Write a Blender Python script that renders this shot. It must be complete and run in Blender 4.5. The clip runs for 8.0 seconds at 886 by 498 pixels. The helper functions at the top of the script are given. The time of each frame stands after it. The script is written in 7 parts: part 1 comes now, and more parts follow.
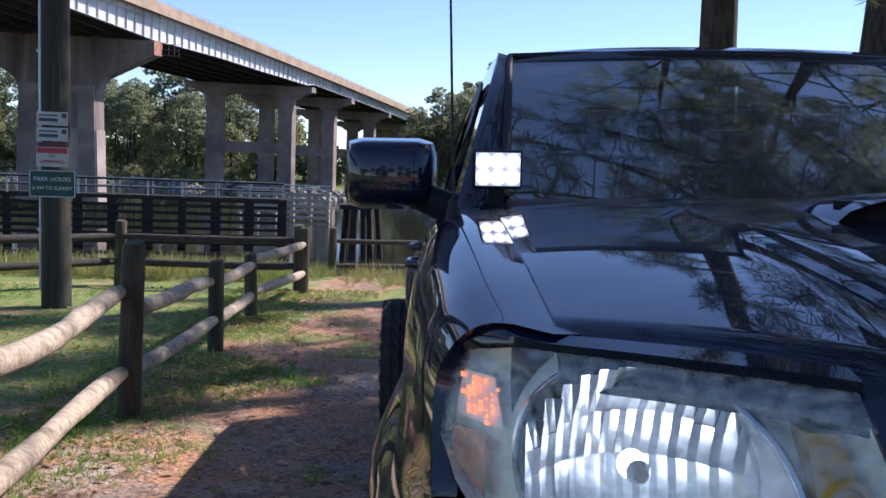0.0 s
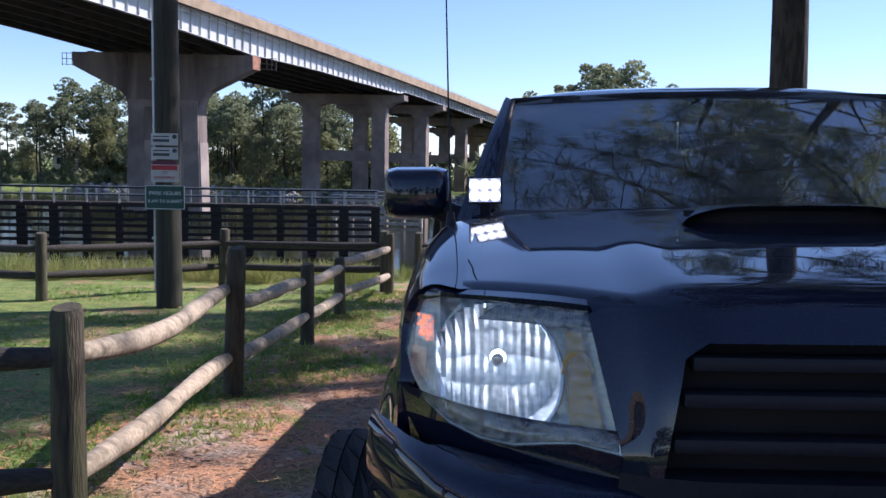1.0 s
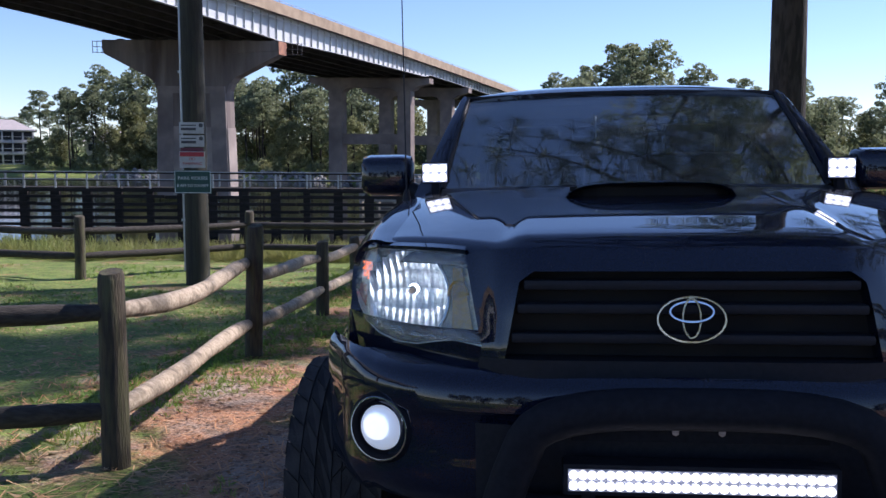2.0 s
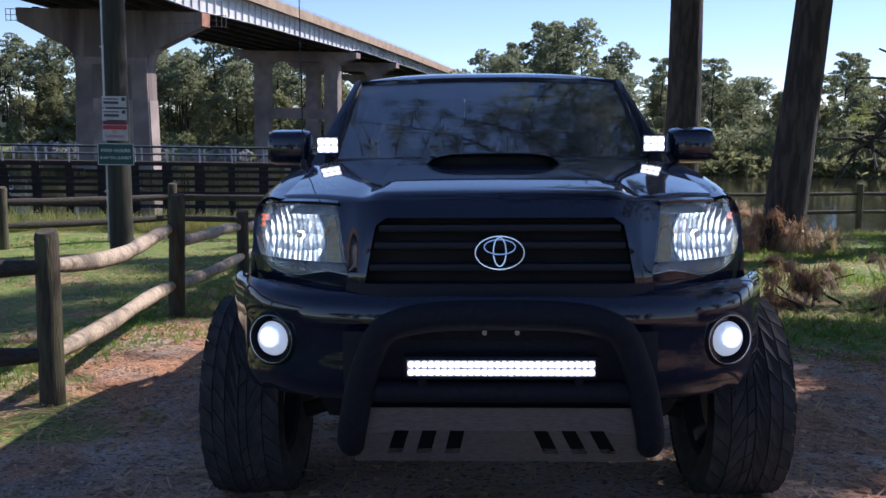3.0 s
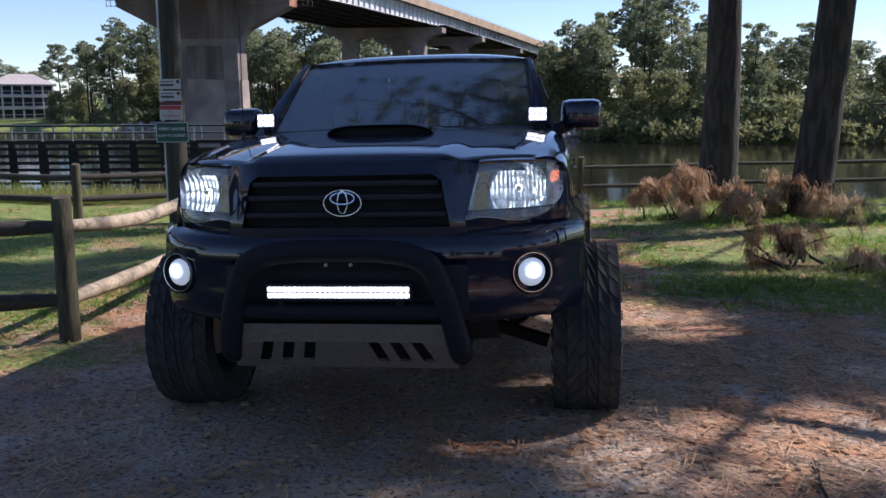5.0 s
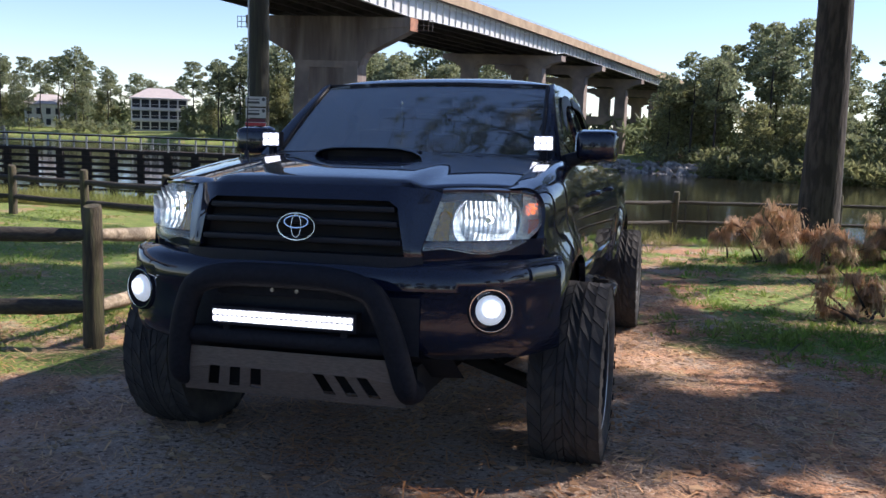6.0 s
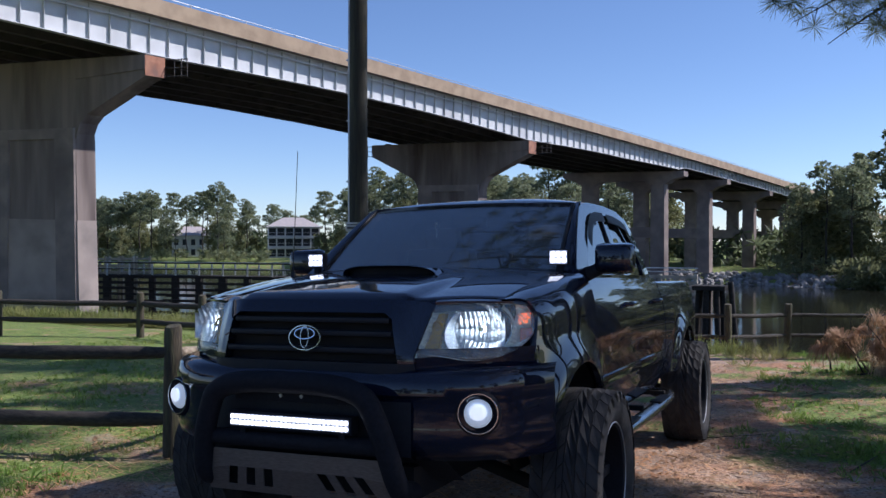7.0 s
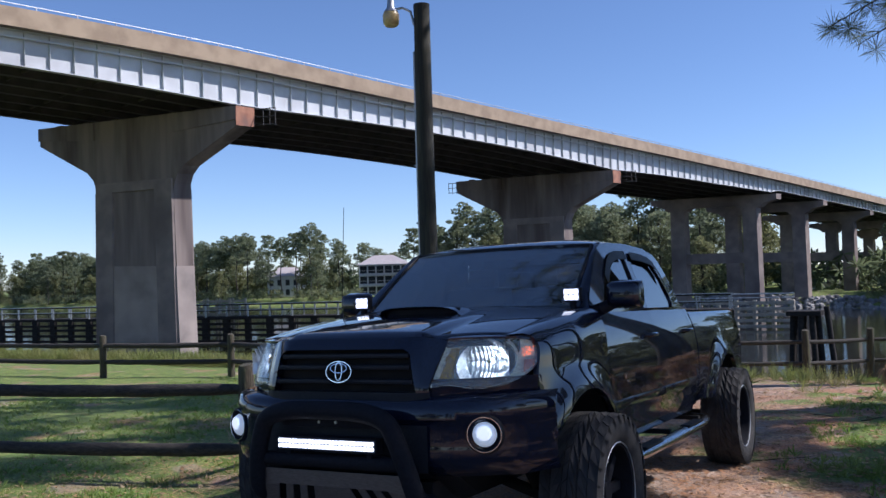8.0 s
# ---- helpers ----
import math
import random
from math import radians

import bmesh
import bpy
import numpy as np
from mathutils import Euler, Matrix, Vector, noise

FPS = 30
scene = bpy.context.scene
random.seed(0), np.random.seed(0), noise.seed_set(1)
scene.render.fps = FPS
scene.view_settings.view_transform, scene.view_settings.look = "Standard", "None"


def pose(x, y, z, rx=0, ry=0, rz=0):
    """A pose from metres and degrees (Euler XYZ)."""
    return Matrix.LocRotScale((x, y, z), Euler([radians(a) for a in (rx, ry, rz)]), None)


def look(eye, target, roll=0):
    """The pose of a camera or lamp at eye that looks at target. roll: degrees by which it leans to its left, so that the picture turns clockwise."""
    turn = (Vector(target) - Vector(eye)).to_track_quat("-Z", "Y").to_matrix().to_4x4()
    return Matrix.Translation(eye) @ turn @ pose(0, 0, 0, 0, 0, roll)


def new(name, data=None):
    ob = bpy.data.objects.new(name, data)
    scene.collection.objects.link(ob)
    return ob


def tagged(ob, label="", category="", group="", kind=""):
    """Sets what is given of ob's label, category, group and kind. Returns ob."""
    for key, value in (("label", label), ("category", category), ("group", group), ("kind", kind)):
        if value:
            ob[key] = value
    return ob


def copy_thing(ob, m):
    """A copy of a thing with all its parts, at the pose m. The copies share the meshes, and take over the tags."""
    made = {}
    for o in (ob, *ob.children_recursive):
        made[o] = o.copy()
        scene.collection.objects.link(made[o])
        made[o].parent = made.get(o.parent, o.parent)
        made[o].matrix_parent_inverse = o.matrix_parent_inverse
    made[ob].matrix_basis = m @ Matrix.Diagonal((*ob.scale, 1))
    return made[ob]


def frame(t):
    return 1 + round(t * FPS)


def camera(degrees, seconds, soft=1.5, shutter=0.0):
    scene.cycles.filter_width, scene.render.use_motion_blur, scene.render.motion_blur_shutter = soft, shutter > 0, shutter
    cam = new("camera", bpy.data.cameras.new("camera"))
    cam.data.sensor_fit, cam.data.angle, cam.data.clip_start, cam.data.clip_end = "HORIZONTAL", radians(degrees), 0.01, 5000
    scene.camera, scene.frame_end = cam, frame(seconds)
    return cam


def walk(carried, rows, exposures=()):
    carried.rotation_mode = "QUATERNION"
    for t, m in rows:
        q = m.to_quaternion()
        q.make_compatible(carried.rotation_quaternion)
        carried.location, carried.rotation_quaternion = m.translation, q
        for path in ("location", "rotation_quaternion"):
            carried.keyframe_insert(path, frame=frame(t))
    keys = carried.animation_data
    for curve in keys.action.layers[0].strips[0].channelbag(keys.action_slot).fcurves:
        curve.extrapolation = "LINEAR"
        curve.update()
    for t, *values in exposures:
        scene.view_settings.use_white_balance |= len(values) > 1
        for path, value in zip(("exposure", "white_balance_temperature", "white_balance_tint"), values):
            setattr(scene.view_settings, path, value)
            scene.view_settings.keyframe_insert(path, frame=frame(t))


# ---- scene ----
cam = camera(53.1, 8.0)
PATH = [
    (0, (-0.942, -0.490, 1.398), (-0.880, 1.501, 1.208), 2.25),
    (0.5, (-0.842, -0.861, 1.428), (-0.886, 1.130, 1.236), 1.77),
    (1, (-0.697, -1.276, 1.461), (-0.847, 0.710, 1.275), 1.00),
    (2.3, (-0.312, -2.224, 1.486), (-0.525, -0.248, 1.251), 0.36),
    (2.5, (-0.277, -2.381, 1.482), (-0.446, -0.402, 1.243), 0.51),
    (3, (-0.132, -2.709, 1.495), (-0.183, -0.729, 1.217), 0.94),
    (3.5, (0.104, -2.996, 1.499), (0.041, -1.017, 1.222), 0.97),
    (4, (0.295, -3.267, 1.497), (0.167, -1.290, 1.223), 0.74),
    (4.5, (0.524, -3.400, 1.513), (0.366, -1.433, 1.188), -0.02),
    (4.7, (0.658, -3.426, 1.513), (0.468, -1.464, 1.175), -0.10),
    (5.8, (1.256, -3.125, 1.509), (0.800, -1.203, 1.203), 0.67),
    (6, (1.389, -3.069, 1.513), (0.882, -1.155, 1.230), 1.89),
    (6.5, (1.729, -3.005, 1.494), (1.026, -1.140, 1.327), 2.82),
    (7, (2.002, -3.178, 1.512), (1.214, -1.340, 1.493), 0.06),
    (7.5, (2.281, -3.337, 1.552), (1.443, -1.521, 1.594), -1.69),
    (8, (2.596, -3.562, 1.561), (1.627, -1.813, 1.621), -1.85),
]
EXPOSURES = [(0, 0.83, 6000, 23), (0.5, 0.77, 6000, 23), (1, 0.73, 5900, 23), (2.5, 0.58, 5900, 23), (3.5, 0.65, 6100, 23), (4.5, 0.5, 6100, 22),
             (6, 0.87, 6450, 19), (6.5, 0.95, 6600, 18), (7, 0.24, 5750, 19), (7.5, 0.17, 5700, 19), (8, 0.3, 5700, 19)]
walk(cam, [(t, look(eye, target, roll)) for t, eye, target, roll in PATH], EXPOSURES)

# ---- world, sun ----
world = bpy.data.worlds.new("sky")
scene.world = world
world.use_nodes = True
wn = world.node_tree
bg = wn.nodes["Background"]
sky = wn.nodes.new("ShaderNodeTexSky")
sky.sky_type = "NISHITA"
sky.sun_disc = False
SUN = Vector((0.90, 0.55, 1.0)).normalized()
sky.sun_elevation = math.asin(SUN.z)
sky.sun_rotation = math.atan2(SUN.x, SUN.y)
sky.air_density, sky.dust_density, sky.ozone_density = 0.80, 0.05, 3.5
wn.links.new(sky.outputs[0], bg.inputs[0])
bg.inputs[1].default_value = 0.108
sun = new("sun", bpy.data.lights.new("sun", "SUN"))
sun.data.energy, sun.data.angle, sun.data.color = 5.0, radians(0.5), (1.0, 0.94, 0.85)
sun.matrix_world = look(SUN * 60, (0, 0, 0))


# ---- materials ----
def material(name, base, rough=0.6, metal=0.0, second=None, scale=8.0, detail=6.0, bump=0.0, bump_scale=60.0, coat=0.0,
             stretch=(1, 1, 1), third=None, spots=1.5, island=0.0, thin=0.0, lo=0.38, hi=0.62, spec=0.5):
    """A procedural surface: base colour mixed with a second by noise, larger stains of a third, fine relief."""
    m = bpy.data.materials.new(name)
    m.use_nodes = True
    nt = m.node_tree
    b = nt.nodes["Principled BSDF"]
    b.inputs["Base Color"].default_value = (*base, 1)
    b.inputs["Roughness"].default_value = rough
    b.inputs["Metallic"].default_value = metal
    b.inputs["Coat Weight"].default_value = coat
    b.inputs["Coat Roughness"].default_value = 0.02
    b.inputs["Coat IOR"].default_value = 1.52
    b.inputs["Specular IOR Level"].default_value = spec
    co = nt.nodes.new("ShaderNodeTexCoord")
    mp = nt.nodes.new("ShaderNodeMapping")
    mp.inputs["Scale"].default_value = stretch
    nt.links.new(co.outputs["Object"], mp.inputs["Vector"])
    out = None

    def noise_ramp(sc, det, low, high):
        n = nt.nodes.new("ShaderNodeTexNoise")
        n.inputs["Scale"].default_value, n.inputs["Detail"].default_value = sc, det
        nt.links.new(mp.outputs[0], n.inputs["Vector"])
        r = nt.nodes.new("ShaderNodeMapRange")
        r.inputs["From Min"].default_value, r.inputs["From Max"].default_value = low, high
        nt.links.new(n.outputs["Fac"], r.inputs["Value"])
        return r.outputs[0]

    def mixed(a, fac, col):
        mx = nt.nodes.new("ShaderNodeMix")
        mx.data_type = "RGBA"
        nt.links.new(fac, mx.inputs["Factor"])
        if a is None:
            mx.inputs["A"].default_value = (*base, 1)
        else:
            nt.links.new(a, mx.inputs["A"])
        mx.inputs["B"].default_value = (*col, 1)
        return mx.outputs["Result"]

    if second:
        out = mixed(out, noise_ramp(scale, detail, lo, hi), second)
    if third:
        out = mixed(out, noise_ramp(spots, 4.0, 0.5, 0.7), third)
    if island:
        src = nt.nodes.new("ShaderNodeNewGeometry").outputs["Random Per Island"] if island > 0 else nt.nodes.new("ShaderNodeObjectInfo").outputs["Random"]
        hs = nt.nodes.new("ShaderNodeHueSaturation")
        r = nt.nodes.new("ShaderNodeMapRange")
        r.inputs["To Min"].default_value, r.inputs["To Max"].default_value = 1 - abs(island), 1 + abs(island)
        nt.links.new(src, r.inputs["Value"])
        nt.links.new(r.outputs[0], hs.inputs["Value"])
        if out is None:
            hs.inputs["Color"].default_value = (*base, 1)
        else:
            nt.links.new(out, hs.inputs["Color"])
        out = hs.outputs[0]
    if out is not None:
        nt.links.new(out, b.inputs["Base Color"])
    if bump:
        n = nt.nodes.new("ShaderNodeTexNoise")
        n.inputs["Scale"].default_value, n.inputs["Detail"].default_value = bump_scale, 5
        nt.links.new(mp.outputs[0], n.inputs["Vector"])
        bp = nt.nodes.new("ShaderNodeBump")
        bp.inputs["Strength"].default_value, bp.inputs["Distance"].default_value = min(1.0, bump), 0.02
        nt.links.new(n.outputs["Fac"], bp.inputs["Height"])
        nt.links.new(bp.outputs[0], b.inputs["Normal"])
    if thin:
        tr = nt.nodes.new("ShaderNodeBsdfTranslucent")
        if out is not None:
            nt.links.new(out, tr.inputs["Color"])
        else:
            tr.inputs["Color"].default_value = (*base, 1)
        ms = nt.nodes.new("ShaderNodeMixShader")
        ms.inputs[0].default_value = thin
        nt.links.new(b.outputs[0], ms.inputs[1])
        nt.links.new(tr.outputs[0], ms.inputs[2])
        nt.links.new(ms.outputs[0], nt.nodes["Material Output"].inputs["Surface"])
    return m


def glow(name, colour, strength):
    m = bpy.data.materials.new(name)
    m.use_nodes = True
    b = m.node_tree.nodes["Principled BSDF"]
    b.inputs["Base Color"].default_value = (*colour, 1)
    b.inputs["Emission Color"].default_value = (*colour, 1)
    b.inputs["Emission Strength"].default_value = strength
    return m


def thin_glass(name, tint, face=0.05, rough=0.0, haze=0.0):
    """A thin pane: clear or tinted through, glossier at a slant; face: its gloss seen straight on; haze: the share of
    pale dull film.
    """
    m = bpy.data.materials.new(name)
    m.use_nodes = True
    nt = m.node_tree
    nt.nodes.remove(nt.nodes["Principled BSDF"])
    clear, gloss, slant, power, gain, mix = (nt.nodes.new("ShaderNode" + k) for k in ("BsdfTransparent", "BsdfGlossy", "LayerWeight", "Math", "MapRange", "MixShader"))
    clear.inputs[0].default_value = (*tint, 1)
    gloss.inputs["Roughness"].default_value = rough
    power.operation = "POWER"
    power.inputs[1].default_value = 5.0
    gain.inputs["To Min"].default_value = face
    nt.links.new(slant.outputs["Facing"], power.inputs[0])
    nt.links.new(power.outputs[0], gain.inputs["Value"])
    nt.links.new(gain.outputs[0], mix.inputs[0])
    nt.links.new(clear.outputs[0], mix.inputs[1])
    nt.links.new(gloss.outputs[0], mix.inputs[2])
    end = mix
    if haze:
        dull, end = nt.nodes.new("ShaderNodeBsdfDiffuse"), nt.nodes.new("ShaderNodeMixShader")
        dull.inputs[0].default_value = (0.8, 0.82, 0.78, 1)
        n = nt.nodes.new("ShaderNodeTexNoise")
        n.inputs["Scale"].default_value, n.inputs["Detail"].default_value = 26, 6
        r = nt.nodes.new("ShaderNodeMapRange")
        r.inputs["From Min"].default_value, r.inputs["From Max"].default_value, r.inputs["To Max"].default_value = 0.3, 0.7, 2 * haze
        nt.links.new(n.outputs["Fac"], r.inputs["Value"])
        nt.links.new(r.outputs[0], end.inputs[0])
        nt.links.new(mix.outputs[0], end.inputs[1])
        nt.links.new(dull.outputs[0], end.inputs[2])
    nt.links.new(end.outputs[0], nt.nodes["Material Output"].inputs["Surface"])
    return m


M_PAINT = material("navy_paint", (0.007, 0.009, 0.020), 0.40, 0.0, coat=1.0, second=(0.009, 0.012, 0.027), scale=300, spec=0.02)
M_BLACK = material("black_plastic", (0.014, 0.015, 0.019), 0.5, second=(0.019, 0.02, 0.025), scale=90, bump=0.1, bump_scale=500, spec=0.2)
M_SATIN = material("black_satin_steel", (0.015, 0.0155, 0.019), 0.62, second=(0.019, 0.0195, 0.024), scale=60, spec=0.06)
M_RUBBER = material("tyre_rubber", (0.030, 0.029, 0.029), 0.85, second=(0.050, 0.047, 0.044), scale=14, bump=0.2, bump_scale=120, spec=0.3)
M_CHROME = material("chrome", (0.75, 0.76, 0.78), 0.08, 1.0)
M_STEEL = material("brushed_steel", (0.42, 0.41, 0.40), 0.38, 0.9, second=(0.30, 0.29, 0.28), scale=40, stretch=(1, 8, 8))
M_CONCRETE = material("pier_concrete", (0.29, 0.235, 0.20), 0.9, second=(0.21, 0.17, 0.15), scale=0.7, third=(0.14, 0.11, 0.10), spots=0.16, bump=0.3, bump_scale=6)
M_STREAK = material("streaked_concrete", (0.25, 0.20, 0.17), 0.9, second=(0.17, 0.135, 0.12), scale=1.1, stretch=(1, 1, 0.12), third=(0.09, 0.065, 0.055), spots=0.5, bump=0.3, bump_scale=6)
M_CAPEND = material("rust_stained_concrete", (0.42, 0.20, 0.12), 0.9, second=(0.30, 0.13, 0.08), scale=1.4, third=(0.22, 0.12, 0.09), spots=0.8, bump=0.3, bump_scale=6)
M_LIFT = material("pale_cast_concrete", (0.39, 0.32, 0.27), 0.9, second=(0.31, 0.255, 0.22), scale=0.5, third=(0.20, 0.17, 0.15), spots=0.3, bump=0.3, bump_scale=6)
M_BARRIER = material("barrier_concrete", (0.40, 0.30, 0.20), 0.9, second=(0.30, 0.22, 0.145), scale=0.8, bump=0.2, bump_scale=5)
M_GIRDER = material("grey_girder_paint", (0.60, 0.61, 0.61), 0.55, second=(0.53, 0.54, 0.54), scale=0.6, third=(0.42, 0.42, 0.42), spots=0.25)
# dark fittings, and under-deck steel with its shade put into the colour
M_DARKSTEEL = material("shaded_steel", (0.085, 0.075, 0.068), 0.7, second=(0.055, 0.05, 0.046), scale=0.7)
M_POST = material("weathered_post_wood", (0.075, 0.060, 0.036), 0.9, second=(0.040, 0.034, 0.024), scale=10, stretch=(6, 6, 0.7), third=(0.10, 0.10, 0.045), spots=3, bump=0.6, bump_scale=22)
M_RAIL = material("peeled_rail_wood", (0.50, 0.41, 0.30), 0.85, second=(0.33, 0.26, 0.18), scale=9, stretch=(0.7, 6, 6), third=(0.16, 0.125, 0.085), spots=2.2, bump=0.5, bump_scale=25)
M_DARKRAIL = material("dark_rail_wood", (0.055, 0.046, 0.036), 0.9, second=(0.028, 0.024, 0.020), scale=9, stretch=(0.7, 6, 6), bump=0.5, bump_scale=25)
M_POLE = material("creosoted_pole_wood", (0.036, 0.035, 0.024), 0.85, second=(0.020, 0.020, 0.016), scale=9, stretch=(6, 6, 0.35), third=(0.075, 0.068, 0.042), spots=1.2, bump=0.5, bump_scale=20)
M_FENDER = material("tarred_timber", (0.019, 0.017, 0.015), 0.85, second=(0.034, 0.029, 0.025), scale=2, stretch=(0.5, 4, 4), island=0.35, bump=0.3, bump_scale=12, spec=0.2)
M_PALEWOOD = material("bleached_timber", (0.42, 0.37, 0.29), 0.85, second=(0.30, 0.26, 0.20), scale=2, island=0.25)
M_GALV = material("galvanised_steel", (0.45, 0.46, 0.47), 0.45, 0.8, second=(0.36, 0.37, 0.38), scale=5)
M_BARK = material("pine_bark", (0.055, 0.045, 0.039), 0.95, second=(0.022, 0.019, 0.017), scale=5, stretch=(2.2, 2.2, 0.5), detail=8, bump=1.0, bump_scale=9, lo=0.42, hi=0.56)
M_ROCK = material("riprap_stone", (0.30, 0.285, 0.27), 0.9, second=(0.19, 0.18, 0.17), scale=1.2, island=0.4)
M_WHITE = material("white_siding", (0.60, 0.60, 0.59), 0.7, second=(0.52, 0.52, 0.52), scale=1.5)
M_ROOF = material("pale_metal_roof", (0.46, 0.41, 0.39), 0.6, second=(0.38, 0.34, 0.33), scale=2)
M_WINDOW = material("dark_window", (0.03, 0.035, 0.045), 0.5, spec=0.2)


# ---- mesh helpers ----
def mesh_of(name, bm, mat_, smooth=False):
    me = bpy.data.meshes.new(name)
    bm.to_mesh(me)
    bm.free()
    for m in (mat_ if isinstance(mat_, (list, tuple)) else [mat_]):
        me.materials.append(m)
    if smooth:
        me.shade_smooth()
        if smooth is not True:
            me.set_sharp_from_angle(angle=radians(smooth))
    return me


def part(name, bm, mat_, parent, label="", smooth=False):
    ob = new(name, mesh_of(name, bm, mat_, smooth))
    ob.parent = parent
    return tagged(ob, label)


def thing(name, label, category, m=None, bm=None, mat_=None, group="", kind="", smooth=False):
    ob = new(name, mesh_of(name, bm, mat_, smooth) if bm else None)
    if m is not None:
        ob.matrix_basis = m
    return tagged(ob, label, category, group, kind)


def box(bm, c, s, m=None, bevel=0.0):
    r = bmesh.ops.create_cube(bm, size=1.0, matrix=Matrix.Translation(c) @ Matrix.Diagonal((*s, 1)))
    if bevel:
        e = list({e for v in r["verts"] for e in v.link_edges})
        r2 = bmesh.ops.bevel(bm, geom=e, offset=bevel, segments=2, affect="EDGES", profile=0.6)
        vs = list({v for f_ in r2["faces"] for v in f_.verts} | {v for v in r["verts"] if v.is_valid})
    else:
        vs = r["verts"]
    if m is not None:
        bmesh.ops.transform(bm, matrix=m, verts=vs)
    return vs


def tube(bm, pts, radii, n=10, cap=True, squash=None):
    """A round bar through the points."""
    pts = [Vector(p) for p in pts]
    if not isinstance(radii, (list, tuple)):
        radii = [radii] * len(pts)
    rings, side = [], None
    for i, p in enumerate(pts):
        t = (pts[min(i + 1, len(pts) - 1)] - pts[max(i - 1, 0)]).normalized()
        if side is None:
            side = t.orthogonal().normalized() if abs(t.z) < 0.9 else Vector((1, 0, 0))
        side = (side - t * side.dot(t)).normalized()
        up = t.cross(side)
        ring = []
        for k in range(n):
            a = 2 * math.pi * k / n
            ring.append(bm.verts.new(p + (side * math.cos(a) + up * math.sin(a)) * radii[i]))
        rings.append(ring)
    for a, b in zip(rings, rings[1:]):
        for k in range(n):
            bm.faces.new((a[k], a[(k + 1) % n], b[(k + 1) % n], b[k]))
    if cap:
        bm.faces.new(list(reversed(rings[0])))
        bm.faces.new(rings[-1])
    return rings


def sheet(bm, rows):
    """A skin through a grid of points."""
    g = [[bm.verts.new(p) for p in r] for r in rows]
    for a, b in zip(g, g[1:]):
        for i in range(len(a) - 1):
            bm.faces.new((a[i], a[i + 1], b[i + 1], b[i]))
    return g


def wob(x, y=0.0, z=0.0):
    return noise.noise((x, y, z))


# ---- ground, river, far bank ----
WATER = -5.0


def near_edge(x):
    """y of the top of the near river bank."""
    t = min(1.0, max(0.0, (x + 3.5) / 4))
    return 15.6 - 2.2 * t + 0.4 * wob(x * 0.15, 3.0)


FAR = [(-700, 290), (-260, 190), (-150, 180), (-77, 178), (-45, 168), (-25, 150), (-5, 135), (20, 124), (70, 125), (300, 160), (700, 220)]


def far_edge(x):
    for (x0, y0), (x1, y1) in zip(FAR, FAR[1:]):
        if x0 <= x <= x1:
            return y0 + (y1 - y0) * (x - x0) / (x1 - x0) + 2.5 * wob(x * 0.05, 9.0)
    return FAR[0][1] if x < 0 else FAR[-1][1]


def lawn(x, y):
    cx = max(-7.0, min(14.0, x))
    z = 0.0223 * (cx * 0.5 if cx < 0 else cx) - 0.02
    if y <= 0.7:
        return z - 0.02 * (max(y, -14) - 0.7)
    if y < 6:
        return z - 0.042 * (y - 0.7)
    if y < 12:
        return z - 0.2226 - 0.03 * (y - 6)
    return z - 0.4026 - 0.055 * (min(y, 20) - 12)


def height(x, y):
    z = lawn(x, y) + 0.035 * wob(x * 0.5, y * 0.5) + 0.012 * wob(x * 2.3, y * 2.3, 4)
    e = near_edge(x)
    if y > e:
        t = min(1.0, (y - e) / (9.0 if x < -3 else 6.5))
        t = t * t * (3 - 2 * t)
        z = z * (1 - t) - 6.2 * t
    fe = far_edge(x)
    if y > fe - 5:
        t = min(1.0, (y - fe + 5) / 12.0)
        z = -6.2 + 2.6 * t * t * (3 - 2 * t) + 0.012 * max(0, min(y - fe, 120))
    return z


def spaced(a, b, step_near, lo_, hi_, far_step):
    xs, x = [], a
    while x < b:
        xs.append(x)
        d = 0 if lo_ <= x <= hi_ else min(abs(x - lo_), abs(x - hi_))
        x += step_near + d * far_step
    return xs + [b]


gx = spaced(-2500, 2500, 0.16, -9, 9, 0.09)
gy = spaced(-400, 3500, 0.16, -5, 22, 0.055)
verts = [(x, y, height(x, y)) for y in gy for x in gx]
nx = len(gx)
faces = [(j * nx + i, j * nx + i + 1, (j + 1) * nx + i + 1, (j + 1) * nx + i) for j in range(len(gy) - 1) for i in range(nx - 1)]
me = bpy.data.meshes.new("ground")
me.from_pydata(verts, [], faces)
me.shade_smooth()


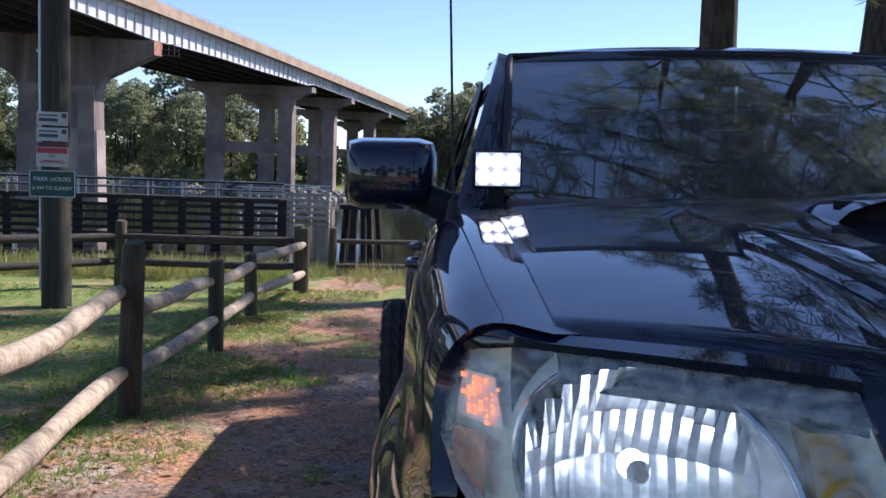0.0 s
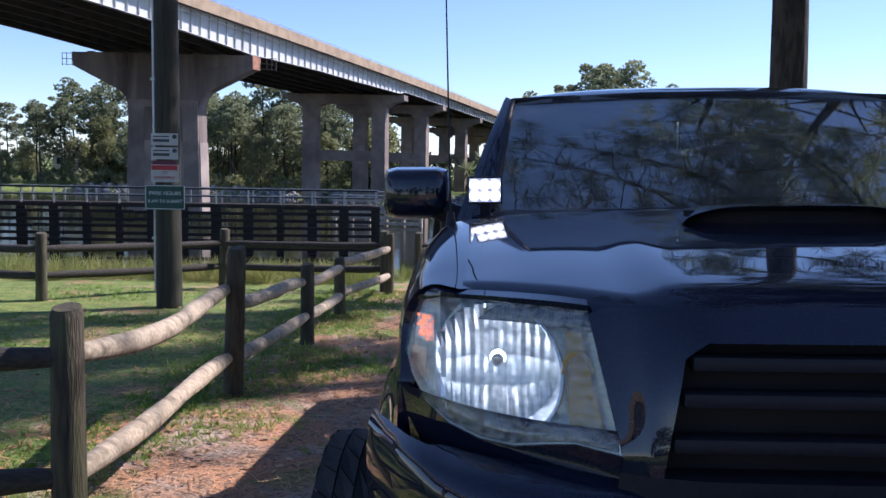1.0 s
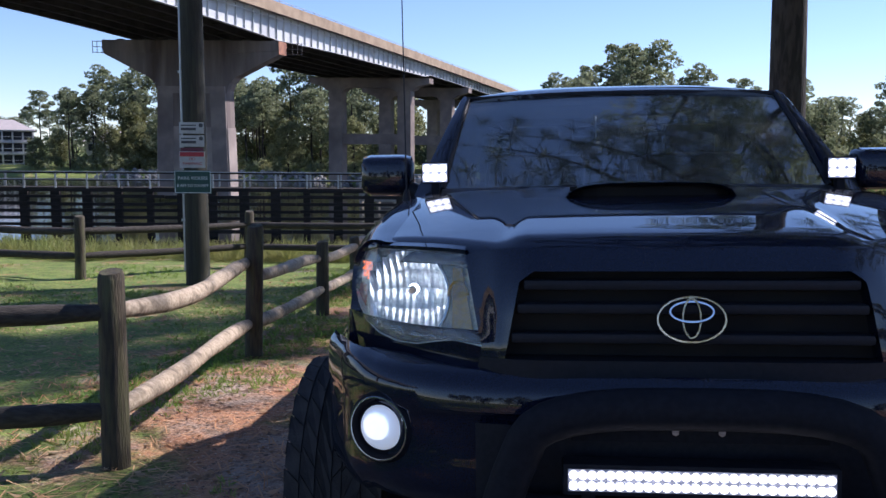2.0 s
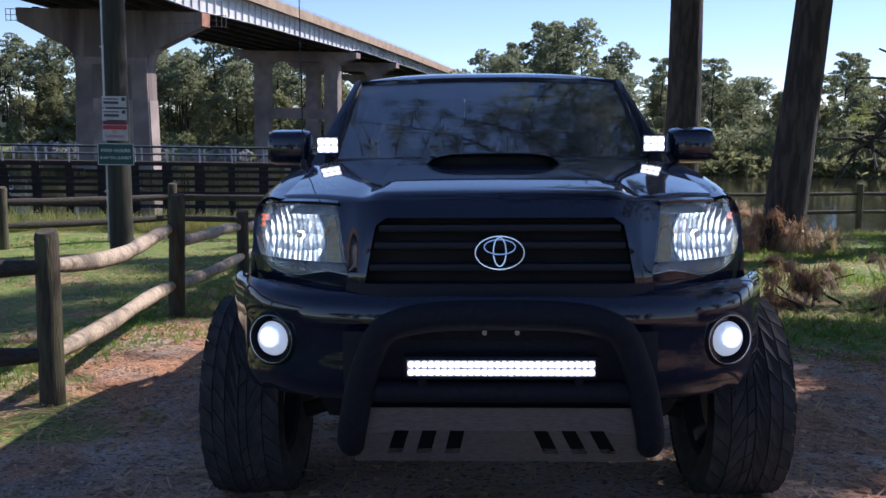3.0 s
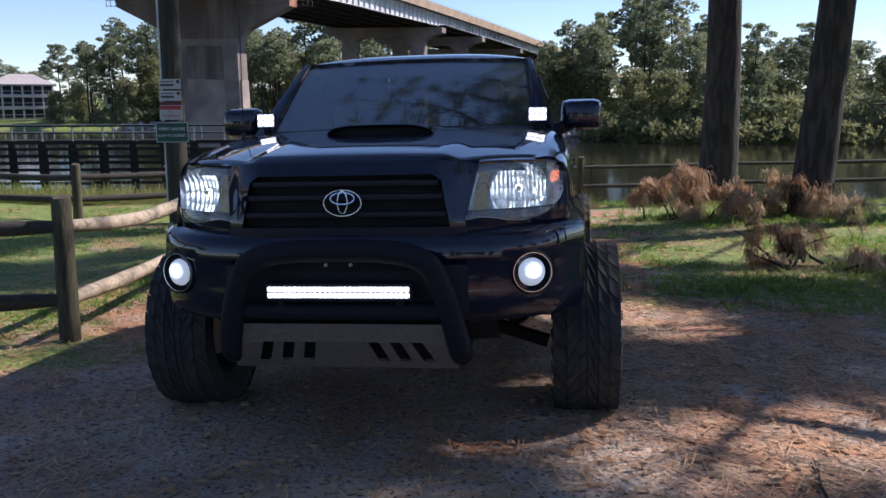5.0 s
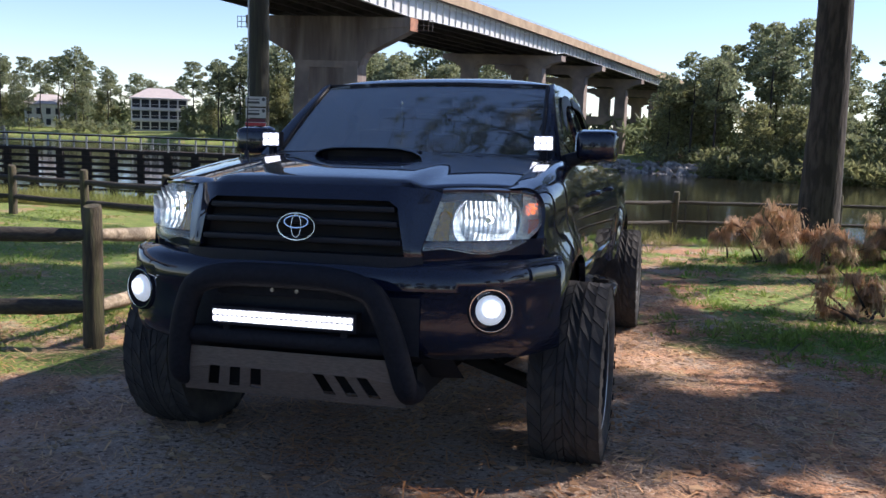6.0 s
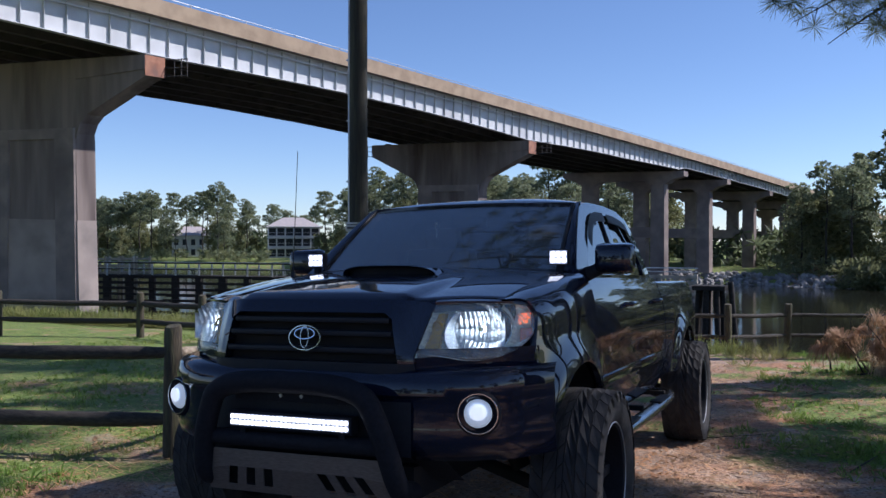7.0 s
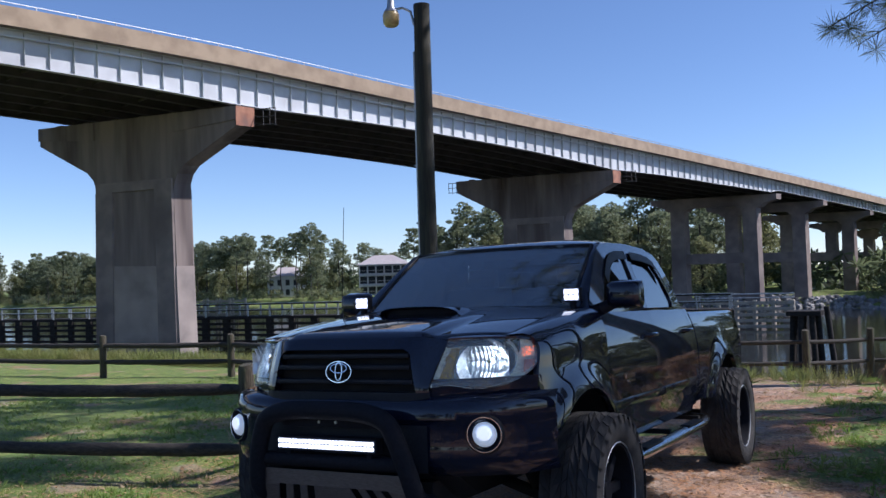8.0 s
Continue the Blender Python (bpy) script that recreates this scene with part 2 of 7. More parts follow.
def ground_material():
    m = bpy.data.materials.new("sandy_lawn")
    m.use_nodes = True
    nt = m.node_tree
    b = nt.nodes["Principled BSDF"]
    b.inputs["Roughness"].default_value = 0.95
    co = nt.nodes.new("ShaderNodeTexCoord").outputs["Object"]

    def nz(sc, det, lo_, hi_):
        n = nt.nodes.new("ShaderNodeTexNoise")
        n.inputs["Scale"].default_value, n.inputs["Detail"].default_value = sc, det
        nt.links.new(co, n.inputs["Vector"])
        r = nt.nodes.new("ShaderNodeMapRange")
        r.inputs["From Min"].default_value, r.inputs["From Max"].default_value = lo_, hi_
        nt.links.new(n.outputs["Fac"], r.inputs["Value"])
        return r.outputs[0]

    def mix(a, bcol, fac):
        x = nt.nodes.new("ShaderNodeMix")
        x.data_type = "RGBA"
        for key, v in (("A", a), ("B", bcol)):
            if isinstance(v, tuple):
                x.inputs[key].default_value = (*v, 1)
            else:
                nt.links.new(v, x.inputs[key])
        nt.links.new(fac, x.inputs["Factor"])
        return x.outputs["Result"]

    def band(axis, lo_, hi_):
        s = nt.nodes.new("ShaderNodeSeparateXYZ")
        nt.links.new(co, s.inputs[0])
        r = nt.nodes.new("ShaderNodeMapRange")
        r.inputs["From Min"].default_value, r.inputs["From Max"].default_value = lo_, hi_
        nt.links.new(s.outputs[axis], r.inputs["Value"])
        return r.outputs[0]

    def op(kind, a, c):
        n = nt.nodes.new("ShaderNodeMath")
        n.operation = kind
        for i, v in enumerate((a, c)):
            if isinstance(v, (int, float)):
                n.inputs[i].default_value = v
            else:
                nt.links.new(v, n.inputs[i])
        n.use_clamp = True
        return n.outputs[0]

    sand = mix((0.27, 0.20, 0.15), (0.46, 0.375, 0.295), nz(1.3, 6, 0.42, 0.64))
    off_track = op("ADD", op("MULTIPLY", op("MAXIMUM", band("X", -0.9, -1.9), band("X", 0.9, 1.7)), 0.8), op("MULTIPLY", band("Y", 2.0, 5.0), 0.5))
    off_track = op("ADD", off_track, 0.12)
    straw = mix(sand, (0.39, 0.19, 0.095), op("MULTIPLY", nz(2.1, 8, 0.38, 0.54), off_track))
    straw = mix(straw, (0.19, 0.115, 0.07), op("MULTIPLY", nz(9, 8, 0.52, 0.66), off_track))
    straw = mix(straw, (0.10, 0.065, 0.042), nz(36, 8, 0.54, 0.64))
    straw = mix(straw, (0.56, 0.45, 0.34), nz(70, 4, 0.60, 0.68))
    grass = mix((0.11, 0.18, 0.028), (0.20, 0.25, 0.05), nz(4, 8, 0.4, 0.6))
    grass = mix(grass, (0.30, 0.25, 0.09), nz(17, 6, 0.57, 0.72))
    grass = mix(grass, (0.07, 0.08, 0.022), nz(40, 8, 0.50, 0.62))
    # bare track under and before the truck, grass to the sides
    left = band("X", -1.5, -3.4)
    right = band("X", 1.2, 2.1)
    back = band("Y", 2.4, 4.6)
    side = op("MAXIMUM", left, op("MULTIPLY", right, back))
    cover = op("ADD", op("MULTIPLY", side, 0.66), op("MULTIPLY", op("MULTIPLY", nz(1.1, 9, 0.38, 0.64), 0.85), op("ADD", op("MULTIPLY", op("MAXIMUM", left, back), 0.4), 0.6)))
    cover = op("MULTIPLY", op("SUBTRACT", cover, 0.56), 4.0)
    nt.links.new(mix(straw, grass, cover), b.inputs["Base Color"])
    n = nt.nodes.new("ShaderNodeTexNoise")
    n.inputs["Scale"].default_value, n.inputs["Detail"].default_value = 28, 9
    nt.links.new(co, n.inputs["Vector"])
    bp = nt.nodes.new("ShaderNodeBump")
    bp.inputs["Strength"].default_value, bp.inputs["Distance"].default_value = 0.9, 0.035
    nt.links.new(n.outputs["Fac"], bp.inputs["Height"])
    nt.links.new(bp.outputs[0], b.inputs["Normal"])
    return m


M_GROUND = ground_material()
me.materials.append(M_GROUND)
tagged(new("ground", me), "sandy ground with patchy grass and pine straw", "ground", kind="structure")

bm = bmesh.new()
ys = [17 + 1.5 * (k ** 1.45) for k in range(70)]
sheet(bm, [[(x, y, WATER) for x in (-1500, -300, -80, 0, 80, 300, 1500)] for y in ys])
M_WATER = bpy.data.materials.new("river_water")
M_WATER.use_nodes = True
nt = M_WATER.node_tree
b = nt.nodes["Principled BSDF"]
b.inputs["Base Color"].default_value = (0.016, 0.016, 0.012, 1)
b.inputs["Roughness"].default_value = 0.03
b.inputs["IOR"].default_value = 1.33
tc = nt.nodes.new("ShaderNodeTexCoord")
mp = nt.nodes.new("ShaderNodeMapping")
mp.inputs["Scale"].default_value = (1.0, 2.2, 1.0)
nz1 = nt.nodes.new("ShaderNodeTexNoise")
nz1.inputs["Scale"].default_value, nz1.inputs["Detail"].default_value = 1.3, 6
bp = nt.nodes.new("ShaderNodeBump")
bp.inputs["Strength"].default_value, bp.inputs["Distance"].default_value = 0.06, 0.12
nt.links.new(tc.outputs["Object"], mp.inputs[0])
nt.links.new(mp.outputs[0], nz1.inputs["Vector"])
nt.links.new(nz1.outputs["Fac"], bp.inputs["Height"])
nt.links.new(bp.outputs[0], b.inputs["Normal"])
thing("water", "rippled brown river water", "water", bm=bm, mat_=M_WATER, kind="structure")

# ---- bridge ----
P2, DIR = Vector((-26.5, 88.2, 0)), Vector((0.2552, 0.9669, 0))
OUT = Vector((DIR.y, -DIR.x, 0))
DECK_W = 17.0
SKEW = Vector((0.9925, 0.122, 0))  # the piers stand askew, in line with the channel
PIER_W = 17.6


def deck_z(s):
    """Top of the deck's edge barrier at s metres along the bridge from the second pier."""
    if s < -47:
        return 17.43 + 0.015 * (-47 - s) - 0.0006 * (-47 - s) ** 2
    return 15.95 - 0.0315 * s - (0.00009 * s * s if s > 0 else 0)


PIERS = [(-92.0, "hammer"), (-46.5, "hammer"), (0.0, "hammer"), (41.8, "bent"), (59.0, "bent"), (80.0, "bent"), (101.0, "bent"), (122.0, "bent"), (143.0, "bent"), (164.0, "bent")]
S0, S1 = -135.0, 190.0


def at(s, off, z):
    """A place on the bridge: s along it, off metres outwards from the near edge (negative: under the deck)."""
    p = P2 + DIR * s + OUT * off
    return Vector((p.x, p.y, z))


def girder_depth(s):
    if s > 41.8:
        return 1.3
    d = min(abs(s - p) for p, _ in PIERS[:3])
    return 2.05 - 0.35 * min(1.0, max(0.0, (s - 22) / 20)) + 0.5 * max(0.0, 1 - d / 20.0) ** 1.6


bridge = thing("road_bridge", "long concrete and grey steel girder road bridge over the river", "bridge")
steps = [S0 + (S1 - S0) * k / 130 for k in range(131)]
bm = bmesh.new()
sheet(bm, [[at(s, -DECK_W, deck_z(s) - 1.05), at(s, -DECK_W, deck_z(s) - 0.75), at(s, 0, deck_z(s) - 0.75), at(s, 0, deck_z(s) - 1.05), at(s, -DECK_W, deck_z(s) - 1.05)] for s in steps])
part("deck", bm, M_CONCRETE, bridge)
for off, nm in ((0.0, "near"), (-DECK_W, "far")):
    bm = bmesh.new()
    a, c = (0.02, -0.33) if nm == "near" else (-0.02, 0.33)
    sheet(bm, [[at(s, off + a, deck_z(s) - 1.1), at(s, off + a, deck_z(s)), at(s, off + c, deck_z(s)), at(s, off + c * 1.3, deck_z(s) - 0.85)] for s in steps])
    part("barrier", bm, M_BARRIER, bridge, "tan concrete edge barrier")
    bm = bmesh.new()
    tube(bm, [at(s, off - 0.15, deck_z(s) + 0.24) for s in steps], 0.03, 5)
    s = S0
    while s < S1:
        box(bm, at(s, off - 0.15, deck_z(s) + 0.12), (0.07, 0.07, 0.26))
        s += 2.4
    part("railing", bm, M_GALV, bridge, "thin galvanised rail on posts")
bm = bmesh.new()
tube(bm, [at(s, -0.62, deck_z(s) - 1.52) for s in steps], 0.06, 5)
part("conduit", bm, M_GIRDER, bridge, "pale conduit along the girder")
for k in range(7):
    off = -0.95 - k * (DECK_W - 1.9) / 6
    bm = bmesh.new()
    rows = []
    for s in steps:
        zt = deck_z(s) - 1.05
        zb = zt - girder_depth(s)
        rows.append([at(s, off + 0.22, zb - 0.0), at(s, off + 0.22, zb + 0.05), at(s, off + 0.02, zb + 0.05), at(s, off + 0.02, zt - 0.04), at(s, off + 0.2, zt - 0.04), at(s, off + 0.2, zt),
                     at(s, off - 0.2, zt), at(s, off - 0.02, zt - 0.04), at(s, off - 0.02, zb + 0.05), at(s, off - 0.22, zb + 0.05), at(s, off - 0.22, zb), at(s, off + 0.22, zb)])
    sheet(bm, rows)
    # inner girders get a darker colour that stands in for shade under the deck
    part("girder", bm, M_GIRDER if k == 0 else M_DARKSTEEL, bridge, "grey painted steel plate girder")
stiff = bmesh.new()
s = S0
u = (DIR * 0.012)
while s < S1:
    zt, d = deck_z(s) - 1.09, girder_depth(s)
    box(stiff, (0, 0, 0), (0.03, 0.17, d - 0.06), Matrix.Translation(at(s, -0.84, zt - d / 2 + 0.02)) @ Matrix.Rotation(math.atan2(DIR.y, DIR.x), 4, "Z"))
    s += 1.45
tagged(part("stiffener", stiff, M_GIRDER, bridge, "row of upright web stiffeners"), kind="stuff")
cross = bmesh.new()
s = S0
while s < S1:
    zt, d = deck_z(s) - 1.05, girder_depth(s)
    for q in (0.25, 0.85):
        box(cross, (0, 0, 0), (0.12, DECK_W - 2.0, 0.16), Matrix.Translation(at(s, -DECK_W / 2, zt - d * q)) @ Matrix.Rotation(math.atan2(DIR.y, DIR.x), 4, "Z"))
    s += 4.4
# cross frames carry the same painted-in shade
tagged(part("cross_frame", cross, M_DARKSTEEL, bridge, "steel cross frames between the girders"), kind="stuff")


def skewed(s, off, z):
    p = P2 + DIR * s + SKEW * off
    return Vector((p.x, p.y, z))


def face_plate(outline, s, thick):
    """A plate in line with a pier: outline of (offset, z), thick along the bridge."""
    bm = bmesh.new()
    a = [bm.verts.new(skewed(s - thick / 2, o, z)) for o, z in outline]
    c = [bm.verts.new(skewed(s + thick / 2, o, z)) for o, z in outline]
    n = len(outline)
    bm.faces.new(a)
    bm.faces.new(list(reversed(c)))
    for i in range(n):
        bm.faces.new((a[i], c[i], c[(i + 1) % n], a[(i + 1) % n]))
    bmesh.ops.recalc_face_normals(bm, faces=bm.faces)
    return bm


def work_platform(pier, s, o, z, way):
    """A small railed steel platform beside the end of a pier cap."""
    bm = bmesh.new()
    d = 1.5 * way
    for dz in (0.0, 0.55, 1.1):
        tube(bm, [skewed(s, o, z + dz), skewed(s, o + d, z + dz)], 0.035, 5)
    for k in (0.35, 0.7, 1.0):
        tube(bm, [skewed(s, o + d * k, z - 0.1), skewed(s, o + d * k, z + 1.15)], 0.035, 5)
    part("work_platform", bm, M_DARKSTEEL, pier, "small railed steel platform at the cap's end")


FOOT = -3.6
for s, kind_ in PIERS:
    zt = deck_z(s) - 1.2 - girder_depth(s)
    pier = thing("bridge_pier", "hammerhead concrete bridge pier with a recessed panel" if kind_ == "hammer" else "two-column concrete bridge bent with a cap beam", "bridge pier")
    mid = -PIER_W / 2 - 0.35
    if kind_ == "hammer":
        hw, cw = 3.45, PIER_W / 2 + 0.1
        right = [(mid + cw, zt), (mid + cw, zt - 1.35), (mid + hw + 1.6, zt - 3.35), (mid + hw + 0.85, zt - 3.75), (mid + hw + 0.35, zt - 4.3), (mid + hw + 0.08, zt - 5.0), (mid + hw, zt - 5.8), (mid + hw + 0.3, FOOT)]
        left_ = [(2 * mid - o, z) for o, z in reversed(right)]
        part("stem", face_plate(right + left_, s, 1.3), M_STREAK, pier)
        # raised borders leave a recessed panel
        for sgn in (-1, 1):
            o = mid + sgn * (hw - 0.78)
            part("border", face_plate([(o - 0.76, zt - 5.3), (o + 0.76, zt - 5.3), (o + (0.95 if sgn > 0 else 0.62), FOOT), (o - (0.62 if sgn > 0 else 0.95), FOOT)], s - 0.02, 1.6), M_CONCRETE, pier)
        for sgn in (-1, 1):
            part("cap_band", face_plate([(mid + sgn * (hw + 0.1), zt - 0.02), (mid + sgn * (cw + 0.01), zt - 0.02), (mid + sgn * (cw + 0.01), zt - 0.95), (mid + sgn * (hw + 0.1), zt - 1.35)], s, 1.56), M_STREAK, pier)
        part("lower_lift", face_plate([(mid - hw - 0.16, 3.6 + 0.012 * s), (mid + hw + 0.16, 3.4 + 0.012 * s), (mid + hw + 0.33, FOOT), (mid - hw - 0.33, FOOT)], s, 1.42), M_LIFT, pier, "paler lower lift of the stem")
        part("border", face_plate([(mid - hw + 0.05, zt - 4.6), (mid + hw - 0.05, zt - 4.6), (mid + hw - 0.05, zt - 5.3), (mid - hw + 0.05, zt - 5.3)], s - 0.02, 1.6), M_CONCRETE, pier)
        # thin orange-brown plate over the end of the cap
        part("end_face", face_plate([(mid + cw + 0.005, zt - 0.03), (mid + cw + 0.05, zt - 0.03), (mid + cw + 0.05, zt - 1.36), (mid + cw + 0.005, zt - 1.36)], s, 1.5), M_CAPEND, pier, "orange-brown end of the cap")
        work_platform(pier, s + 1.0, mid + cw, zt - 1.2, 1)
        if s == 0.0:
            work_platform(pier, s, mid - cw, zt - 1.2, -1)
    else:
        cols = (mid + 5.0, mid - 5.0)
        right = [(mid + PIER_W / 2 - 0.1, zt), (mid + PIER_W / 2 - 0.1, zt - 0.75), (mid + 6.9, zt - 1.25), (mid + 6.35, zt - 1.75)]
        inner = [(mid + 3.8, zt - 1.95), (mid + 3.5, zt - 1.55), (mid + 2.9, zt - 1.4)]
        out = right + inner
        part("cap_beam", face_plate(out + [(2 * mid - o, z) for o, z in reversed(out)], s, 1.6), M_CONCRETE, pier)
        for o in cols:
            part("column", face_plate([(o - 0.95, zt - 1.4), (o + 0.95, zt - 1.4), (o + 1.0, FOOT), (o - 1.0, FOOT)], s, 1.5), M_CONCRETE, pier)
        part("strut", face_plate([(mid - 4.2, 3.5), (mid + 4.2, 3.5), (mid + 4.2, 2.0), (mid - 4.2, 2.0)], s, 1.1), M_CONCRETE, pier)
    for k in range(7):
        o = -0.95 - k * (PIER_W - 1.9) / 6
        bm = bmesh.new()
        box(bm, skewed(s, o, zt + 0.06), (0.6, 0.6, 0.16))
        part("bearing", bm, M_DARKSTEEL, pier, "steel bearing plate")

# ---- timber fence ----
def post_mesh(h, r, seed, foot=-0.3):
    rnd = random.Random(seed)
    bm = bmesh.new()
    n = 12
    zs = [foot, 0.0, h * 0.33, h * 0.66, h - 0.03, h]
    rings = []
    for z in zs:
        k = r * (1.05 - 0.08 * z / h) * (0.86 if z == h else 1)
        ring = []
        for i in range(n):
            a = 2 * math.pi * i / n
            q = k * (1 + 0.06 * wob(math.cos(a) * 1.4, math.sin(a) * 1.4, seed + z))
            ring.append(bm.verts.new((q * math.cos(a), q * math.sin(a), z + (0.012 * math.sin(a + seed) if z > h * 0.9 else 0))))
        rings.append(ring)
    for a, b in zip(rings, rings[1:]):
        for i in range(n):
            bm.faces.new((a[i], a[(i + 1) % n], b[(i + 1) % n], b[i]))
    bm.faces.new(rings[-1])
    return bm


def rail_points(a, b, sag, bend, n=7):
    a, b = Vector(a), Vector(b)
    side = (b - a).cross(Vector((0, 0, 1))).normalized()
    return [a.lerp(b, k / n) + Vector((0, 0, -sag * math.sin(math.pi * k / n))) + side * bend * math.sin(1.7 * math.pi * k / n) for k in range(n + 1)]


def rail_bm(a, b, r, sag, bend, seed):
    bm = bmesh.new()
    n = 9
    pts = rail_points(a, b, sag, bend, n)
    rad = [r * (1 + 0.13 * wob(k * 0.9, seed * 3.1)) * (0.72 if k in (0, n) else 1) for k in range(n + 1)]
    rings = tube(bm, pts, rad, 10)
    for ring in rings:
        for v in ring:
            v.co += Vector((wob(v.co.x * 6, v.co.y * 6, v.co.z * 6 + seed), wob(v.co.x * 6, v.co.y * 6, v.co.z * 6 + seed + 9), wob(v.co.y * 6, v.co.z * 6, seed))) * 0.008
    return bm




def fence(name, label, posts, dark, top=0.74, low=0.30, rr=0.055, skip=(), height_=0.98, radius=0.075, sags=None, drops=None):
    f = thing(name, label, "fence")
    zs = []
    for i, (x, y, *h) in enumerate(posts):
        z = max(height(x, y), lawn(x, y))
        ph = h[0] if h else height_
        zs.append(z)
        ob = part("post", post_mesh(ph, radius, i + len(posts), min(0.0, height(x, y) - z) - 0.3), M_POST, f, smooth=50)
        ob.matrix_basis = pose(x, y, z, random.Random(i * 7 + len(posts)).uniform(-2, 2), random.Random(i * 5).uniform(-2, 2), i * 40)
    for i in range(len(posts) - 1):
        for j, hh in enumerate((top, low)):
            if (i, j) in skip:
                continue
            da, db = (drops or {}).get((i, j), (0.0, 0.0))
            a, b = Vector((posts[i][0], posts[i][1], zs[i] + hh - da)), Vector((posts[i + 1][0], posts[i + 1][1], zs[i + 1] + hh - db))
            sag, bend = (sags or {}).get((i, j), (0.015, 0.02 * wob(i * 3.3, j)))
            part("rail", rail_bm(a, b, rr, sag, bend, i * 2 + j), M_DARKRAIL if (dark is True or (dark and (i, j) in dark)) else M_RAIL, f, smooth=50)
    return f


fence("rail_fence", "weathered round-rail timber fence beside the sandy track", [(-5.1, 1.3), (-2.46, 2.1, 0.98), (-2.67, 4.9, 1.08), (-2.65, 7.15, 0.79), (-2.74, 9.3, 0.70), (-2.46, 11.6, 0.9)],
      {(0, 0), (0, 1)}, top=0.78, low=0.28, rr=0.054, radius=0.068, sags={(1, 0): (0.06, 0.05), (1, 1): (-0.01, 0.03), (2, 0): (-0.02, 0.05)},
      drops={(2, 0): (0.12, 0.17), (3, 0): (0.18, 0.20), (4, 0): (0.14, 0.10), (3, 1): (0.0, 0.04)})
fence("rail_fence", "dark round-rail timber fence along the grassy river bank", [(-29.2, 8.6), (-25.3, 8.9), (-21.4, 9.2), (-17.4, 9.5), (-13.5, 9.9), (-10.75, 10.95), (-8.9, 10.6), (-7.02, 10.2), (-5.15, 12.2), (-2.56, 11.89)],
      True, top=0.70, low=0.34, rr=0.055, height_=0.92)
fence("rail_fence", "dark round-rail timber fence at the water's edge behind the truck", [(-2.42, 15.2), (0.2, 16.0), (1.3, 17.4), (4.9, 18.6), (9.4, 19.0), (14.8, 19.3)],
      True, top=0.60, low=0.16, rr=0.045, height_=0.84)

# ---- utility pole with signs and lamp ----
PX, PY = -5.06, 9.76
PZ = height(PX, PY)
pole = thing("utility_pole", "dark creosoted wooden pole with a yard lamp on an arm", "utility pole", pose(PX, PY, PZ))
bm = bmesh.new()
tube(bm, [(0, 0, -0.4), (0, 0, 2), (-0.01, 0.0, 4), (-0.0, 0, 6.72)], [0.165, 0.155, 0.150, 0.142], 18)
part("shaft", bm, M_POLE, pole, smooth=50)
bm = bmesh.new()
tube(bm, [(-0.15, -0.06, 0.2), (-0.148, -0.06, 3.0), (-0.146, -0.06, 5.9)], 0.022, 8)
for z in (0.9, 1.9, 2.9, 3.9, 4.9):
    box(bm, (-0.148, -0.06, z), (0.06, 0.09, 0.03))
part("conduit", bm, M_GALV, pole, "grey cable conduit strapped to the pole", smooth=50)
bm = bmesh.new()
tube(bm, [(-0.10, -0.1, 6.35), (-0.16, -0.11, 6.60), (-0.30, -0.15, 6.68), (-0.46, -0.2, 6.66)], 0.022, 8)
part("arm", bm, M_GALV, pole, smooth=50)
lamp = bmesh.new()
tube(lamp, [(-0.5, -0.21, 6.92), (-0.5, -0.21, 6.70), (-0.5, -0.21, 6.62)], [0.055, 0.07, 0.13], 16)
lamp_o = part("lamp_head", lamp, M_GALV, pole, "grey lamp housing", smooth=50)
bm = bmesh.new()
tube(bm, [(-0.5, -0.21, 6.615), (-0.5, -0.21, 6.56), (-0.5, -0.21, 6.42), (-0.5, -0.21, 6.37)], [0.125, 0.15, 0.14, 0.10], 16)
part("globe", bm, material("amber_lens", (0.62, 0.45, 0.20), 0.35, second=(0.5, 0.35, 0.15), scale=20), lamp_o, "amber plastic lamp globe", smooth=50)

M_SIGNWHITE = material("white_sign_sheet", (0.50, 0.49, 0.47), 0.5, second=(0.40, 0.39, 0.37), scale=9)
M_SIGNGREEN = material("green_sign_sheet", (0.010, 0.065, 0.050), 0.45, second=(0.012, 0.055, 0.045), scale=9)
M_INKRED = material("red_sign_ink", (0.40, 0.03, 0.04), 0.5)
M_INKGREY = material("dark_sign_ink", (0.05, 0.05, 0.055), 0.5)
M_INKWHITE = material("white_sign_ink", (0.62, 0.66, 0.62), 0.5)


def words(text, size, x, z, m, parent):
    cu = bpy.data.curves.new("lettering", "FONT")
    cu.body, cu.size, cu.align_x, cu.align_y, cu.extrude = text, size, "CENTER", "CENTER", 0.0012
    tmp = bpy.data.objects.new("tmp", cu)
    scene.collection.objects.link(tmp)
    me_ = bpy.data.meshes.new_from_object(tmp.evaluated_get(bpy.context.evaluated_depsgraph_get()))
    bpy.data.objects.remove(tmp)
    me_.materials.clear()
    me_.materials.append(m)
    ob = new("lettering", me_)
    ob.parent = parent
    ob.matrix_basis = pose(x, -0.0065, z, 90, 0, 0)
    return ob


def sign(name, label, w, h, z, m, yaw=8):
    ob = thing(name, label, "sign", pose(PX, PY, PZ + z - 0.105) @ Matrix.Rotation(radians(yaw), 4, "Z") @ Matrix.Translation((0, -0.166, 0)))
    bm = bmesh.new()
    box(bm, (0, 0, 0), (w, 0.006, h), bevel=0.002)
    part("plate", bm, m, ob)
    return ob


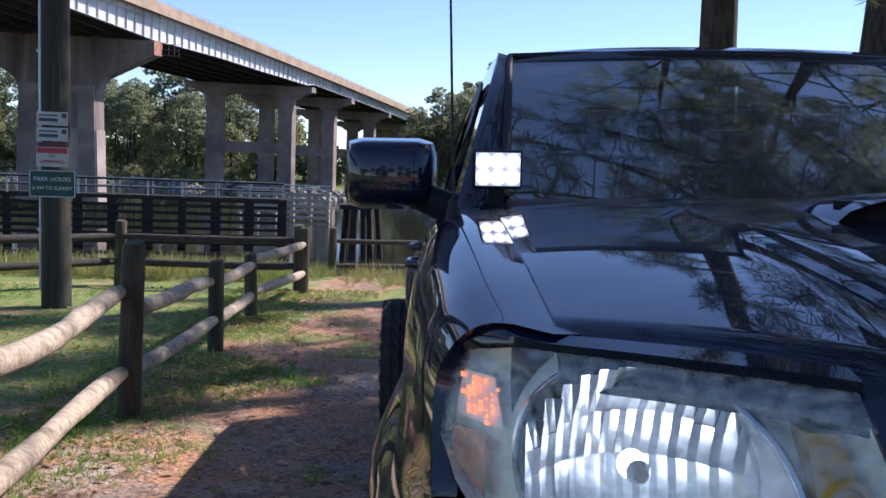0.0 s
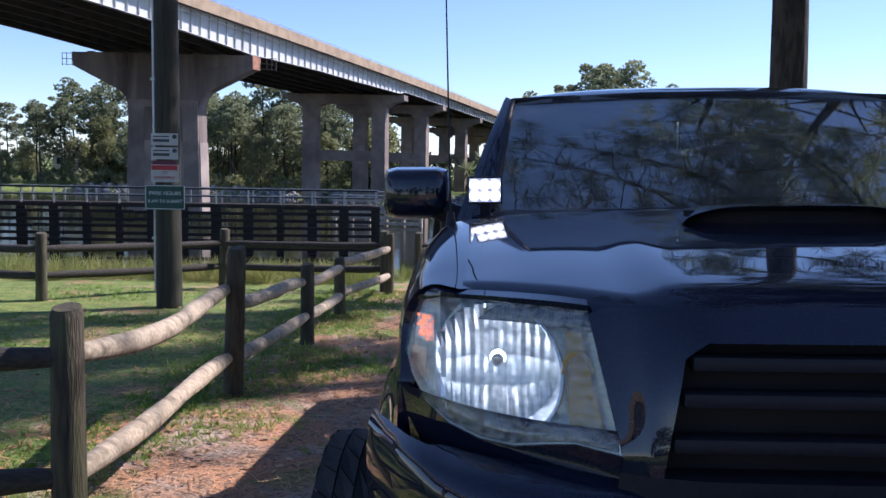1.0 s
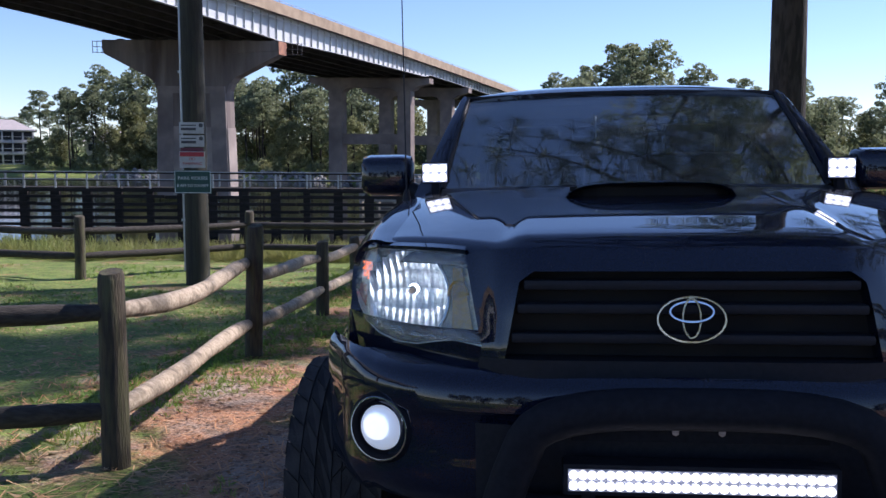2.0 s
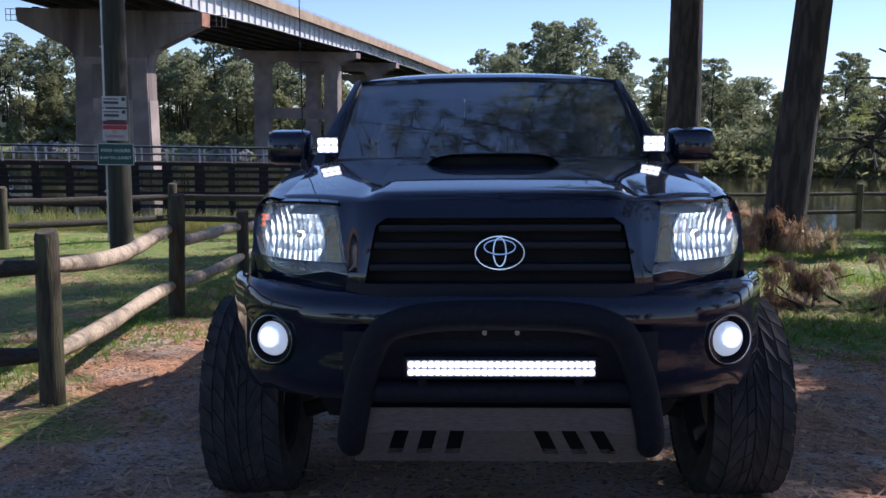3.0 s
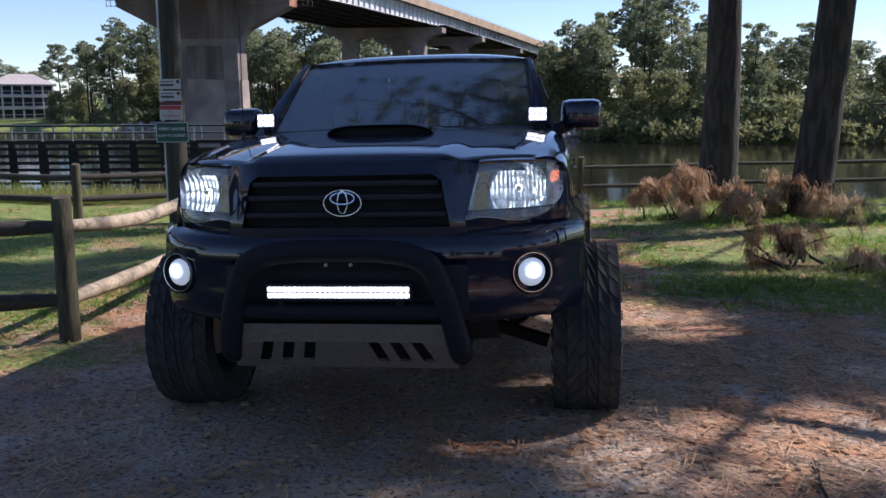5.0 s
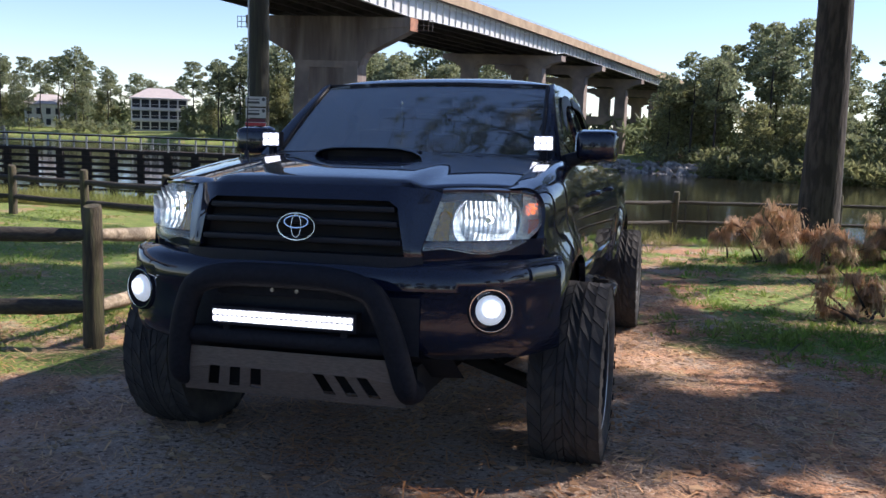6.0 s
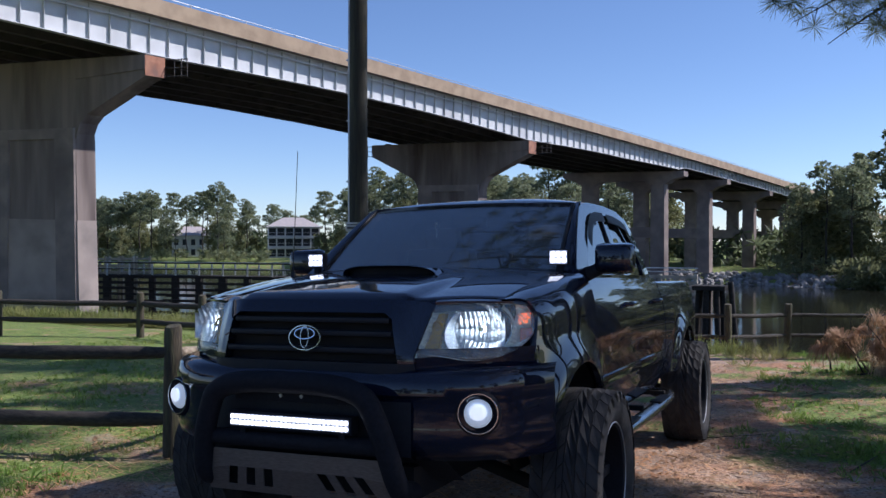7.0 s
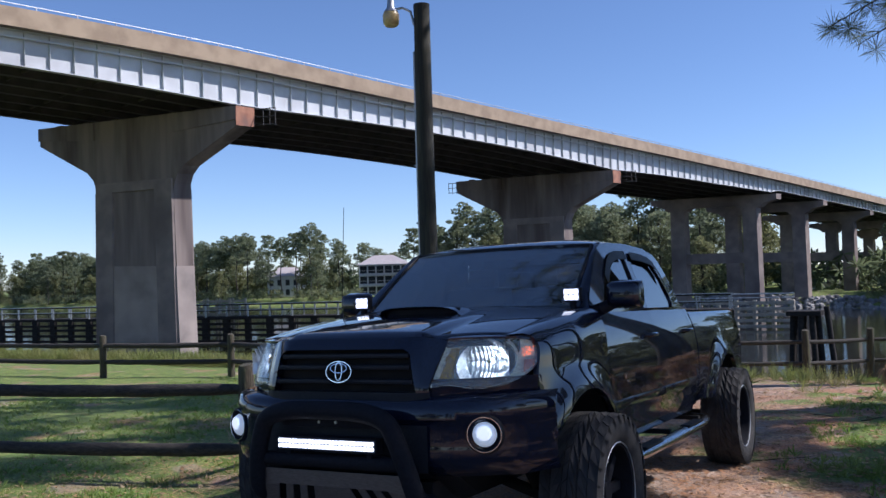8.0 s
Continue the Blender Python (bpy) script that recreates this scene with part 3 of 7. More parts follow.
def bar(parent, x, z, w, h, m, y=-0.0055):
    bm = bmesh.new()
    box(bm, (x, y, z), (w, 0.004, h))
    part("printed_bar", bm, m, parent)


g_ = sign("park_sign", "green park hours sign with white border fixed to the pole", 0.50, 0.31, 1.53, M_SIGNGREEN)
for x, z, w, h in ((0, 0.145, 0.48, 0.008), (0, -0.145, 0.48, 0.008), (0.238, 0, 0.008, 0.29), (-0.238, 0, 0.008, 0.29)):
    bar(g_, x, z, w, h, M_INKWHITE)
words("PARK HOURS", 0.066, 0, 0.05, M_INKWHITE, g_)
words("8 AM TO SUNSET", 0.055, 0, -0.05, M_INKWHITE, g_)
w_ = sign("warning_sign", "white no swimming sign with a red warning band", 0.34, 0.22, 1.83, M_SIGNWHITE)
bar(w_, 0, 0.072, 0.32, 0.058, M_INKRED)
words("WARNING", 0.058, 0, 0.072, M_INKWHITE, w_)
w_.children[-1].location.y = -0.0095
words("NO", 0.05, 0, 0.01, M_INKRED, w_)
words("SWIMMING", 0.052, 0, -0.055, M_INKRED, w_)
for z in (2.08, 2.255):
    n_ = sign("notice_sign", "small white notice plate with dark print", 0.33, 0.15, z, M_SIGNWHITE)
    bar(n_, -0.04, 0.035, 0.2, 0.016, M_INKGREY)
    bar(n_, -0.04, -0.015, 0.2, 0.035, M_INKGREY)
    bm = bmesh.new()
    bmesh.ops.create_cone(bm, cap_ends=True, segments=16, radius1=0.028, radius2=0.028, depth=0.004, matrix=pose(0.125, -0.0055, 0.035, 90))
    part("printed_dot", bm, M_INKGREY, n_)
m_ = sign("notice_sign", "narrow maroon notice plate between the signs", 0.30, 0.05, 1.965, material("maroon_sign_sheet", (0.12, 0.02, 0.035), 0.5))

# ---- timber walkway and fenders in the river ----
W0, WDIR = Vector((-10.2, 61.5, 0)), Vector((-0.9925, -0.122, 0))
WANG = math.atan2(WDIR.y, WDIR.x)
WLEN = 120.0
walkway = thing("timber_walkway", "long tarred timber fender wall with a railed walkway in the river", "walkway", Matrix.Translation(W0) @ Matrix.Rotation(WANG, 4, "Z"))
rnd = random.Random(5)
bm = bmesh.new()
box(bm, (WLEN / 2, -1.0, -1.55), (WLEN, 2.0, 0.16))
part("walk_deck", bm, M_FENDER, walkway)
x = 0.1
while x < WLEN:
    bm = bmesh.new()
    box(bm, (x, 0.12, -4.25), (0.62 * rnd.uniform(0.8, 1.15), 0.34, 5.4 + rnd.uniform(-0.1, 0.2)), bevel=0.04)
    part("fender_post", bm, M_FENDER, walkway, smooth=50)
    x += 2.25
for z, hgt in ((-1.62, 0.3), (-2.12, 0.3), (-2.62, 0.3), (-3.12, 0.3), (-3.62, 0.3), (-4.12, 0.3), (-4.62, 0.3)):
    x = 0.0
    while x < WLEN:
        ln = rnd.uniform(6.5, 9.5)
        bm = bmesh.new()
        box(bm, (x + ln / 2, 0.32 + rnd.uniform(-0.03, 0.03), z + rnd.uniform(-0.05, 0.05)), (ln - 0.05, 0.16, hgt * rnd.uniform(0.62, 0.85)))
        part("plank", bm, M_FENDER, walkway)
        x += ln
for yy, m_ in ((0.1, M_FENDER), (-1.9, M_GALV)):
    bm = bmesh.new()
    box(bm, (WLEN / 2, yy, -0.42), (WLEN, 0.14, 0.11))
    box(bm, (WLEN / 2, yy, -0.95), (WLEN, 0.10, 0.08))
    part("handrail", bm, m_, walkway)
    x = 0.1
    while x < WLEN:
        bm = bmesh.new()
        box(bm, (x, yy, -0.98), (0.11, 0.11, 1.1))
        part("baluster", bm, M_GALV, walkway)
        x += 2.25
pale = thing("timber_fender", "pale bleached timber fender wall at the bridge foot", "fender")
for i, z in enumerate((-4.7, -4.1, -3.5, -2.9, -2.3)):
    bm = bmesh.new()
    box(bm, (-14.8 + 0.1 * wob(i), 92 + 0.05 * i, z), (9.6, 0.25, 0.32), bevel=0.02)
    part("plank", bm, M_PALEWOOD, pale)
for i in range(6):
    bm = bmesh.new()
    tube(bm, [(-19.4 + 1.84 * i, 92.3, -7), (-19.4 + 1.84 * i, 92.3, -2.0)], 0.22, 8)
    part("fender_post", bm, M_PALEWOOD, pale, smooth=50)
bm = bmesh.new()
box(bm, (-14.8, 92.3, -1.35), (9.6, 0.12, 0.12))
box(bm, (-14.8, 92.3, -1.75), (9.6, 0.10, 0.10))
part("handrail", bm, M_WHITE, pale)
landing = thing("timber_landing", "bleached timber landing with rails beside the bridge pier", "landing")
for z in (-1.35, -0.75, -0.15):
    for yy in (57.0, 59.0):
        bm = bmesh.new()
        box(bm, (-55.4, yy, z), (5.0, 0.14, 0.16), bevel=0.01)
        part("landing_rail", bm, M_PALEWOOD, landing)
for i in range(4):
    for yy in (56.95, 59.05):
        bm = bmesh.new()
        box(bm, (-57.7 + 1.55 * i, yy, -3.4), (0.18, 0.18, 7.0), bevel=0.01)
        part("landing_post", bm, M_PALEWOOD, landing)
bm = bmesh.new()
box(bm, (-55.4, 58.0, -1.6), (5.2, 2.2, 0.14), bevel=0.01)
part("landing_deck", bm, M_PALEWOOD, landing)
dolphin = thing("mooring_dolphin", "dark timber mooring dolphin with a flat cap in the river", "dolphin")
for i in range(7):
    a = i * 0.9
    bm = bmesh.new()
    tube(bm, [(-4.9 + 1.05 * math.cos(a), 58 + 1.0 * math.sin(a), -7), (-4.9 + 0.75 * math.cos(a), 58 + 0.7 * math.sin(a), -1.75 + 0.12 * (i % 3))], 0.2, 9)
    part("mooring_post", bm, M_FENDER, dolphin, smooth=50)
bm = bmesh.new()
box(bm, (-4.9, 58, -1.6), (2.1, 1.9, 0.3), bevel=0.03)
part("dolphin_cap", bm, M_FENDER, dolphin)
bm = bmesh.new()
tube(bm, [(-3.1, 58.2, -7), (-3.6, 58.0, -1.2)], 0.18, 8)
part("mooring_post", bm, M_FENDER, dolphin, smooth=50)

# ---- trees ----
def leaf_material(name, a, b_, thin=0.35):
    return material(name, a, 0.65, second=b_, scale=0.9, island=0.35, thin=thin)


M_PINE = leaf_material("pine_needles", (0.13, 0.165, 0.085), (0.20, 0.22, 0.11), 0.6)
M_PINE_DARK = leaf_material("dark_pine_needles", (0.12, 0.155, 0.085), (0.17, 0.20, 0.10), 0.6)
# darker copy of the pine needles: backlit shade is put into the colour
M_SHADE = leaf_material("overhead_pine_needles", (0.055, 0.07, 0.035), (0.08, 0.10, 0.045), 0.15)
M_YELLOW = leaf_material("yellow_green_needles", (0.34, 0.36, 0.10), (0.26, 0.30, 0.08), 0.6)
M_OLIVE = leaf_material("olive_leaves", (0.25, 0.25, 0.115), (0.19, 0.21, 0.10), 0.6)
# paler copy of the pine needles: far light and haze put into the colour
M_FARPINE = leaf_material("far_pine_needles", (0.175, 0.21, 0.12), (0.25, 0.27, 0.15), 0.6)
M_BROWN = leaf_material("dead_needles", (0.38, 0.20, 0.10), (0.46, 0.34, 0.20), 0.35)
M_WEED = leaf_material("weed_leaves", (0.20, 0.235, 0.06), (0.28, 0.265, 0.09), 0.45)
M_GRASS = leaf_material("grass_blades", (0.16, 0.27, 0.045), (0.28, 0.33, 0.085), 0.5)
M_STRAW = leaf_material("pine_straw", (0.44, 0.20, 0.085), (0.50, 0.32, 0.16), 0.1)


def tuft(vs, fs, c, size, n, rnd, width=0.16, droop=0.0):
    """A spray of needle blades about c."""
    for _ in range(n):
        d = Vector((rnd.gauss(0, 1), rnd.gauss(0, 1), rnd.gauss(0.15 - droop, 0.8))).normalized()
        s = d.cross(Vector((rnd.gauss(0, 1), rnd.gauss(0, 1), rnd.gauss(0, 1)))).normalized() * size * width * 0.5
        o = c + d * size * rnd.uniform(0.0, 0.15)
        e = c + d * size * rnd.uniform(0.65, 1.1)
        k = len(vs)
        vs += [o - s * 0.5, o + s * 0.5, e.lerp(o, 0.35) + s, e, e.lerp(o, 0.35) - s]
        fs.append((k, k + 1, k + 2, k + 3, k + 4))


def pine(name, label, seed, h, bare, spread, limbs, tufts, size, blades, mat_, r=0.2, category="tree", lean=(0, 0), top=1.0, width=0.16, thin_at=()):
    """A tall pine: tapered trunk, crooked limbs, needle sprays along them."""
    rnd = random.Random(seed)
    t = thing(name, label, category)
    bm = bmesh.new()
    n = 9
    pts = [Vector((lean[0] * (k / n) ** 1.2 * h + 0.12 * wob(k * 0.7, seed) * (k > 0), lean[1] * (k / n) ** 1.2 * h + 0.12 * wob(k * 0.7, seed + 5) * (k > 0), h * k / n - (0.4 if k == 0 else 0))) for k in range(n + 1)]
    tube(bm, pts, [r * (1.18 if k == 0 else 1.0) * (1 - 0.85 * (k / n) ** 1.3) for k in range(n + 1)], 12)

    def on_trunk(q):
        k = min(n - 1, int(q * n))
        return pts[k].lerp(pts[k + 1], q * n - k)

    vs, fs = [], []
    for i in range(limbs):
        q = bare + (1 - bare) * ((i + rnd.random() * 0.7) / limbs)
        base = on_trunk(min(q, 0.995))
        a = i * 2.4 + rnd.uniform(-0.5, 0.5)
        u_ = (q - bare) / (1 - bare)
        ln = spread * (0.42 + 0.62 * math.sin(math.pi * min(1, 0.12 + 0.74 * u_)) * top) * rnd.uniform(0.5, 1.2)
        rise = rnd.uniform(-0.05, 0.45) + 0.5 * u_
        p, limb = base, [base]
        for k in range(4):
            a += rnd.uniform(-0.35, 0.35)
            p = p + Vector((math.cos(a), math.sin(a), rise * rnd.uniform(0.3, 1.2))) * ln / 4
            limb.append(p)
        tube(bm, limb, [0.22 * r * (1 - 0.6 * u_), 0.16 * r, 0.11 * r, 0.07 * r, 0.03 * r], 5)
        for k in range(tufts):
            f_ = rnd.uniform(0.3, 1.05)
            j = min(3, int(f_ * 4))
            c = limb[j].lerp(limb[j + 1], min(1, f_ * 4 - j))
            c = c + Vector((rnd.gauss(0, 0.13), rnd.gauss(0, 0.13), rnd.gauss(0.03, 0.10))) * ln * 0.9
            # sprays that would shade a spot kept sunlit are mostly left out
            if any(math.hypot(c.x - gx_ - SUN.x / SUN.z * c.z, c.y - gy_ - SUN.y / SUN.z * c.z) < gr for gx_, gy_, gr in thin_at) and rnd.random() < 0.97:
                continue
            tuft(vs, fs, c, size * rnd.uniform(0.7, 1.25), blades, rnd, width)
    part("trunk", bm, M_BARK, t, smooth=60)
    me_ = bpy.data.meshes.new("crown")
    me_.from_pydata([tuple(v) for v in vs], [], fs)
    me_.materials.append(mat_)
    c_ = new("crown", me_)
    c_.parent = t
    return t


def far_tree(seed, h, bare, spread, pads, flat, mat_, label, r=0.24, leaf=0.50):
    """A far tree: crooked trunk, limbs, and a crown of leafy pads with gaps; flat: how flat the pads lie."""
    rnd = random.Random(seed)
    t = thing("pine_tree" if flat < 0.7 else "broadleaf_tree", label, "tree")
    bm = bmesh.new()
    n = 7
    pts = [Vector((0.5 * wob(k * 0.6, seed) * (k > 0), 0.5 * wob(k * 0.6, seed + 5) * (k > 0), h * 0.95 * k / n - (0.5 if k == 0 else 0))) for k in range(n + 1)]
    tube(bm, pts, [r * (1 - 0.8 * (k / n) ** 1.2) for k in range(n + 1)], 7)
    vs, fs = [], []
    for i in range(pads):
        q = bare + (1 - bare) * ((i + rnd.random()) / pads) ** 0.9
        u_ = (q - bare) / (1 - bare)
        k = min(n - 1, int(q * n))
        base = pts[k].lerp(pts[k + 1], q * n - k)
        a_ = i * 2.4 + rnd.uniform(-0.6, 0.6)
        out = spread * math.sqrt(max(0.03, 1 - (1.25 * u_ - 0.30) ** 2)) * rnd.uniform(0.35, 1.0)
        c = base + Vector((math.cos(a_) * out, math.sin(a_) * out, rnd.uniform(-0.1, 0.25) * out))
        tube(bm, [base - Vector((0, 0, 0.3)), base.lerp(c, 0.6) - Vector((0, 0, 0.15)), c], [0.3 * r * (1.1 - 0.6 * u_), 0.2 * r, 0.08 * r], 4)
        rx = rnd.uniform(0.32, 0.52) * spread * (1.0 - 0.25 * u_)
        for _ in range(95):
            d = Vector((rnd.gauss(0, 1), rnd.gauss(0, 1), rnd.gauss(0.1, 1))).normalized() * rnd.uniform(0.45, 1.0) ** 0.6
            o = c + Vector((d.x * rx, d.y * rx, d.z * rx * flat + 0.1 * rx))
            w = Vector((rnd.gauss(0, 1), rnd.gauss(0, 1), rnd.gauss(0, 0.8))).normalized() * leaf * rnd.uniform(0.5, 1.0)
            v = w.cross(Vector((rnd.gauss(0, 1), rnd.gauss(0, 1), rnd.gauss(0, 1)))).normalized() * leaf * rnd.uniform(0.25, 0.5)
            j = len(vs)
            vs += [o - w, o + v, o + w, o - v * 0.7]
            fs.append((j, j + 1, j + 2, j + 3))
    part("trunk", bm, M_BARK, t, smooth=60)
    me_ = bpy.data.meshes.new("crown")
    me_.from_pydata([tuple(v) for v in vs], [], fs)
    me_.materials.append(mat_)
    c_ = new("crown", me_)
    c_.parent = t
    return t


FAR_PINE, FAR_OAK = "tall far pine with a rounded ragged green crown", "bushy olive-green background tree"
far_kinds = [far_tree(11, 20, 0.50, 4.4, 24, 0.50, M_FARPINE, FAR_PINE), far_tree(12, 22, 0.58, 4.0, 22, 0.50, M_FARPINE, FAR_PINE), far_tree(13, 15, 0.16, 4.4, 34, 0.80, M_OLIVE, FAR_OAK),
             far_tree(14, 23, 0.62, 3.8, 20, 0.48, M_FARPINE, FAR_PINE), far_tree(15, 12.5, 0.10, 4.2, 34, 0.85, M_OLIVE, FAR_OAK), far_tree(16, 18, 0.36, 4.8, 28, 0.52, M_FARPINE, FAR_PINE)]
rnd = random.Random(21)
HOUSES = [(-135.6, 210.5, 16.0), (-172.0, 212.0, 13.0), (-112.0, 222.0, 15.0)]


def clear_of_houses(x, y, low=False):
    """Keeps trees out of the camera's line to the big house, and from standing inside a house or under the bridge."""
    for k, (hx, hy, w) in enumerate(HOUSES):
        if math.hypot(x - hx, y - hy) < w * 0.8:
            return False
        a = abs(math.atan2(x - 2, y + 3) - math.atan2(hx - 2, hy + 3))
        if math.hypot(x, y) < math.hypot(hx, hy) and a < (0.026, 0.006, 0.0)[k]:
            return False
    off = (Vector((x, y, 0)) - P2).dot(OUT)
    return low or not -DECK_W - 7 < off < 7


spots = []
x = -330.0
while x < 85:
    step = 5.2
    for row in range(5):
        spots.append((x + rnd.uniform(-2.4, 2.4), far_edge(x) + 8 + row * 9 + rnd.uniform(-3.5, 3.5), row))
    x += step
placed = 0
for px_, py_, row in spots:
    if not clear_of_houses(px_, py_) or (row == 0 and rnd.random() < 0.3):
        continue
    s_ = rnd.uniform(0.78, 1.10) * (1.02 if px_ > -15 else 1.06 if px_ > -110 else 0.82)
    if px_ > 22:
        s_ *= 0.74
    if row == 0 or rnd.random() < 0.15:
        s_ *= 0.7
    src = far_kinds[rnd.randrange(6)]
    m_ = pose(px_, py_, height(px_, py_), 0, 0, rnd.uniform(0, 360))
    if placed < 6:
        o_ = far_kinds[placed]
        o_.matrix_basis = m_
    else:
        o_ = copy_thing(src, m_)
    placed += 1
    o_.scale = (s_, s_, s_ * rnd.uniform(0.92, 1.08))


# unseen trees added behind and right of the camera to darken reflections
for k in range(34):
    u_ = k / 33
    px_, py_ = (-34 + 66 * u_ * 1.4 + rnd.uniform(-3, 3), -46 - rnd.uniform(0, 18)) if u_ < 0.72 else (34 + rnd.uniform(0, 12), -26 + 130 * (u_ - 0.72) + rnd.uniform(-3, 3))
    o_ = copy_thing(far_kinds[k % 6], pose(px_, py_, height(px_, py_), 0, 0, rnd.uniform(0, 360)))
    o_.scale = (0.55, 0.55, 0.5 * rnd.uniform(0.8, 1.1))


def clumps(name, label, category, mat_, spots_, blades, width, seed, droop=0.0, up=0.0):
    """One mesh of leaf sprays; spots_: (x, y, z, size)."""
    rnd = random.Random(seed)
    vs, fs = [], []
    for x, y, z, size in spots_:
        tuft(vs, fs, Vector((x, y, z)), size, blades, rnd, width, droop - up)
    me_ = bpy.data.meshes.new(name)
    me_.from_pydata([tuple(v) for v in vs], [], fs)
    me_.materials.append(mat_)
    return tagged(new(name, me_), label, category, kind="stuff")


# undergrowth along the far bank
under, behind = [], []
for _ in range(3000):
    x = rnd.uniform(-320, 85) if rnd.random() < 0.7 else rnd.uniform(14, 85)
    y = far_edge(x) + 3 + abs(rnd.gauss(0, 7))
    if clear_of_houses(x, y):
        under.append((x, y, height(x, y) + rnd.uniform(0.2, 2.4 if x < 10 else 5.0), rnd.uniform(0.7, 1.5)))
    x = rnd.uniform(-330, 95)
    y = far_edge(x) + rnd.uniform(24, 58)
    if clear_of_houses(x, y, True):
        behind.append((x, y, height(x, y) + rnd.uniform(0.3, 6.5), rnd.uniform(1.4, 2.6)))
for _ in range(1100):
    x = rnd.uniform(4, 90)
    y = far_edge(x) + rnd.uniform(-1.5, 4.5)
    under.append((x, y, max(WATER, height(x, y)) + rnd.uniform(0.1, 2.6), rnd.uniform(0.8, 1.6)))
clumps("undergrowth", "dense green shrubs along the far river bank", "shrubs", M_FARPINE, under[:1500], 20, 0.17, 31)
clumps("undergrowth", "olive shrubs along the far river bank", "shrubs", M_OLIVE, under[1500:], 20, 0.17, 32)
clumps("undergrowth", "dark thicket among the far pine trunks", "shrubs", M_PINE_DARK, behind, 16, 0.2, 33)

# stone riprap on the far shore
rocks = bmesh.new()
for _ in range(900):
    x = rnd.uniform(-95, 6) if rnd.random() < 0.75 else rnd.uniform(-30, 6)
    y = far_edge(x) + rnd.uniform(-2.2, 5)
    k = rnd.uniform(0.3, 0.75)
    r = bmesh.ops.create_icosphere(rocks, subdivisions=1, radius=k, matrix=Matrix.Translation((x, y, height(x, y) + 0.1)) @ Matrix.Rotation(rnd.uniform(0, 6), 4, (0.3, 0.5, 0.8)) @ Matrix.Diagonal((1.2, rnd.uniform(0.6, 1), rnd.uniform(0.5, 0.9), 1)))
    for v in r["verts"]:
        v.co += Vector((rnd.uniform(-1, 1), rnd.uniform(-1, 1), rnd.uniform(-1, 1))) * 0.18 * k
thing("riprap", "pale broken stone on the far river bank", "stones", bm=rocks, mat_=M_ROCK, kind="stuff")


def house(x, y, w, deep, h, label, porch, yaw):
    """A white house with a hipped roof, rows of windows and columned verandas."""
    hs = thing("far_house", label, "house", pose(x, y, height(x, y) - 0.3, 0, 0, yaw))
    bm = bmesh.new()
    box(bm, (0, 0, h / 2), (w, deep, h))
    part("house_wall", bm, M_WHITE, hs)
    bm = bmesh.new()
    e = 0.8
    lo_ = [bm.verts.new(p) for p in ((-w / 2 - e, -deep / 2 - e, h), (w / 2 + e, -deep / 2 - e, h), (w / 2 + e, deep / 2 + e, h), (-w / 2 - e, deep / 2 + e, h))]
    hi_ = [bm.verts.new((-w / 5, 0, h + 2.8)), bm.verts.new((w / 5, 0, h + 2.8))]
    for f_ in ((lo_[0], lo_[1], hi_[1], hi_[0]), (lo_[1], lo_[2], hi_[1]), (lo_[2], lo_[3], hi_[0], hi_[1]), (lo_[3], lo_[0], hi_[0]), tuple(reversed(lo_))):
        bm.faces.new(f_)
    part("house_roof", bm, M_ROOF, hs)
    storeys = max(1, int(h / 2.9))
    n = max(3, int(w / 2.2))
    for st in range(storeys):
        z = 0.5 + st * 2.9
        for i in range(n):
            cx = -w / 2 + (i + 0.5) * w / n
            # veranda panes are widened: their dark stands in for the shaded recess
            bm = bmesh.new()
            box(bm, (cx, -deep / 2 - 0.02, z + 1.1), (w / n * (0.82 if porch else 0.5), 0.1, 2.0 if porch else 1.7))
            part("house_window", bm, M_WINDOW, hs)
        if porch:
            bm = bmesh.new()
            box(bm, (0, -deep / 2 - 1.1, z + 2.45), (w + 0.4, 2.2, 0.22))
            part("veranda", bm, M_WHITE, hs)
            for i in range(n + 1):
                bm = bmesh.new()
                box(bm, (-w / 2 + i * w / n, -deep / 2 - 2.05, z + 1.1), (0.2, 0.2, 2.7))
                part("column", bm, M_WHITE, hs)
            bm = bmesh.new()
            box(bm, (0, -deep / 2 - 2.1, z + 0.85), (w, 0.08, 0.1))
            part("veranda_rail", bm, M_WHITE, hs)
    return hs


house(*HOUSES[0][:2], 14.0, 9.0, 8.7, "white three-storey house with columned verandas", True, 34)
house(*HOUSES[1][:2], 12.0, 9.0, 6.4, "white house half hidden by pines", False, 40)
house(*HOUSES[2][:2], 13.0, 9.0, 6.0, "white house behind pine trunks", False, 27)
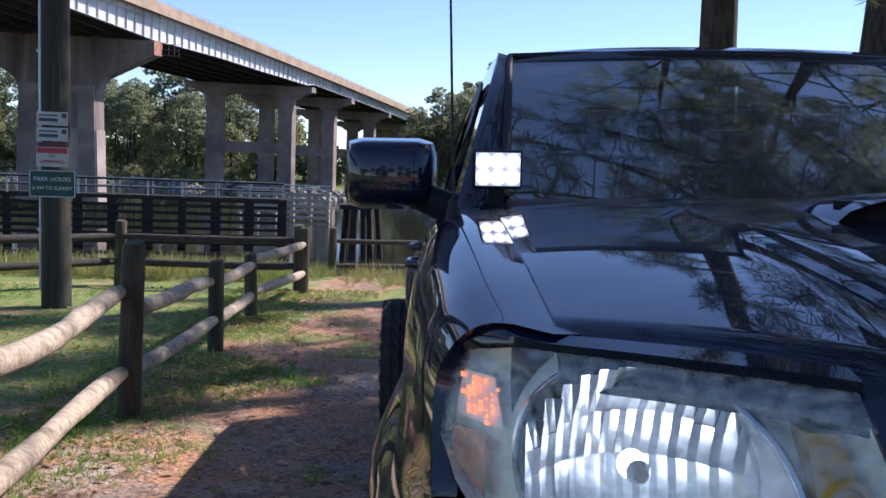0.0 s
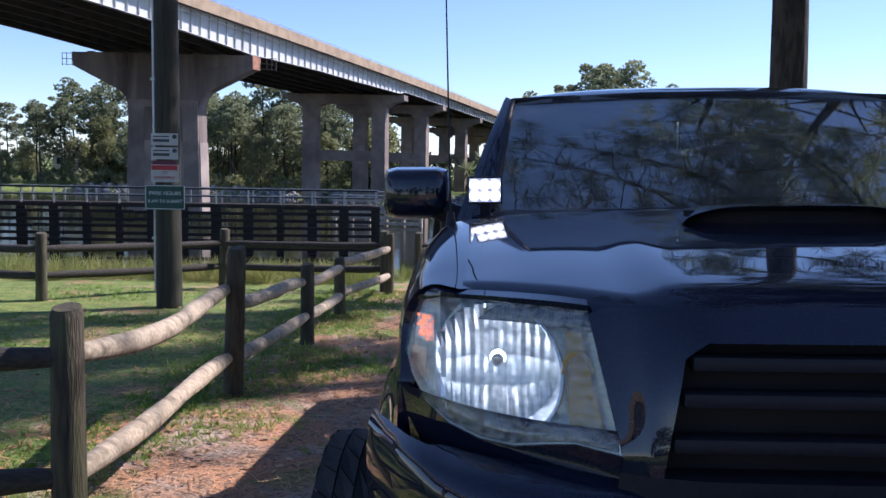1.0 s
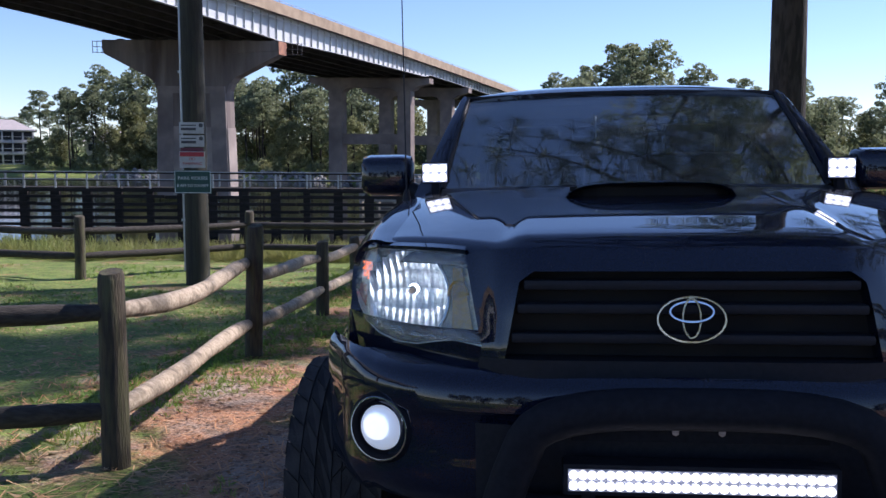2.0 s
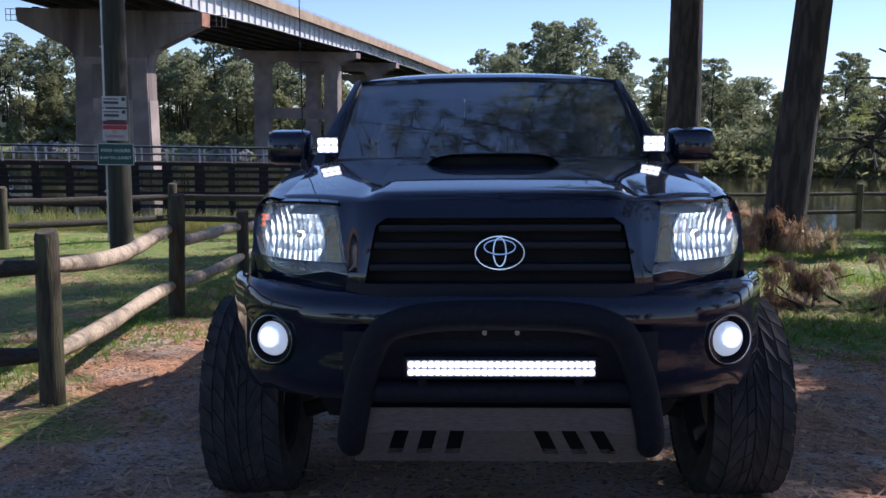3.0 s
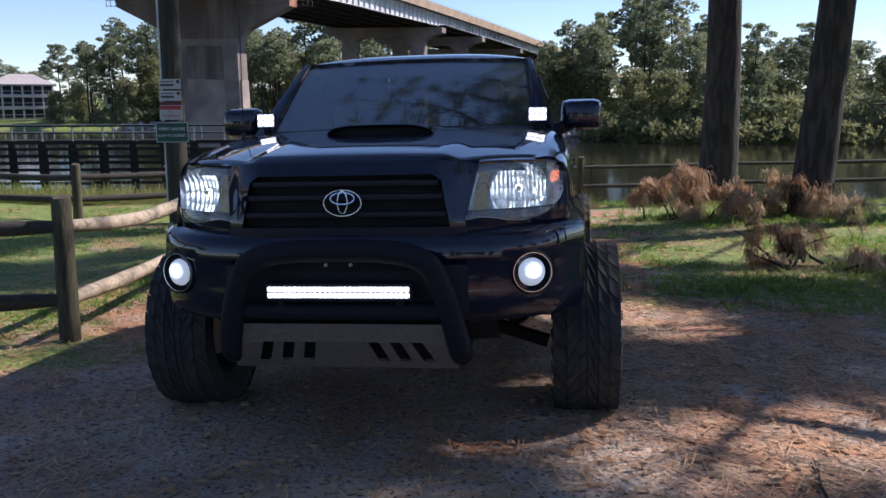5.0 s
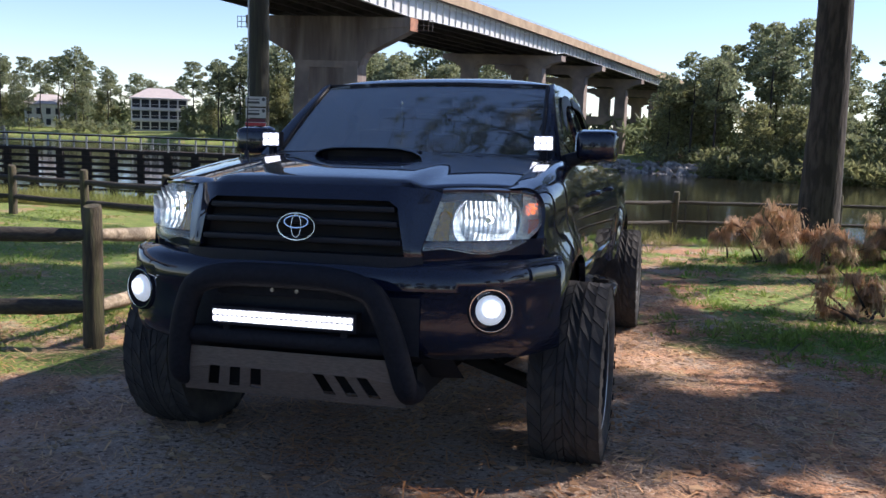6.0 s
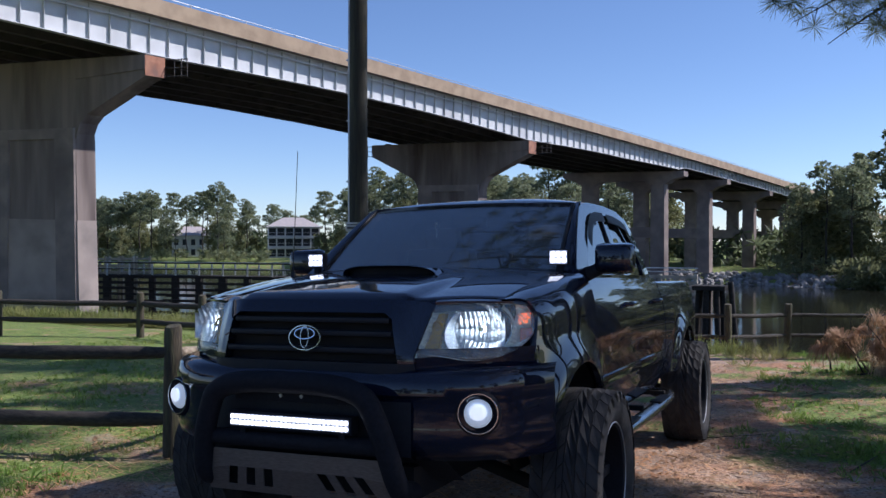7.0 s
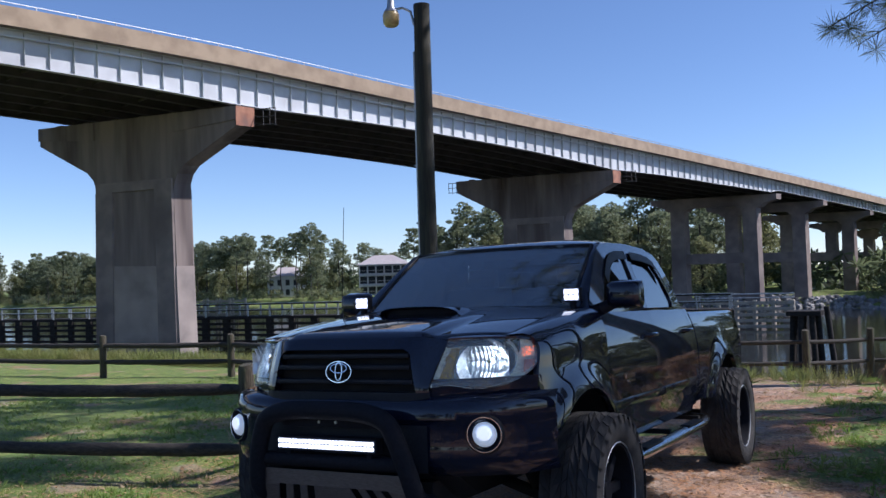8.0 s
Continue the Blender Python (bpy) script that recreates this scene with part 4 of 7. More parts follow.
# ground spots, placed to fit the camera's view, that sprays are left out to keep sunlit
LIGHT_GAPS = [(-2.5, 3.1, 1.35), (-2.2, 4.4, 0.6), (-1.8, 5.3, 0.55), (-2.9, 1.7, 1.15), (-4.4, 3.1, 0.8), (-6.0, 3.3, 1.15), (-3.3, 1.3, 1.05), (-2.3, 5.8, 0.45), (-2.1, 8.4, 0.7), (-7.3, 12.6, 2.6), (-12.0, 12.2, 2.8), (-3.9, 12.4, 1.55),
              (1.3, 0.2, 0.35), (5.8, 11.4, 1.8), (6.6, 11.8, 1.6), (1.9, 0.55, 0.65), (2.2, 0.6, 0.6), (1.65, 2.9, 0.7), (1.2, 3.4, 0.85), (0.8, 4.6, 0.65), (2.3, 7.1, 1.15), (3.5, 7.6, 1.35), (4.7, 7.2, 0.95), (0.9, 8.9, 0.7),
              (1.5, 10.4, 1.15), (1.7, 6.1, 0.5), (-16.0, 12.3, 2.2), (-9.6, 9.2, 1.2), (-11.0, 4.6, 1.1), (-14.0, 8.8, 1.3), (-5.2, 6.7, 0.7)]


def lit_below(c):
    """Whether a spray at this place would shade one of the spots kept sunlit."""
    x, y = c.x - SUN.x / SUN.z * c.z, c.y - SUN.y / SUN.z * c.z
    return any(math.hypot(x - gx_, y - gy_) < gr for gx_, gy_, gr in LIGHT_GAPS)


# two big pines by the river fence; one out of view, placed to shade the track
def big_pine(x, y, seed, r, lean, h=17, label="big dark-barked pine standing by the river fence", bare=0.5, spread=4.2, limbs=18, tufts=26, blades=13, thin_at=()):
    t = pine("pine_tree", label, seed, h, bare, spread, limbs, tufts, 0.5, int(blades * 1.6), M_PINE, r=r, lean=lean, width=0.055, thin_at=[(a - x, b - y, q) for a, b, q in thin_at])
    t.matrix_basis = pose(x, y, height(x, y))
    return t


def sprays(parent_pose, limb_pts, r0, seed, n, size, mat_, name, label, blades=16, width=0.035, spread=0.25, category="branch", droop=0.25):
    """A limb with needle sprays at its outer end."""
    rnd = random.Random(seed)
    b_ = thing(name, label, category, parent_pose)
    bm = bmesh.new()
    pts = bend(limb_pts, 4)
    tube(bm, pts, [r0 * (1 - 0.85 * k / (len(pts) - 1)) for k in range(len(pts))], 7)
    vs, fs = [], []
    for k in range(n):
        q = rnd.uniform(0.35, 1.0)
        i = min(len(pts) - 2, int(q * (len(pts) - 1)))
        p = pts[i].lerp(pts[i + 1], q * (len(pts) - 1) - i)
        e = p + Vector((rnd.gauss(0, spread), rnd.gauss(0, spread), rnd.gauss(-0.1, spread * 0.8)))
        # no twig or spray where it would shade a spot kept sunlit
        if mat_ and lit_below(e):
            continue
        tube(bm, [p, p.lerp(e, 0.5) + Vector((0, 0, 0.04)), e], [r0 * 0.22, r0 * 0.16, r0 * 0.1], 5)
        if mat_:
            tuft(vs, fs, e, size * rnd.uniform(0.7, 1.2), blades, rnd, width, droop)
    part("limb", bm, M_BARK, b_, smooth=60)
    if mat_:
        me_ = bpy.data.meshes.new("needles")
        me_.from_pydata([tuple(v) for v in vs], [], fs)
        me_.materials.append(mat_)
        c_ = new("needles", me_)
        c_.parent = b_
        tagged(c_, kind="stuff")
    return b_


def bend(pts, n=6):
    """Rounds the corners of a line of points."""
    pts = [Vector(p) for p in pts]
    out = [pts[0]]
    for a, b, c in zip(pts, pts[1:], pts[2:]):
        for k in range(n + 1):
            u = k / n
            p, q = a.lerp(b, 0.62), b.lerp(c, 0.38)
            out.append(p.lerp(b, u).lerp(b.lerp(q, u), u))
    return out + [pts[-1]]


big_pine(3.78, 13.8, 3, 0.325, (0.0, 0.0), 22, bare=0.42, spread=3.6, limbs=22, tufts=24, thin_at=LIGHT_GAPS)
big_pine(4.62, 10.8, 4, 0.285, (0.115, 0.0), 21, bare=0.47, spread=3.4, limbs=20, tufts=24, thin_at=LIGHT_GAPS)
# out of view: placed for ground shade and reflections on the truck
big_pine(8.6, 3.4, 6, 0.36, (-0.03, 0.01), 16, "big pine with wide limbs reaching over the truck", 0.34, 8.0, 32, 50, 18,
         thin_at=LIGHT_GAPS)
ident = Matrix.Identity(4)
for k, (pts_, n_) in enumerate((([(3.85, 13.4, 6.2), (3.2, 13.5, 6.1), (2.2, 14.0, 5.8), (1.5, 14.2, 5.5)], 26), ([(3.85, 13.4, 6.4), (3.1, 12.8, 6.2), (2.06, 12.5, 5.9), (1.2, 12.5, 5.5)], 20), ([(3.85, 13.4, 5.6), (3.4, 13.5, 5.7), (2.7, 13.75, 5.4), (2.06, 13.75, 4.95)], 20))):
    sprays(ident, pts_, 0.05, 41 + k, n_, 0.33, M_PINE, "pine_branch", "pine branch with long drooping needles", blades=95, width=0.022, spread=0.22)
sprays(ident, [(4.95, 10.8, 4.6), (4.5, 10.5, 4.3), (4.15, 10.4, 3.9)], 0.04, 42, 22, 0.2, M_PINE, "pine_branch", "short pine branch with long needles", blades=90, width=0.025)
# unseen pine, added only as a shade caster for the right foreground
big_pine(10.1, 7.2, 9, 0.32, (0.0, 0.0), 13, "unseen pine added beside the track to shade the sandy ground", 0.28, 4.2, 30, 50, 18, thin_at=LIGHT_GAPS)
# limbs out of view, placed for dark reflections in windscreen and hood
for k, (ex, ey, ez, n_) in enumerate(((-2.6, 1.2, 11.2, 60), (-1.4, 4.2, 11.8, 40), (0.4, -2.2, 10.8, 60), (2.0, 2.2, 12.2, 50), (-3.4, -1.2, 12.4, 60), (1.2, 6.6, 12.6, 36), (-0.8, 8.6, 12.0, 36),
                                     (-4.4, 5.6, 11.4, 36), (-2.8, 7.2, 10.8, 34), (-0.4, 5.4, 10.6, 30), (2.6, 4.8, 10.4, 30), (3.4, 7.6, 11.2, 30), (-5.6, 8.2, 12.8, 36))):
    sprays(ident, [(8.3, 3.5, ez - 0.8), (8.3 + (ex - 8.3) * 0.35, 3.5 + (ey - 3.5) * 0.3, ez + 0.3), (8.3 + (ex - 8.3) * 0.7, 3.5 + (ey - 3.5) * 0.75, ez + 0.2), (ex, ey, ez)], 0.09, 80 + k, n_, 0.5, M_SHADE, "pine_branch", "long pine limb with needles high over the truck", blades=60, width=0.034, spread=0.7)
# unseen pine, added to carry the dead limb and to shade the bank
big_pine(9.9, 12.6, 8, 0.34, (0.02, 0.01), 18, "unseen pine added at the water to carry dead limbs", 0.42, 3.6, 24, 30, thin_at=LIGHT_GAPS)
sprays(ident, [(9.8, 12.6, 3.4), (8.3, 12.3, 3.2), (7.1, 12.0, 2.6), (6.75, 12.0, 1.9), (6.5, 12.0, 1.35), (5.9, 12.0, 1.07)], 0.15, 43, 30, 0.2, None, "dead_branch", "bare dark twisted pine limb", spread=0.36)
# limbs kept above the view, added for the hood's reflections
for k, (tx, ty, tz, ex, ey, ez) in enumerate(((4.9, 10.8, 5.2, 3.2, 9.4, 5.6), (4.9, 10.8, 5.8, 6.4, 9.6, 5.4), (5.0, 10.8, 6.6, 4.6, 8.6, 6.4), (5.0, 10.8, 7.2, 3.0, 10.9, 7.4), (5.0, 10.8, 5.6, 6.9, 11.4, 5.8), (3.8, 13.8, 5.6, 5.6, 13.0, 5.4), (3.8, 13.8, 6.8, 2.9, 11.8, 6.6), (3.8, 13.8, 7.6, 5.4, 12.4, 7.4), (5.0, 10.8, 8.2, 6.2, 8.8, 8.4), (5.0, 10.8, 8.4, 3.8, 8.8, 8.6))):
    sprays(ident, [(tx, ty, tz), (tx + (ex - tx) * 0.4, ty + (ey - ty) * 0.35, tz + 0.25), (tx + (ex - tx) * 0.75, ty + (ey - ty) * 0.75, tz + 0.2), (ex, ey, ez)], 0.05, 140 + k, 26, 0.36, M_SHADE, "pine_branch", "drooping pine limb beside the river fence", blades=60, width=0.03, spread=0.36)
# unseen limbs added above the view to shade patches of the left lawn
for k, (tx, ty, ex, ey, ez) in enumerate(((5.9, 10.8, 4.1, 10.9, 11.0), (5.9, 10.8, 3.2, 10.2, 10.4), (3.8, 13.8, 2.3, 13.7, 12.0), (3.8, 13.8, 3.2, 12.8, 11.4))):
    sprays(ident, [(tx, ty, ez - 0.6), (tx + (ex - tx) * 0.5, ty + (ey - ty) * 0.5, ez - 0.1), (ex, ey, ez)], 0.06, 160 + k, 44, 0.45, M_SHADE, "pine_branch", "unseen high pine limb added to shade the lawn", blades=60, width=0.036, spread=0.6)
# unseen limbs, set along the sun's line to shade ground beside the truck
for k, (ex, ey, ez) in enumerate(((6.75, 10.1, 7.5), (9.0, 9.3, 7.6), (8.0, 11.7, 7.4), (9.2, 13.1, 7.6), (9.2, 8.4, 7.8), (8.2, 8.0, 7.2), (7.6, 6.6, 7.0), (7.7, 4.9, 7.0), (8.6, 5.8, 6.8), (8.2, 6.4, 7.2), (9.0, 6.9, 7.0), (8.0, 5.4, 6.6))):
    bx, by = (10.0, 7.2) if ey < 9 else (9.9, 12.5)
    sprays(ident, [(bx, by, ez - 0.9), (bx + (ex - bx) * 0.4, by + (ey - by) * 0.4, ez - 0.3), (bx + (ex - bx) * 0.8, by + (ey - by) * 0.8, ez + 0.1), (ex, ey, ez)], 0.05, 120 + k, 34, 0.42, M_PINE, "pine_branch", "unseen pine limb added to shade the ground beside the truck", blades=50, width=0.035, spread=0.5)
for k, pts_ in enumerate(([(9.8, 12.6, 3.0), (8.6, 12.5, 2.5), (7.4, 12.4, 2.0), (6.5, 12.3, 1.5)], [(9.8, 12.6, 2.4), (8.7, 12.8, 1.6), (7.6, 13.0, 1.0), (6.9, 13.1, 0.6)], [(9.8, 12.6, 2.7), (8.9, 13.4, 2.2), (8.0, 13.9, 1.9), (7.1, 14.2, 1.8)])):
    sprays(ident, pts_, 0.05, 46 + k, 46, 0.26, M_YELLOW, "pine_branch", "sunlit yellow-green pine branch by the river", blades=46, width=0.05, spread=0.30)
for x, y, h, sd in ((9.3, 12.9, 3.0, 52), (8.6, 13.2, 2.2, 53)):
    t_ = pine("pine_sapling", "sunlit yellow-green young pine by the river", sd, h, 0.06, 1.1, 24, 14, 0.26, 26, M_YELLOW, r=0.06, width=0.05)
    t_.matrix_basis = pose(x, y, height(x, y))

# fallen limbs with brown needles
def fallen(x, y, seed, n, size, tall, label, mop=0.2, mops=3):
    rnd = random.Random(seed)
    p_ = thing("fallen_branch", label, "branch", pose(x, y, height(x, y)))
    vs, fs = [], []
    for k in range(n):
        a = rnd.uniform(0, 6.28)
        ln = rnd.uniform(0.5, 1.0) * size
        up = rnd.uniform(0.05, tall)
        pts = [Vector((rnd.uniform(-0.3, 0.3), rnd.uniform(-0.3, 0.3), 0.02))]
        for i in range(3):
            pts.append(pts[0] + Vector((math.cos(a + rnd.uniform(-.2, .2)), math.sin(a + rnd.uniform(-.2, .2)), 0)) * ln * (i + 1) / 3 + Vector((0, 0, up * ((i + 1) / 3) ** 0.8)))
        bm = bmesh.new()
        tube(bm, pts, [0.016, 0.012, 0.008, 0.004], 6)
        part("stick", bm, M_BARK, p_, smooth=60)
        for q in range(mops):
            c = pts[rnd.randrange(1, 4)] + Vector((rnd.gauss(0, 0.07), rnd.gauss(0, 0.07), rnd.gauss(0.03, 0.04)))
            a_, long_ = rnd.uniform(0, 6.28), mop * rnd.uniform(0.7, 1.2)
            for s_ in range(80):
                d = Vector((math.cos(a_) + rnd.gauss(0, 0.45), math.sin(a_) + rnd.gauss(0, 0.45), rnd.gauss(0.35, 0.3))).normalized() * long_ * rnd.uniform(0.5, 0.8)
                n_ = Vector((-d.y, d.x, 0)).normalized() * 0.0045
                m_, e_ = c + d, c + d * 1.35 - Vector((0, 0, long_ * rnd.uniform(0.25, 0.7)))
                m_.z, e_.z = max(m_.z, 0.02), max(e_.z, 0.012)
                k_ = len(vs)
                vs += [c - n_, c + n_, m_ + n_, m_ - n_, e_ + n_ * 0.4, e_ - n_ * 0.4]
                fs += [(k_, k_ + 1, k_ + 2, k_ + 3), (k_ + 3, k_ + 2, k_ + 4, k_ + 5)]
    me_ = bpy.data.meshes.new("dead_needles")
    me_.from_pydata([tuple(v) for v in vs], [], fs)
    me_.materials.append(M_BROWN)
    c_ = new("dead_needles", me_)
    c_.parent = p_
    tagged(c_, "drooping brown needles", kind="stuff")


fallen(3.1, 5.6, 61, 6, 0.55, 0.42, "fallen pine limb with brown drooping needles", 0.2, 3)
fallen(3.7, 5.3, 62, 4, 0.5, 0.12, "fallen pine bough with tan needles on the grass", 0.24, 3)
fallen(2.35, 10.3, 64, 4, 0.45, 1.1, "reddish brown dead pine boughs standing in the grass", 0.26, 4)
fallen(2.95, 10.5, 63, 5, 0.6, 0.7, "heap of dead pine boughs with brown needles", 0.34, 4)
fallen(3.6, 10.3, 65, 6, 0.8, 0.35, "dead pine boughs lying by the trunk", 0.28, 3)
fallen(4.5, 10.5, 66, 8, 0.7, 0.55, "dead pine boughs with drooping tan needles", 0.34, 4)

# grass, weeds, straw
def patches(x, y, s=0.55, seed=0):
    return wob(x * s, y * s, seed) + 0.5 * wob(x * s * 2.7, y * s * 2.7, seed + 3)


rnd = random.Random(77)
gs = []
while len(gs) < 30000:
    x, y = (rnd.uniform(-11, -1.3) if rnd.random() < 0.6 else rnd.uniform(-3.4, -1.2), rnd.uniform(-2.5, 12)) if rnd.random() < 0.5 else (rnd.uniform(1.2, 8), rnd.uniform(0.8, 17))
    edge = min(1.0, max(0.0, (abs(x) - 1.1) / (1.8 if x < 0 else 1.5))) - (1.3 if x > 0 and y < 3.0 or -2.4 < x < 0 and y < 1.7 else 0.0)
    if patches(x, y) + 0.55 * edge > rnd.uniform(0.25, 0.75):
        gs.append((x, y, height(x, y) - 0.01, rnd.uniform(0.025, 0.065) * (1.7 if rnd.random() < 0.08 else 1) * (1.35 if x > 1.2 and y > 4 else 1.0)))
clumps("grass", "patchy green grass", "grass", M_GRASS, gs, 9, 0.10, 71, up=1.1)
ws_ = []
for _ in range(1500):
    x = rnd.uniform(-26, -3.2)
    y = 12.9 + abs(rnd.gauss(0.6, 0.9)) + (0.4 if x < -9 else 0)
    ws_.append((x, y, height(x, y), rnd.uniform(0.18, 0.5)))
for _ in range(420):
    x = rnd.uniform(-4.5, 12)
    y = near_edge(x) - abs(rnd.gauss(0.2, 1.0))
    ws_.append((x, y, height(x, y), rnd.uniform(0.15, 0.4) * (1.0 if x < 1.5 else 0.4)))
clumps("weeds", "tall yellow-green weeds along the river bank", "weeds", M_WEED, ws_, 34, 0.022, 72, up=1.0)
st = []
for _ in range(36000):
    x, y = rnd.gauss(0, 3.2), rnd.uniform(-3.4, 10)
    if patches(x, y, 0.7, 5) > -0.25:
        st.append((x, y))
vs, fs = [], []
for x, y in st:
    a, ln, w = rnd.uniform(0, 6.28), rnd.uniform(0.05, 0.16), rnd.uniform(0.0015, 0.004)
    d, n_ = Vector((math.cos(a), math.sin(a), 0)) * ln / 2, Vector((-math.sin(a), math.cos(a), 0)) * w
    c = Vector((x, y, height(x, y) + rnd.uniform(0.004, 0.02)))
    t_ = Vector((0, 0, rnd.uniform(-0.012, 0.02)))
    k = len(vs)
    vs += [c - d - n_, c - d + n_, c + d + n_ + t_, c + d - n_ + t_]
    fs.append((k, k + 1, k + 2, k + 3))
me_ = bpy.data.meshes.new("pine_straw")
me_.from_pydata([tuple(v) for v in vs], [], fs)
me_.materials.append(M_STRAW)
tagged(new("pine_straw", me_), "scattered fallen pine straw", "pine straw", kind="stuff")
vs, fs = [], []
for _ in range(9000):
    x, y = rnd.gauss(0.5, 3.2), rnd.uniform(-3, 11)
    k = len(vs)
    c = Vector((x, y, height(x, y) + 0.012))
    a, sz = rnd.uniform(0, 6.28), rnd.uniform(0.012, 0.035)
    for i in range(5):
        b_ = a + i * 1.257
        vs.append(c + Vector((math.cos(b_) * sz, math.sin(b_) * sz * 0.6, rnd.uniform(-0.006, 0.014))))
    fs.append(tuple(range(k, k + 5)))
me_ = bpy.data.meshes.new("leaf_litter")
me_.from_pydata([tuple(v) for v in vs], [], fs)
me_.materials.append(M_BROWN)
tagged(new("leaf_litter", me_), "small brown fallen leaves", "leaves", kind="stuff")
for k in range(16):
    x, y, a, ln = rnd.uniform(1.2, 5.5), rnd.uniform(-0.5, 9), rnd.uniform(0, 3.1), rnd.uniform(0.25, 0.8)
    pts = [Vector((x + math.cos(a) * ln * (q - 0.5) + 0.03 * wob(q * 5, k), y + math.sin(a) * ln * (q - 0.5), 0)) for q in (0, 0.33, 0.66, 1)]
    for p in pts:
        p.z = height(p.x, p.y) + 0.012
    bm = bmesh.new()
    tube(bm, pts, [0.006, 0.007, 0.005, 0.003], 6)
    thing("twig", "small grey fallen twig on the ground", "twig", bm=bm, mat_=M_POST, group="twigs on the ground", smooth=60)

# ---- truck ----
TRUCK = Matrix(((0.99975, 0.00176, -0.0223, 0.0), (-0.00088, 0.99923, 0.0393, 0.0), (0.02235, -0.03927, 0.99898, 0.0), (0, 0, 0, 1)))
truck = thing("pickup_truck", "glossy navy blue lifted crew-cab pickup with its lamps lit", "truck", TRUCK)
M_INNER = material("black_underbody", (0.015, 0.015, 0.016), 0.8, second=(0.024, 0.022, 0.020), scale=6, spec=0.15)
# the pale haze stands in for sky brightness missing from the windscreen
M_GLASS = thin_glass("windscreen_glass", (0.58, 0.63, 0.61), face=0.22, haze=0.03)
M_TINT = thin_glass("tinted_glass", (0.25, 0.27, 0.29), face=0.20)
# haze: dulled old plastic, with more added to brighten the lamp's face
M_LENS = thin_glass("clear_lens", (0.96, 0.98, 0.95), face=0.03, rough=0.02, haze=0.11)
M_AMBER = material("amber_plastic", (0.52, 0.30, 0.035), 0.4, second=(0.40, 0.24, 0.05), scale=60, spec=0.15)
M_REDAMBER = material("orange_reflector", (0.62, 0.10, 0.02), 0.25, second=(0.35, 0.06, 0.02), scale=70, coat=0.5)
M_REFLECT = material("silver_reflector", (0.72, 0.76, 0.80), 0.32, 0.85, second=(0.66, 0.69, 0.72), scale=30)
M_HOUSING = material("silver_lamp_housing", (0.90, 0.93, 0.86), 0.30, 0.15, second=(0.82, 0.85, 0.77), scale=20)
M_CABIN = material("grey_cabin_trim", (0.10, 0.10, 0.105), 0.8, second=(0.08, 0.08, 0.085), scale=30)
M_SKID = material("brushed_skid_steel", (0.20, 0.165, 0.145), 0.5, 0.5, second=(0.14, 0.12, 0.105), scale=40, stretch=(1, 8, 8))
M_LED = glow("white_led", (0.93, 0.95, 1.0), 3.0)
M_LEDPLATE = material("led_reflector", (0.42, 0.42, 0.44), 0.45, second=(0.34, 0.34, 0.36), scale=80)
# plate is given its own glow in place of the diodes' glare
M_PODGLOW = glow("lit_pod_reflector", (0.9, 0.92, 1.0), 0.12)
M_BULB = glow("lit_bulb", (0.88, 0.94, 1.0), 9.0)
M_PODLED = glow("white_pod_led", (0.93, 0.95, 1.0), 1.7)
M_FOG = glow("lit_fog_lamp", (0.80, 0.90, 0.96), 0.22)
M_FOGCORE = glow("lit_fog_core", (0.92, 0.97, 1.0), 0.60)
M_SIDE = glow("lit_side_lamp", (1.0, 0.22, 0.05), 1.2)


def lerp_at(table, v):
    if v <= table[0][0]:
        return table[0][1]
    for (a, p), (b, q) in zip(table, table[1:]):
        if v <= b:
            u = (v - a) / (b - a)
            return p + (q - p) * u
    return table[-1][1]


def smooth_at(table, v):
    h = 0.05
    return (lerp_at(table, v - h) + 2 * lerp_at(table, v) + lerp_at(table, v + h)) / 4


def crown(y):
    if y > 0.34:
        return 1.314 + 0.148 * (y - 0.3) - 0.05 * (y - 0.3) ** 2
    return smooth_at([(0.02, 1.235), (0.10, 1.273), (0.16, 1.293), (0.30, 1.314), (0.40, 1.328)], y)


def hood_z(x, y):
    a = abs(x)
    step = 0.030 * max(0.15, 1 - y / 1.35)
    s = min(1, max(0, (a - 0.385) / 0.075))
    s = s * s * (3 - 2 * s)
    return crown(y) - 0.008 * (min(a, 0.4) / 0.4) ** 2 - step * s - (0.052 - 0.024 * min(1.0, max(0.0, (y - 0.5) / 0.7))) * max(0, (a - 0.44) / 0.4) ** 2


def hood_front(x):
    return smooth_at([(0, 0.085), (0.40, 0.105), (0.47, 0.135), (0.54, 0.19), (0.68, 0.292), (0.80, 0.395), (0.89, 0.49)], abs(x))


WHEELS = ((0.935, 0.98), (4.50, 0.95))
ARCH_R, ARCH_Z = 0.515, 0.435


def side_x(y, z):
    """Half width of the body at a height."""
    w = smooth_at([(0.25, 0.80), (0.36, 0.868), (0.44, 0.898), (0.6, 0.925), (0.9, 0.935), (5.2, 0.925), (5.5, 0.90)], y)
    if z > 0.95:
        w -= 0.085 * ((z - 0.95) / 0.40) ** 2.2
    else:
        w -= 0.05 * ((0.95 - z) / 0.4) ** 2
    w += 0.012 * math.exp(-((z - 0.80) / 0.05) ** 2) * (1 if 1.5 < y < 3.5 else 0)
    for yc, _ in WHEELS:
        r = math.hypot(y - yc, z - ARCH_Z)
        w += 0.052 * math.exp(-(max(0, r - ARCH_R) / 0.11) ** 2) * (1 if z > 0.5 else 0.8)
    return w


